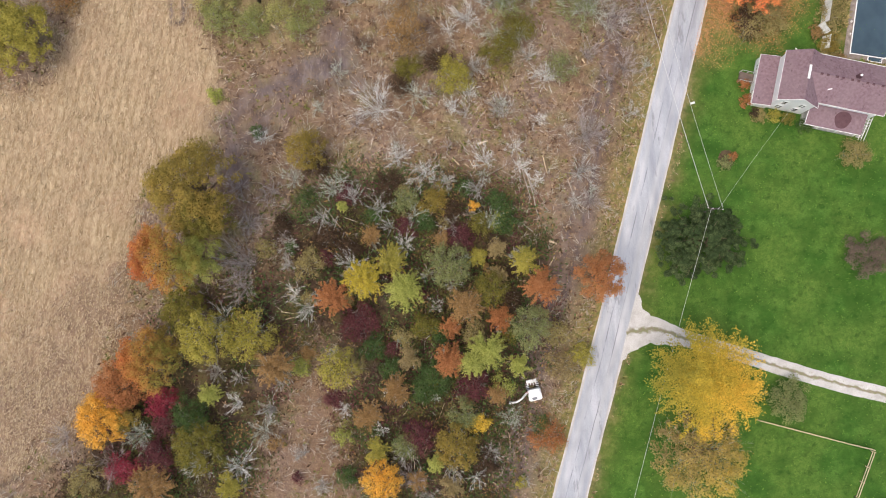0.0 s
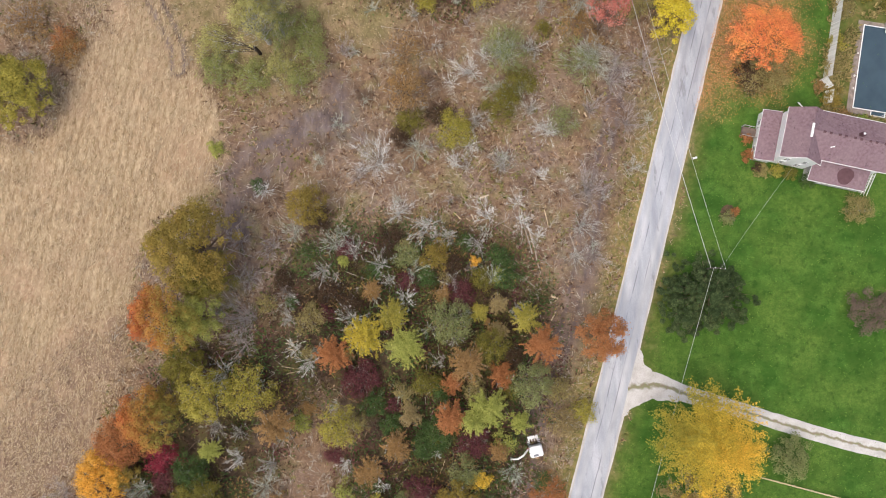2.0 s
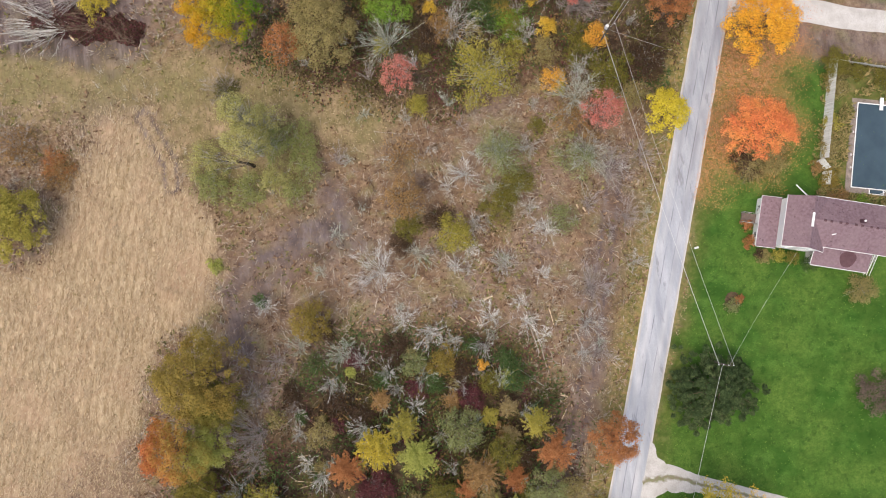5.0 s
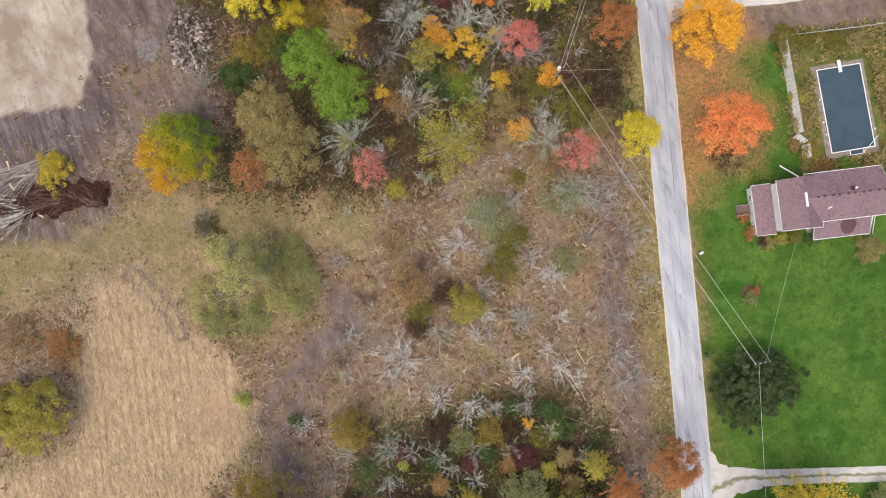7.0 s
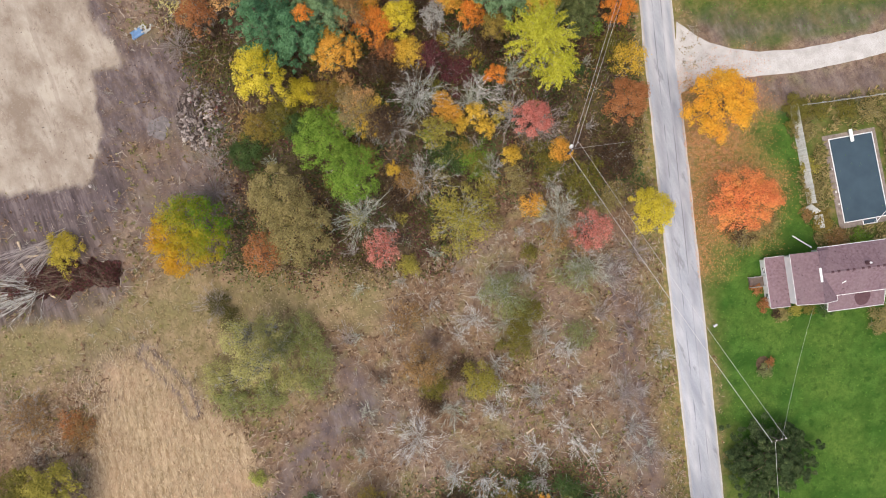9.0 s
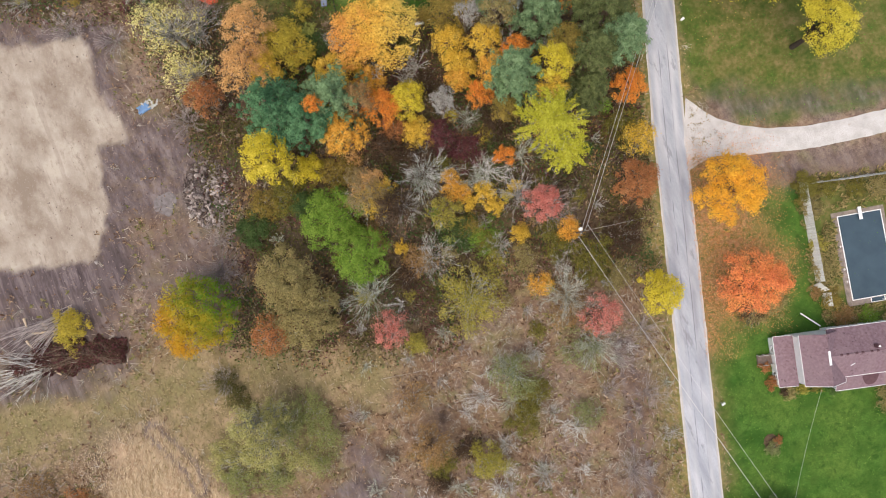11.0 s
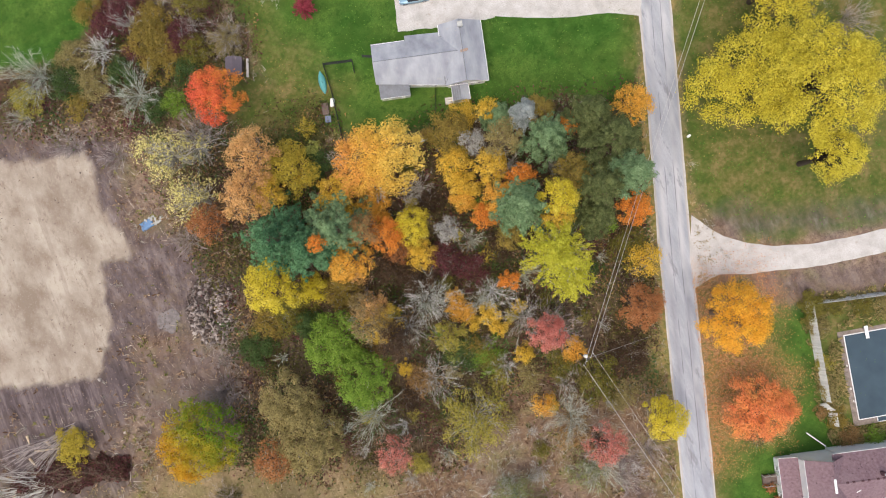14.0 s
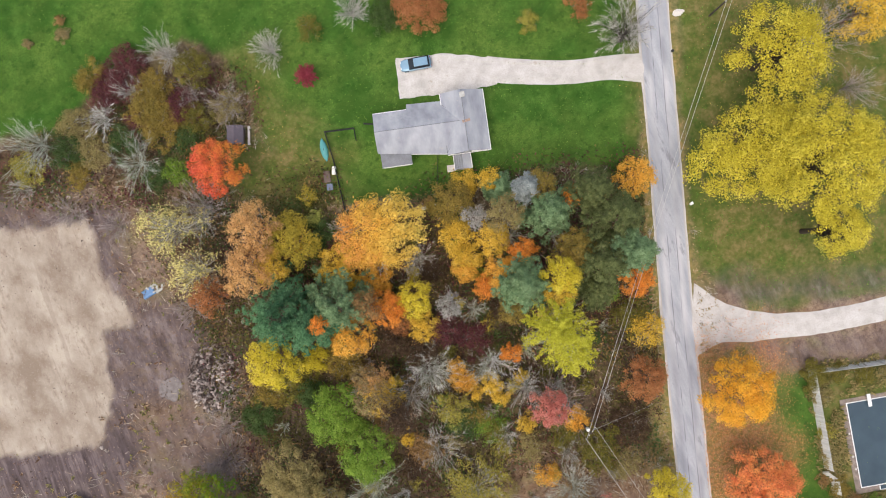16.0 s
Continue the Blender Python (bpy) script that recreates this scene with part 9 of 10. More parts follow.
# ---- car ----
def car():
    ang = math.degrees(math.atan2(115.33 - 116.18, 22.91 - 18.4)) + 180
    ob = thing("parked_car", pose(20.65, 115.75, 0.036, 0, 0, ang), "light blue hatchback car parked on the gravel", "car")
    paint = Nodes("light_blue_car_paint", 0.3, 0.35, 0.5)
    paint.shader.inputs["Coat Weight"].default_value = 0.6
    blue = paint.done(paint.ramp(paint.noise(0.8), (0.3, (0.16, 0.29, 0.40)), (0.7, (0.20, 0.34, 0.46))))
    # sections along x: front is +x
    def hull(sections):
        bm = bmesh.new()
        rings = []
        for x, w0, z0, w1, z1 in sections:
            pts = [(x, -w0, z0), (x, -w0, (z0 + z1) / 2), (x, -w1, z1 - 0.05), (x, -w1 * 0.8, z1), (x, w1 * 0.8, z1), (x, w1, z1 - 0.05), (x, w0, (z0 + z1) / 2), (x, w0, z0)]
            rings.append([bm.verts.new(p) for p in pts])
        for a, b in zip(rings, rings[1:]):
            for i in range(8):
                j = (i + 1) % 8
                bm.faces.new((a[i], a[j], b[j], b[i]))
        bm.faces.new(rings[0][::-1])
        bm.faces.new(rings[-1])
        bmesh.ops.recalc_face_normals(bm, faces=bm.faces)
        return bm

    part("body", bevelled(hull([(-2.25, 0.74, 0.35, 0.72, 0.80), (-2.1, 0.86, 0.25, 0.82, 0.95), (-1.2, 0.89, 0.2, 0.85, 0.98), (0.6, 0.89, 0.2, 0.85, 0.95), (1.5, 0.87, 0.22, 0.80, 0.86), (2.05, 0.80, 0.26, 0.70, 0.74), (2.25, 0.62, 0.34, 0.55, 0.62)]), 0.03, 2), blue, ob, "light blue car body")
    part("cabin", bevelled(hull([(-2.0, 0.80, 0.9, 0.60, 1.28), (-1.7, 0.82, 0.9, 0.63, 1.42), (-0.2, 0.82, 0.9, 0.64, 1.46), (0.35, 0.82, 0.9, 0.62, 1.40), (1.05, 0.80, 0.88, 0.60, 0.93)]), 0.02), GLASS, ob, "dark glass cabin")
    bm = bmesh.new()
    solid(bm, [(-1.75, -0.6, 1.44), (0.3, -0.6, 1.43), (0.3, 0.6, 1.43), (-1.75, 0.6, 1.44)], [(-1.7, -0.55, 1.49), (0.25, -0.55, 1.48), (0.25, 0.55, 1.48), (-1.7, 0.55, 1.49)])
    part("roof_panel", bm, blue, ob, "light blue roof")
    for x in (-1.4, 1.4):
        for s in (-1, 1):
            bm = bmesh.new()
            cylinder(bm, (x, s * 0.68, 0.31), (x, s * 0.9, 0.31), 0.31, sides=20)
            wh = part("wheel", bevelled(bm, 0.02), BLACK, ob, "black tyre")
            bm = bmesh.new()
            cylinder(bm, (x, s * 0.88, 0.31), (x, s * 0.915, 0.31), 0.19, sides=14)
            part("rim", bm, STEEL, wh, "silver rim")
    for s in (-1, 1):
        bm = bmesh.new()
        box(bm, 2.02, s * 0.45 - 0.14, 0.58, 2.2, s * 0.45 + 0.14, 0.70)
        part("headlight", bevelled(bm, 0.02), TRIM, ob, "clear headlight")
        bm = bmesh.new()
        box(bm, -2.24, s * 0.6 - 0.1, 0.7, -2.12, s * 0.6 + 0.1, 0.9)
        part("tail_light", bm, plain("red_lens", (0.3, 0.02, 0.02), 0.3), ob, "red tail light")
        bm = bmesh.new()
        box(bm, 0.72, s * 0.93 - 0.08, 0.93, 0.86, s * 0.93 + 0.08, 1.05)
        part("wing_mirror", bevelled(bm, 0.02), blue, ob, "blue wing mirror")


car()


# ---- excavator ----
def excavator():
    ob = thing("mini_excavator", pose(11.25, -12.9, 0, 0, 0, 12), "white compact excavator with a folded boom beside the ruts", "excavator")
    white = plain("white_machine_paint", (0.78, 0.78, 0.77), 0.45, wear=0.12)
    for s in (-1, 1):
        bm = bmesh.new()
        box(bm, s * 0.72 - 0.2, -1.2, 0.02, s * 0.72 + 0.2, 1.35, 0.5)
        tr = part("track", bevelled(bm, 0.12, 2), BLACK, ob, "black rubber track")
        for i in range(10):
            bm = bmesh.new()
            box(bm, s * 0.72 - 0.21, -1.05 + i * 0.25, 0.49, s * 0.72 + 0.21, -0.95 + i * 0.25, 0.53)
            part("track_pad", bm, STEEL, tr)
    bm = bmesh.new()
    box(bm, -0.75, 1.3, 0.1, 0.75, 1.75, 0.45)
    for i in range(4):
        box(bm, -0.66 + i * 0.38, 1.0, 0.45, -0.52 + i * 0.38, 1.8, 0.58)
    part("dozer_blade", bevelled(bm, 0.02), STEEL, ob, "dark steel blade")
    bm = bmesh.new()
    box(bm, -0.95, -1.15, 0.6, 0.95, 0.55, 1.35)
    part("house_body", bevelled(bm, 0.14, 2), white, ob, "white engine housing")
    bm = bmesh.new()
    box(bm, -0.9, -0.5, 1.35, 0.75, 0.6, 2.35)
    cab = part("cab", bevelled(bm, 0.10, 2), white, ob, "white cab")
    bm = bmesh.new()
    box(bm, -0.93, -0.35, 1.5, -0.6, 0.5, 2.2)
    part("cab_window", bevelled(bm, 0.03), GLASS, cab, "dark cab window")
    bm = bmesh.new()
    box(bm, -0.5, -1.0, 1.34, 0.2, -0.6, 1.39)
    part("engine_grille", bm, GREY_ROOF, ob, "dark engine grille")
    bm = bmesh.new()
    box(bm, -1.2, 0.0, 0.75, -0.9, 0.35, 1.1)
    part("boom_foot", bm, plain("red_machine_paint", (0.35, 0.05, 0.05), 0.5), ob, "red boom foot")
    p = [(-1.05, 0.15, 0.95), (-2.0, -0.35, 2.0), (-2.75, -0.65, 1.75), (-3.55, -0.75, 0.75)]
    for i, nm in enumerate(("boom", "dipper_arm", "bucket_link")):
        a, b = Vector(p[i]), Vector(p[i + 1])
        bm = bmesh.new()
        d = (b - a)
        m = Matrix.Translation(a) @ d.to_track_quat("X", "Z").to_matrix().to_4x4()
        box(bm, -0.05, -0.12, -0.15, d.length + 0.05, 0.12, 0.15, m)
        part(nm, bevelled(bm, 0.05), white, ob, "white boom section")
    bm = bmesh.new()
    box(bm, -3.85, -1.05, 0.15, -3.35, -0.5, 0.75)
    part("bucket", bevelled(bm, 0.1), STEEL, ob, "grey steel bucket")


excavator()


# ---- sheds, tanks and clutter of the north-western lawn ----
def garden_shed():
    ob = thing("garden_shed", pose(-7.3, 115.2, 0, 0, 0, -20), "small dark-roofed garden shed beside the red tree", "shed")
    bm = bmesh.new()
    box(bm, -1.0, -1.15, -0.1, 1.0, 1.15, 1.9)
    part("wall", bm, BROWN_WOOD, ob)
    for s in (-1, 1):
        bm = bmesh.new()
        roof_slab(bm, [(0, -1.35, 2.5), (s * 1.2, -1.35, 1.85), (s * 1.2, 1.35, 1.85), (0, 1.35, 2.5)][::s], 0.06)
        part("roof", bm, plain("purple_grey_roof_%s" % ("a" if s < 0 else "b"), (0.14, 0.12, 0.14), 0.8), ob, "dark purple-grey roof slope")
    bm = bmesh.new()
    box(bm, 1.5, -1.3, 0.55, 1.85, 1.4, 0.62)
    for y in (-1.1, 1.2):
        box(bm, 1.55, y - 0.05, -0.05, 1.8, y + 0.05, 0.55)
    bench = thing("plank_bench", pose(-7.3, 115.2, 0, 0, 0, -20), "pale plank bench beside the garden shed", "bench")
    part("plank_top", bm, CONCRETE, bench)


garden_shed()


def kayak():
    ang = math.degrees(math.atan2(107.23 - 110.6, 3.5 - 3.91))
    ob = thing("rowing_boat", pose(3.7, 108.9, 0, 0, 0, ang), "teal boat lying upturned beside the fence", "boat")
    bm = bmesh.new()
    n = 15
    rings = []
    for i in range(n):
        u = -1 + 2 * i / (n - 1)
        w = 0.52 * (1 - abs(u) ** 2.4) + 0.02
        x = u * 1.75
        rings.append([bm.verts.new((x, w * c, max(0.5 * (1 - abs(u) ** 3) * sn, 0.0) + 0.02)) for c, sn in ((1, 0), (0.85, 0.6), (0.45, 0.92), (0, 1), (-0.45, 0.92), (-0.85, 0.6), (-1, 0))])
    for a, b in zip(rings, rings[1:]):
        for i in range(6):
            bm.faces.new((a[i], a[i + 1], b[i + 1], b[i]))
        bm.faces.new((a[6], a[0], b[0], b[6]))
    bm.faces.new(rings[0])
    bm.faces.new(rings[-1][::-1])
    bmesh.ops.recalc_face_normals(bm, faces=bm.faces)
    part("hull", bm, plain("teal_paint", (0.10, 0.33, 0.33), 0.45, wear=0.15), ob, "teal hull")
    bm = bmesh.new()
    cylinder(bm, (-1.6, 0, 0.1), (0, 0, 0.545), 0.03, sides=6)
    cylinder(bm, (0, 0, 0.545), (1.6, 0, 0.1), 0.03, sides=6)
    part("keel", bm, BLACK, ob, "dark keel strip")


kayak()


def wire_pen(pts, label):
    ob = thing("wire_pen", pose(0, 0, 0), label, "pen")
    dark = plain("dark_mesh_wire", (0.035, 0.04, 0.035), 0.7)
    for (ax, ay), (bx, by) in zip(pts, pts[1:]):
        l = math.hypot(bx - ax, by - ay)
        for z in np.arange(0.1, 1.45, 0.15):
            bm = bmesh.new()
            cylinder(bm, (ax, ay, z), (bx, by, z), 0.02, sides=4)
            part("mesh_wire", bm, dark, ob)
        n = max(1, round(l / 2.0))
        for i in range(n + 1):
            x, y = ax + (bx - ax) * i / n, ay + (by - ay) * i / n
            bm = bmesh.new()
            cylinder(bm, (x, y, -0.1), (x, y, 1.5), 0.04, sides=6)
            part("post", bm, dark, ob)


wire_pen([(3.2, 97.5), (4.5, 107.0), (4.75, 111.2), (8.9, 110.2), (8.6, 108.5)], "dark wire-mesh dog pen on the lawn")
wire_pen([(10.5, 110.3), (11.8, 109.7)], "short dark wire-mesh gate against the grey house")
wire_pen([(18.9, 102.4), (16.3, 95.4)], "dark wire-mesh fence running from the grey house to the trees")


def tank():
    ob = thing("gas_tank", pose(4.0, 105.5, 0, 0, 0, 70), "small white gas tank on the lawn", "tank")
    bm = bmesh.new()
    cylinder(bm, (-0.6, 0, 0.5), (0.6, 0, 0.5), 0.32, sides=16)
    part("vessel", bevelled(bm, 0.1, 2), TRIM, ob, "white tank")
    for x in (-0.4, 0.4):
        bm = bmesh.new()
        box(bm, x - 0.05, -0.25, -0.05, x + 0.05, 0.25, 0.25)
        part("foot", bm, STEEL, ob)


tank()
for (x, y, a, w, l, h, mat, label, cat) in (
    (2.75, 105.0, -13, 0.9, 1.6, 0.6, BROWN_WOOD, "brown wooden crate beside the pen", "crate"),
    (2.6, 103.5, -13, 0.8, 0.9, 0.5, plain("blue_grey_paint", (0.16, 0.19, 0.27), 0.6), "blue-grey plastic box beside the pen", "box"),
    (14.6, 95.7, -5, 1.3, 0.4, 0.5, TRIM, "white bench standing at the edge of the trees", "bench"),
    (50.9, 82.4, 15, 0.45, 0.3, 0.45, TRIM, "small white utility box beside the road", "utility box"),
    (56.4, 104.2, 10, 0.35, 0.3, 0.3, BLACK, "small dark box lying beside the road", "box"),
):
    ob = thing(cat.replace(" ", "_"), pose(x, y, 0, 0, 0, a), label, cat)
    bm = bmesh.new()
    box(bm, -w / 2, -l / 2, -0.03, w / 2, l / 2, h)
    part("casing", bevelled(bm, 0.04, 2), mat, ob)
    bm = bmesh.new()
    box(bm, -w / 2 - 0.03, -l / 2 - 0.03, h, w / 2 + 0.03, l / 2 + 0.03, h + 0.04)
    part("lid", bevelled(bm, 0.01), mat, ob)


def mailbox(x, y):
    ob = thing("mailbox", pose(x, y, 0, 0, 0, 14), "white mailbox on a post beside the road", "mailbox")
    bm = bmesh.new()
    box(bm, -0.05, -0.05, -0.2, 0.05, 0.05, 1.0)
    part("post", bm, GREY_WOOD, ob)
    bm = bmesh.new()
    cylinder(bm, (-0.28, 0, 1.12), (0.28, 0, 1.12), 0.15, sides=12)
    box(bm, -0.28, -0.15, 1.0, 0.28, 0.15, 1.12)
    part("letter_box", bm, TRIM, ob, "white letter box")


mailbox(35.6, 28.0)


# ---- rock pile, logs and debris ----
def rock_pile():
    ob = thing("rock_pile", pose(-23.2, 83.5, 0), "heap of broken grey-brown rocks on the bare soil", "rock pile")
    nr = Nodes("broken_rock", 0.9, 0.0, 0.2)
    c = nr.ramp(nr.each(), (0.0, (0.15, 0.115, 0.10)), (0.5, (0.31, 0.26, 0.235)), (1.0, (0.52, 0.46, 0.42)))
    rock = nr.done(nr.mix(nr.ramp(nr.noise(0.2, 4), (0.4, 0.0), (0.7, 0.5)), c, (0.16, 0.12, 0.10)), nr.noise(0.1, 3), 0.02, 0.6)
    shapes = []
    rs = np.random.RandomState(8)
    for i in range(8):
        bm = bmesh.new()
        bmesh.ops.create_icosphere(bm, subdivisions=1, radius=0.5)
        for v in bm.verts:
            v.co *= rs.uniform(0.55, 1.3)
        me = bpy.data.meshes.new("rock")
        bm.to_mesh(me)
        bm.free()
        me.materials.append(rock)
        shapes.append(me)
    made = 0
    while made < 290:
        x, y = rs.uniform(-5, 5), rs.uniform(-6.5, 5.5)
        k = (x / 3.7) ** 2 + ((y - 0.2 * x) / 4.7) ** 2
        if k > 1 or rs.rand() < 0.35 * k:
            continue
        s = rs.uniform(0.45, 1.0) ** 1.3
        r = new("rock", shapes[made % 8])
        r.parent = ob
        r.matrix_local = pose(x, y, 0.7 * max(0, 1 - k) * rs.uniform(0.4, 1.0) + 0.05, rs.uniform(0, 360), rs.uniform(0, 360), rs.uniform(0, 360)) @ Matrix.Diagonal((s * 1.4, s * 0.9, s * 0.5, 1))
        made += 1
    # small rubble between the rocks
    m = 1500
    a, d = rs.uniform(0, TAU, m), np.sqrt(rs.uniform(0, 1.15, m))
    x, y = 3.7 * np.cos(a) * d, 4.7 * np.sin(a) * d
    at = np.stack([x, y + 0.2 * x, 0.05 + 0.45 * np.clip(1 - d * d, 0, 1) * rs.rand(m)], 1)
    corner = np.array([(1, 0, -0.5), (-0.5, 0.87, -0.5), (-0.5, -0.87, -0.5), (0, 0, 0.9)])
    v = at[:, None] + corner[None] * rs.uniform(0.5, 1.4, (m, 4, 3)) * rs.uniform(0.08, 0.2, (m, 1, 1))
    face = np.array([(0, 1, 3), (1, 2, 3), (2, 0, 3), (0, 2, 1)])
    pebble = Nodes("rubble", 0.9, 0.0, 0.2)
    stone = pebble.done(pebble.ramp(pebble.island(), (0.0, (0.13, 0.10, 0.09)), (0.6, (0.20, 0.16, 0.14)), (1.0, (0.36, 0.31, 0.275))))
    tagged(part("rubble", mesh_of("rubble", v.reshape(-1, 3), (np.arange(m)[:, None, None] * 4 + face[None]).reshape(-1, 3)), stone, ob), kind="stuff")
    return shapes


rock_shapes = rock_pile()
for i, (x, y, s) in enumerate(((-35.5, 117.5, 0.8), (-34.0, 118.5, 0.6), (-32.5, 117.0, 0.7), (-36.5, 115.5, 0.9), (-31.0, 118.2, 0.5), (-35.0, 114.8, 0.6), (-29.8, 117.6, 0.5), (-33.6, 115.8, 0.7), (-46.6, 80.9, 0.8), (-42.0, 79.9, 0.7), (-37.8, 70.2, 0.6), (-41.2, 71.4, 0.5))):
    ob = thing("field_stone", pose(x, y, 0, 0, 0, i * 47), "pale field stone lying on bare soil", "stone", "loose field stones")
    r = new("stone_body", rock_shapes[i % 8])
    r.parent = ob
    r.matrix_local = pose(0, 0, 0.1) @ Matrix.Diagonal((s, s * 0.8, s * 0.55, 1))


def log(x, y, x2, y2, r, z=0.0, pale=False, label="felled trunk lying in the brush-cut clearing"):
    l = math.hypot(x2 - x, y2 - y)
    ob = thing("log", pose(x, y, z, 0, 0, math.degrees(math.atan2(y2 - y, x2 - x))), label, "log", "felled logs")
    k = np.linspace(0, 1, 6)
    rs = np.random.RandomState(int(abs(x * 31 + y * 17)) % 9999)
    p = np.stack([k * l, rs.normal(0, 0.02 * l * 0.3, 6), np.full(6, r * 0.9)], 1)[None]
    part("bole", mesh_of("bole", *tubes(p, r * (1 - 0.5 * k)[None], 8), True), PALE_WOOD if pale else LOG_BARK, ob)
    for e, rr in ((0, r), (-1, r * 0.5)):
        bm = bmesh.new()
        q = p[0, e]
        cylinder(bm, (q[0] - 0.02, q[1], q[2]), (q[0] + 0.02, q[1], q[2]), rr * 0.93, sides=10)
        part("cut_end", bm, PALE_WOOD, ob, "pale sawn end")
    if l > 3:
        n = 14
        u = rs.uniform(0.4, 1, n)
        root = np.stack([u * l, np.zeros(n), np.full(n, r)], 1)
        end = root + np.stack([rs.uniform(0.3, 1.2, n), rs.normal(0, 0.7, n), rs.uniform(0, 0.5, n)], 1)
        tagged(part("twig_mass", mesh_of("twigs", *ribbons(root, end, np.full(n, 0.025))), BARK["grey"], ob), kind="stuff")


log(10.8, 20.9, 13.0, 11.9, 0.14)
log(11.2, 19.3, 12.6, 15.5, 0.08)
log(4.6, 18.0, 9.2, 20.3, 0.07)
log(8.0, 13.3, 12.1, 10.0, 0.1)
log(17.3, 17.6, 19.0, 12.8, 0.1)
log(10.5, 20.5, 11.8, 14.8, 0.13)
log(7.8, 19.2, 10.6, 17.4, 0.06)
log(-19.5, 15.9, -14.0, 9.1, 0.09)
log(-28.5, 13.4, -24.9, 12.7, 0.06)
log(-12.4, 17.3, -8.5, 16.1, 0.06)
log(9.0, 24.6, 11.7, 17.9, 0.07)
log(20.9, 31.6, 22.9, 30.0, 0.07)
log(-32.8, 16.9, -28.5, 15.3, 0.06)
log(-9.3, 49.1, -2.6, 47.9, 0.05)
log(-15.4, 13.0, -12.1, 11.7, 0.07)
log(-17.1, 10.2, -14.3, 8.4, 0.07)
log(14.3, 8.7, 15.3, 8.2, 0.2, pale=True, label="pale freshly cut piece of wood on the ground")
log(14.2, 5.1, 14.9, 6.3, 0.1, pale=True, label="pale freshly cut piece of wood on the ground")
log(4.5, 23.2, 5.8, 23.6, 0.19, pale=True, label="pale freshly cut piece of wood on the ground")
log(13.8, 21.1, 14.4, 18.2, 0.08, pale=True, label="pale freshly cut piece of wood on the ground")
log(0.8, 21.0, 1.5, 20.2, 0.06, pale=True, label="pale freshly cut piece of wood on the ground")
log(2.2, 20.4, 3.6, 19.5, 0.06, pale=True, label="pale freshly cut piece of wood on the ground")
log(3.7, 20.7, 4.0, 19.3, 0.06, pale=True, label="pale freshly cut piece of wood on the ground")
log(0.6, 21.2, 1.6, 20.2, 0.07, pale=True, label="pale freshly cut piece of wood on the ground")
log(3.1, 20.9, 3.7, 19.6, 0.07, pale=True, label="pale freshly cut piece of wood on the ground")
log(-24.3, 2.8, -22.4, 3.1, 0.06, pale=True, label="pale freshly cut piece of wood on the ground")
log(-24.0, 2.1, -22.1, 1.6, 0.06, pale=True, label="pale freshly cut piece of wood on the ground")
log(-23.7, 0.8, -21.6, 0.6, 0.06, pale=True, label="pale freshly cut piece of wood on the ground")
log(-24.9, -0.5, -22.4, -0.9, 0.07, pale=True, label="pale freshly cut piece of wood on the ground")
log(-24.3, -1.6, -22.4, -1.2, 0.06, pale=True, label="pale freshly cut piece of wood on the ground")
log(-4.6, -21.1, -3.7, -18.9, 0.08, pale=True, label="pale freshly cut piece of wood on the ground")
log(-3.8, -20.3, -1.9, -18.4, 0.06, pale=True, label="pale freshly cut piece of wood on the ground")
log(-8.4, -18.6, -7.8, -17.4, 0.06, pale=True, label="pale freshly cut piece of wood on the ground")
log(-7.5, -15.8, -6.5, -14.5, 0.06, pale=True, label="pale freshly cut piece of wood on the ground")
log(-2.4, -16.2, -1.6, -14.3, 0.06, pale=True, label="pale freshly cut piece of wood on the ground")
log(-3.0, -14.9, -2.2, -15.9, 0.05, pale=True, label="pale freshly cut piece of wood on the ground")
log(-25.6, 42.0, -25.1, 41.5, 0.22, pale=True, label="pale freshly cut piece of wood on the ground")
log(-27.0, 42.9, -26.7, 42.4, 0.2, pale=True, label="pale freshly cut piece of wood on the ground")
log(19.2, 35.8, 19.4, 35.2, 0.14, pale=True, label="pale freshly cut piece of wood on the ground")
log(20.1, 35.3, 20.4, 34.7, 0.16, pale=True, label="pale freshly cut piece of wood on the ground")
log(5.9, 7.8, 8.4, 8.4, 0.05, pale=True, label="pale freshly cut piece of wood on the ground")
log(-6.3, -19.4, -6.1, -25.1, 0.05, pale=True, label="pale freshly cut piece of wood on the ground")
log(1.7, -22.9, 2.4, -25.3, 0.06, pale=True, label="pale freshly cut piece of wood on the ground")
log(7.3, -17.0, 7.8, -21.4, 0.06, pale=True, label="pale freshly cut piece of wood on the ground")
log(-52.2, 74.5, -52.0, 73.6, 0.3, pale=True, label="pale freshly cut piece of wood on the ground")
log(-54.6, 76.1, -54.7, 74.8, 0.22, pale=True, label="pale freshly cut piece of wood on the ground")
log(-53.0, 67.3, -52.4, 66.5, 0.22, pale=True, label="pale freshly cut piece of wood on the ground")
log(-44.0, 66.6, -43.7, 66.1, 0.2, pale=True, label="pale freshly cut piece of wood on the ground")
log(-54.3, 73.6, -51.1, 72.8, 0.18, pale=True, label="pale freshly cut piece of wood on the ground")
log(-55.4, 72.9, -54.6, 70.6, 0.2, pale=True, label="pale freshly cut piece of wood on the ground")


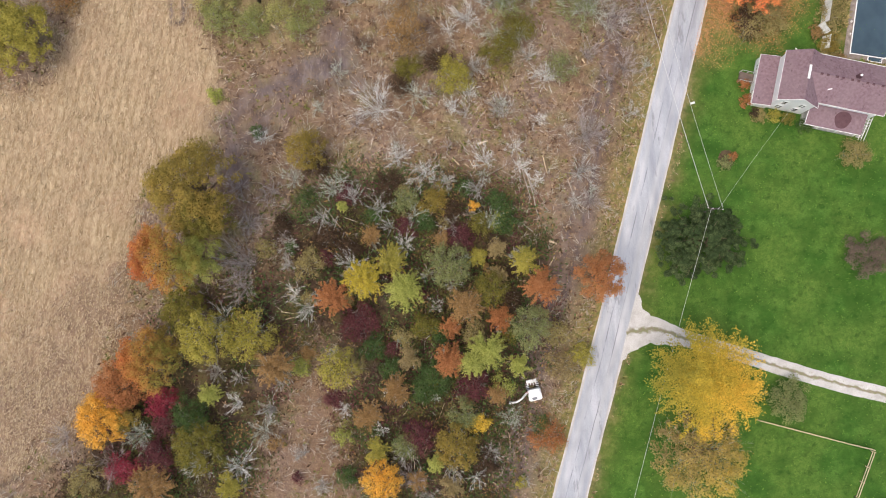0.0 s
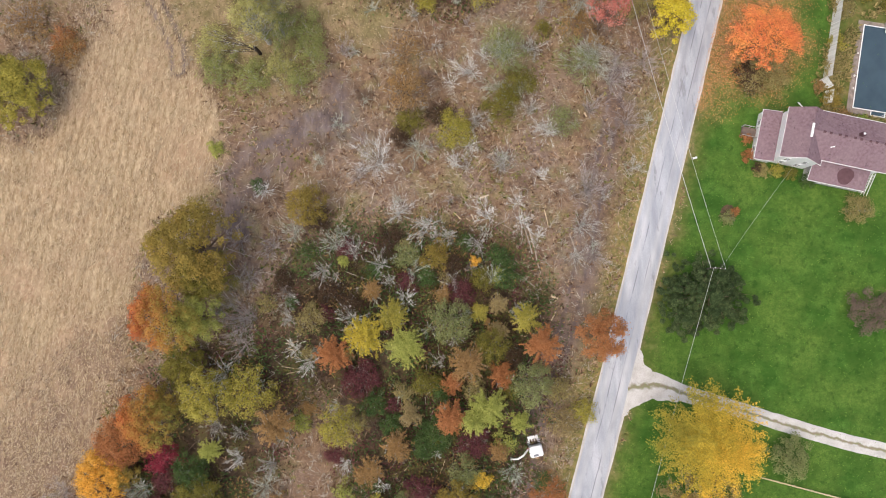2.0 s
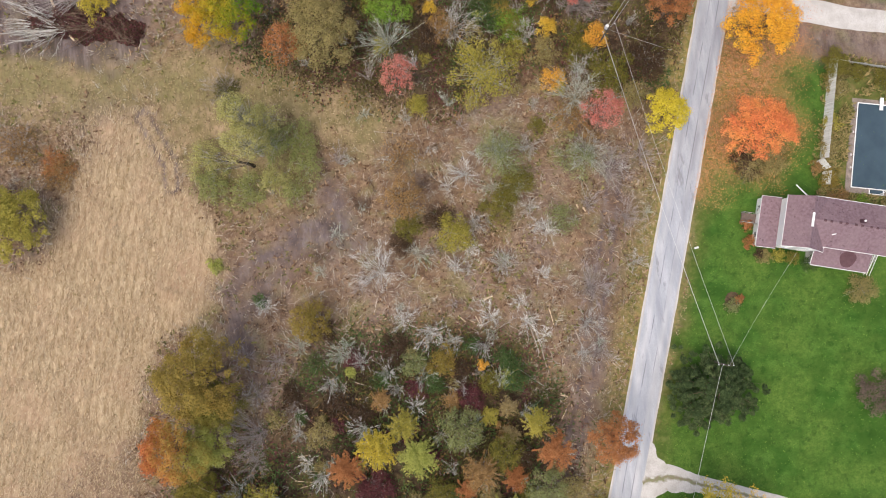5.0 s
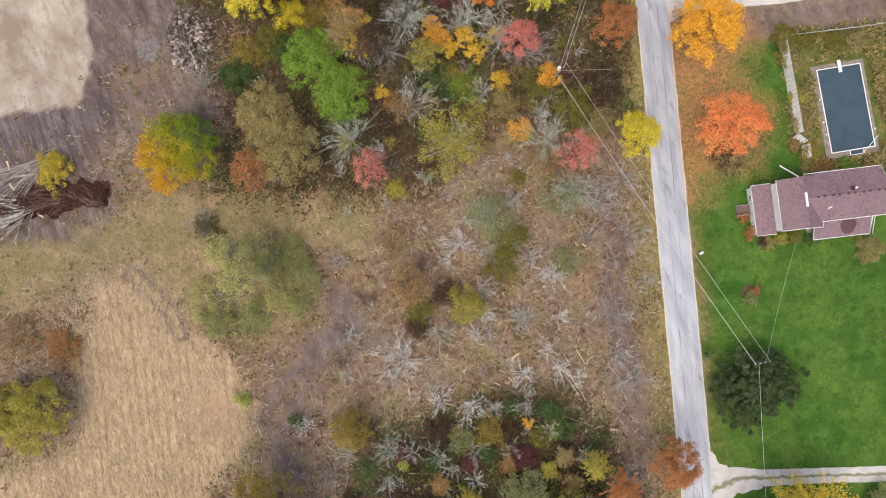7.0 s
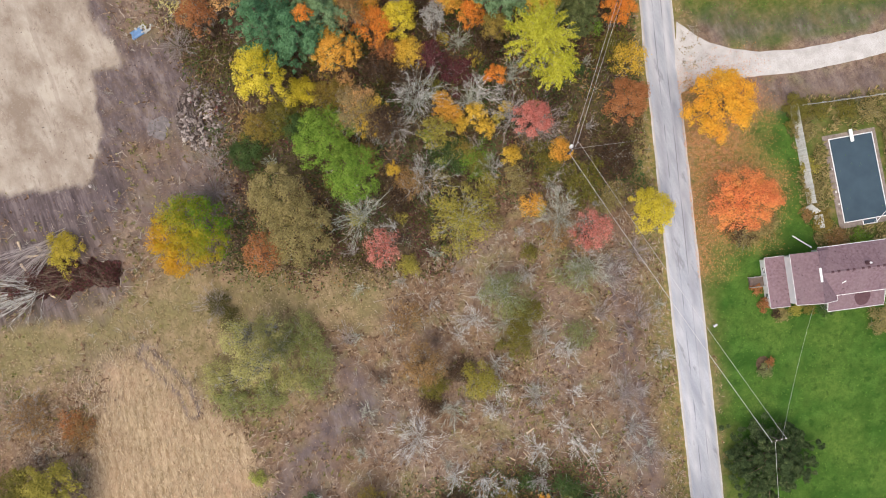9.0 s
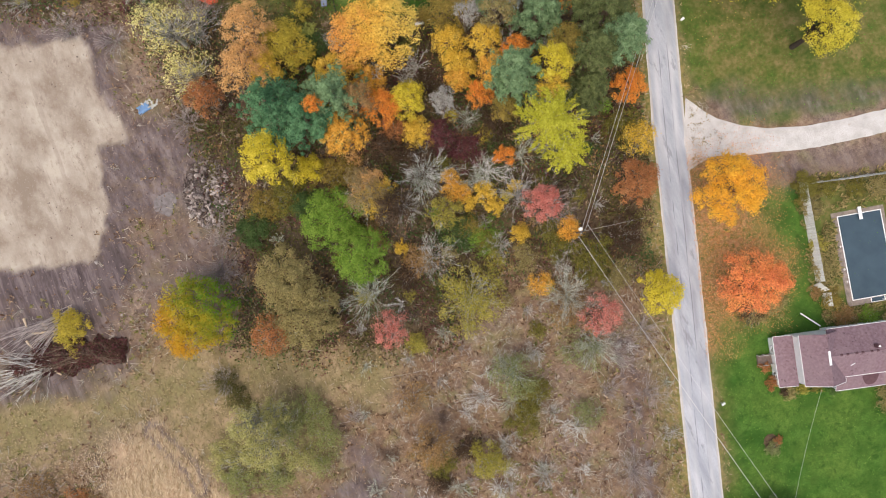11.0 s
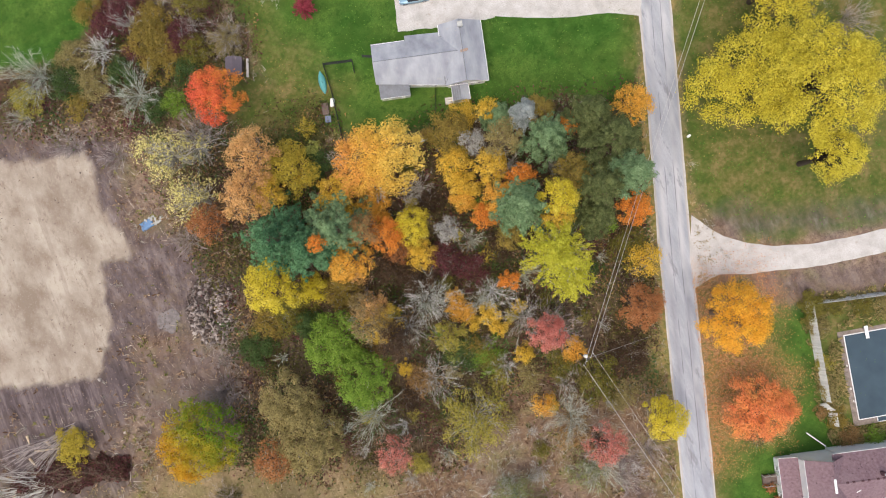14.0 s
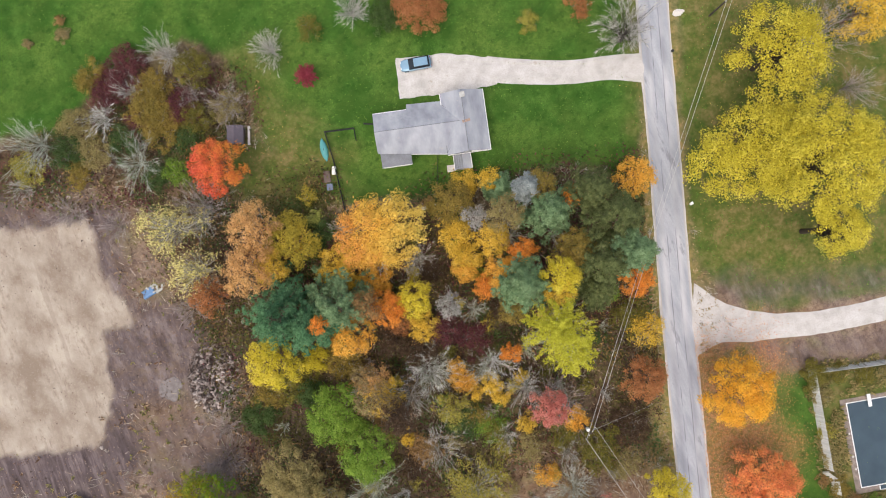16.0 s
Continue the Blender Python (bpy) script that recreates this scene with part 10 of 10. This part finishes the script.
BRUSH_FANS = [((-53.4, 68.6), [(-61.0, 72.6), (-61.7, 69.6), (-60.3, 67.3), (-57.9, 66.3)], 26), ((-47.5, 74.3), [(-57.3, 72.1), (-56.2, 70.3), (-57.5, 74.1)], 26), ((-47.2, 68.2), [(-54.2, 66.9), (-51.0, 68.3), (-55.1, 69.1)], 22), ((-43.9, 65.3), [(-47.5, 68.3), (-47.9, 66.2)], 20)]
BRUSH_MASS = [(-57.2, 69.3, 1.6), (-53.7, 69.4, 2.1), (-51.0, 68.8, 2.1), (-48.4, 68.3, 1.8), (-46.0, 67.7, 1.6), (-43.8, 67.0, 1.5)]


def brush_pile():
    """A heap of cut boughs in fans over a low mass of dead leaves."""
    ox, oy = BRUSH_MASS[2][:2]
    ob = thing("brush_pile", pose(ox, oy, 0), "long heap of cut grey branches and maroon-brown leaves on bare soil", "brush pile")
    rs = np.random.RandomState(44)
    for k, ((ax, ay), ends, n) in enumerate(BRUSH_FANS):
        for b, (ex, ey) in enumerate(ends):
            m = n // 3
            root = np.stack([ax - ox + rs.normal(0, 0.5, m), ay - oy + rs.normal(0, 0.5, m), rs.uniform(0.3, 1.0, m)], 1)
            end = np.stack([ex - ox + rs.normal(0, 1.5, m), ey - oy + rs.normal(0, 1.5, m), rs.uniform(0.5, 1.8, m)], 1)
            u = np.linspace(0, 1, 6)[None, :, None]
            p = root[:, None] * (1 - u) + end[:, None] * u
            p[:, 1:] += np.cumsum(rs.normal(0, 0.19, (m, 5, 3)), 1)
            p[:, :, 2] = np.clip(p[:, :, 2], 0.08, None)
            rad = rs.uniform(0.022, 0.055, (m, 1)) * np.array([[1, 0.85, 0.7, 0.55, 0.4, 0.2]])
            for q in range(m):
                part("cut_bough", mesh_of("bough", *tubes(p[q:q + 1], rad[q:q + 1], 5), True), BARK[("grey", "mauve", "brown", "brown")[k]], ob)
            t = m * 18
            pick, i = rs.randint(0, m, t), rs.randint(1, 5, t)
            q = p[pick, i]
            w = q + (p[pick, i + 1] - q) * rs.uniform(0.8, 2.0, (t, 1)) + rs.normal(0, 0.32, (t, 3))
            w[:, 2] = np.clip(w[:, 2], 0.06, None)
            tagged(part("twig_mass", mesh_of("twigs", *ribbons(q, w, rs.uniform(0.012, 0.028, t))), BARK[("grey", "mauve", "brown", "brown")[k]], ob), kind="stuff")
    for k, leaves in enumerate(("brown", "maroon")):
        at = []
        for x, y, r in BRUSH_MASS:
            r = r * 1.25
            m = int(300 * r * r)
            a = rs.uniform(0, TAU, m)
            d = r * np.sqrt(rs.uniform(0, 1.2, m)) * (0.92 + 0.12 * np.sin(3 * a + x) + 0.1 * np.sin(7 * a + y))
            at.append(np.stack([x - ox + np.cos(a) * d, y - oy + np.sin(a) * d, 0.05 + rs.uniform(0, 1.5, m) * np.clip(1.2 - d / r, 0, 1)], 1))
        at = np.concatenate(at)
        tagged(part("dead_foliage", mesh_of("foliage", *leaf_quads(rs, at, rs.normal(0, 1, at.shape), 0.17, 2.0)), LEAF[leaves], ob, "dark maroon-brown withered leaves"), kind="stuff")


brush_pile()


def tarp():
    ob = thing("tarpaulin", pose(-27.6, 98.6, 0, 0, 0, 12), "crumpled blue tarpaulin on the ground", "tarpaulin")
    g = np.linspace(-1, 1, 16)
    X2, Y2 = np.meshgrid(g * 0.95, g * 0.65)
    z = 0.08 + 0.32 * rough_noise(X2 + 9, Y2 + 4, 0.8, 120) * (1 - np.maximum(np.abs(X2) / 0.95, np.abs(Y2) / 0.65) ** 4)
    c = (np.arange(15)[:, None] * 16 + np.arange(15)[None]).ravel()
    me = mesh_of("sheet", np.stack([X2.ravel() + 0.1 * np.sin(Y2.ravel() * 5), Y2.ravel(), z.ravel()], 1), np.stack([c, c + 1, c + 17, c + 16], 1), True)
    sheet = part("sheet", me, plain("blue_tarpaulin", (0.13, 0.24, 0.42), 0.5, wear=0.25), ob)
    sheet.modifiers.new("thickness", "SOLIDIFY").thickness = 0.01


tarp()


def scrap_heap():
    ob = thing("scrap_heap", pose(-26.3, 99.3, 0), "small heap of grey scrap beside the tarpaulin", "scrap heap")
    rs = np.random.RandomState(3)
    for i in range(9):
        bm = bmesh.new()
        l, w = rs.uniform(0.4, 1.1), rs.uniform(0.15, 0.4)
        box(bm, -l / 2, -w / 2, 0, l / 2, w / 2, 0.05, pose(rs.normal(0, 0.7), rs.normal(0, 0.5), 0.04 + 0.03 * i, rs.uniform(-12, 12), rs.uniform(-12, 12), rs.uniform(0, 360)))
        part("board_scrap", bm, GREY_WOOD, ob)


scrap_heap()

np_ = Nodes("puddle_water", 0.45, 0.0, 0.3)
PUDDLE = np_.done(np_.ramp(np_.noise(0.6), (0.4, (0.13, 0.11, 0.105)), (0.6, (0.19, 0.165, 0.16))))
ring = [(-29.6 + 1.5 * math.cos(t) * (1 + 0.25 * math.sin(2 * t + 1)), 84.4 + 1.7 * math.sin(t) * (1 + 0.2 * math.sin(3 * t))) for t in np.linspace(0, TAU, 22, False)]
patch("puddle", ring, 0.012, PUDDLE, "shallow grey puddle on the bare soil", "puddle", 0.05)


def plank(x, y, x2, y2, z2, label):
    ob = thing("plank", pose(x, y, 0, 0, 0, math.degrees(math.atan2(y2 - y, x2 - x))), label, "plank")
    l = math.hypot(x2 - x, y2 - y)
    bm = bmesh.new()
    solid(bm, [(0, -0.09, 0.0), (l, -0.09, z2), (l, 0.09, z2), (0, 0.09, 0.0)], [(0, -0.09, 0.06), (l, -0.09, z2 + 0.06), (l, 0.09, z2 + 0.06), (0, 0.09, 0.06)])
    part("board", bm, TRIM, ob)


plank(51.3, 35.9, 52.9, 33.4, 0.9, "white plank leaning against the house wall")
plank(14.0, 95.95, 16.2, 95.6, 0.5, "white plank propped at the edge of the woodlot")

bed = [(40.4 + 1.1 * math.cos(t), 19.9 + 1.3 * math.sin(t)) for t in np.linspace(0, TAU, 20, False)]
patch("flower_bed", bed, 0.03, plain("bark_mulch", (0.09, 0.06, 0.035), 0.95, wear=0.5, size=0.5), "round mulched flower bed in the lawn", "flower bed", 0.08)
pad = [(59.3 + 0.9 * math.cos(t), 109.2 + 0.5 * math.sin(t)) for t in np.linspace(0, TAU, 16, False)]
patch("stone_slab", pad, 0.03, CONCRETE, "pale stone slab set in the lawn", "slab", 0.1)
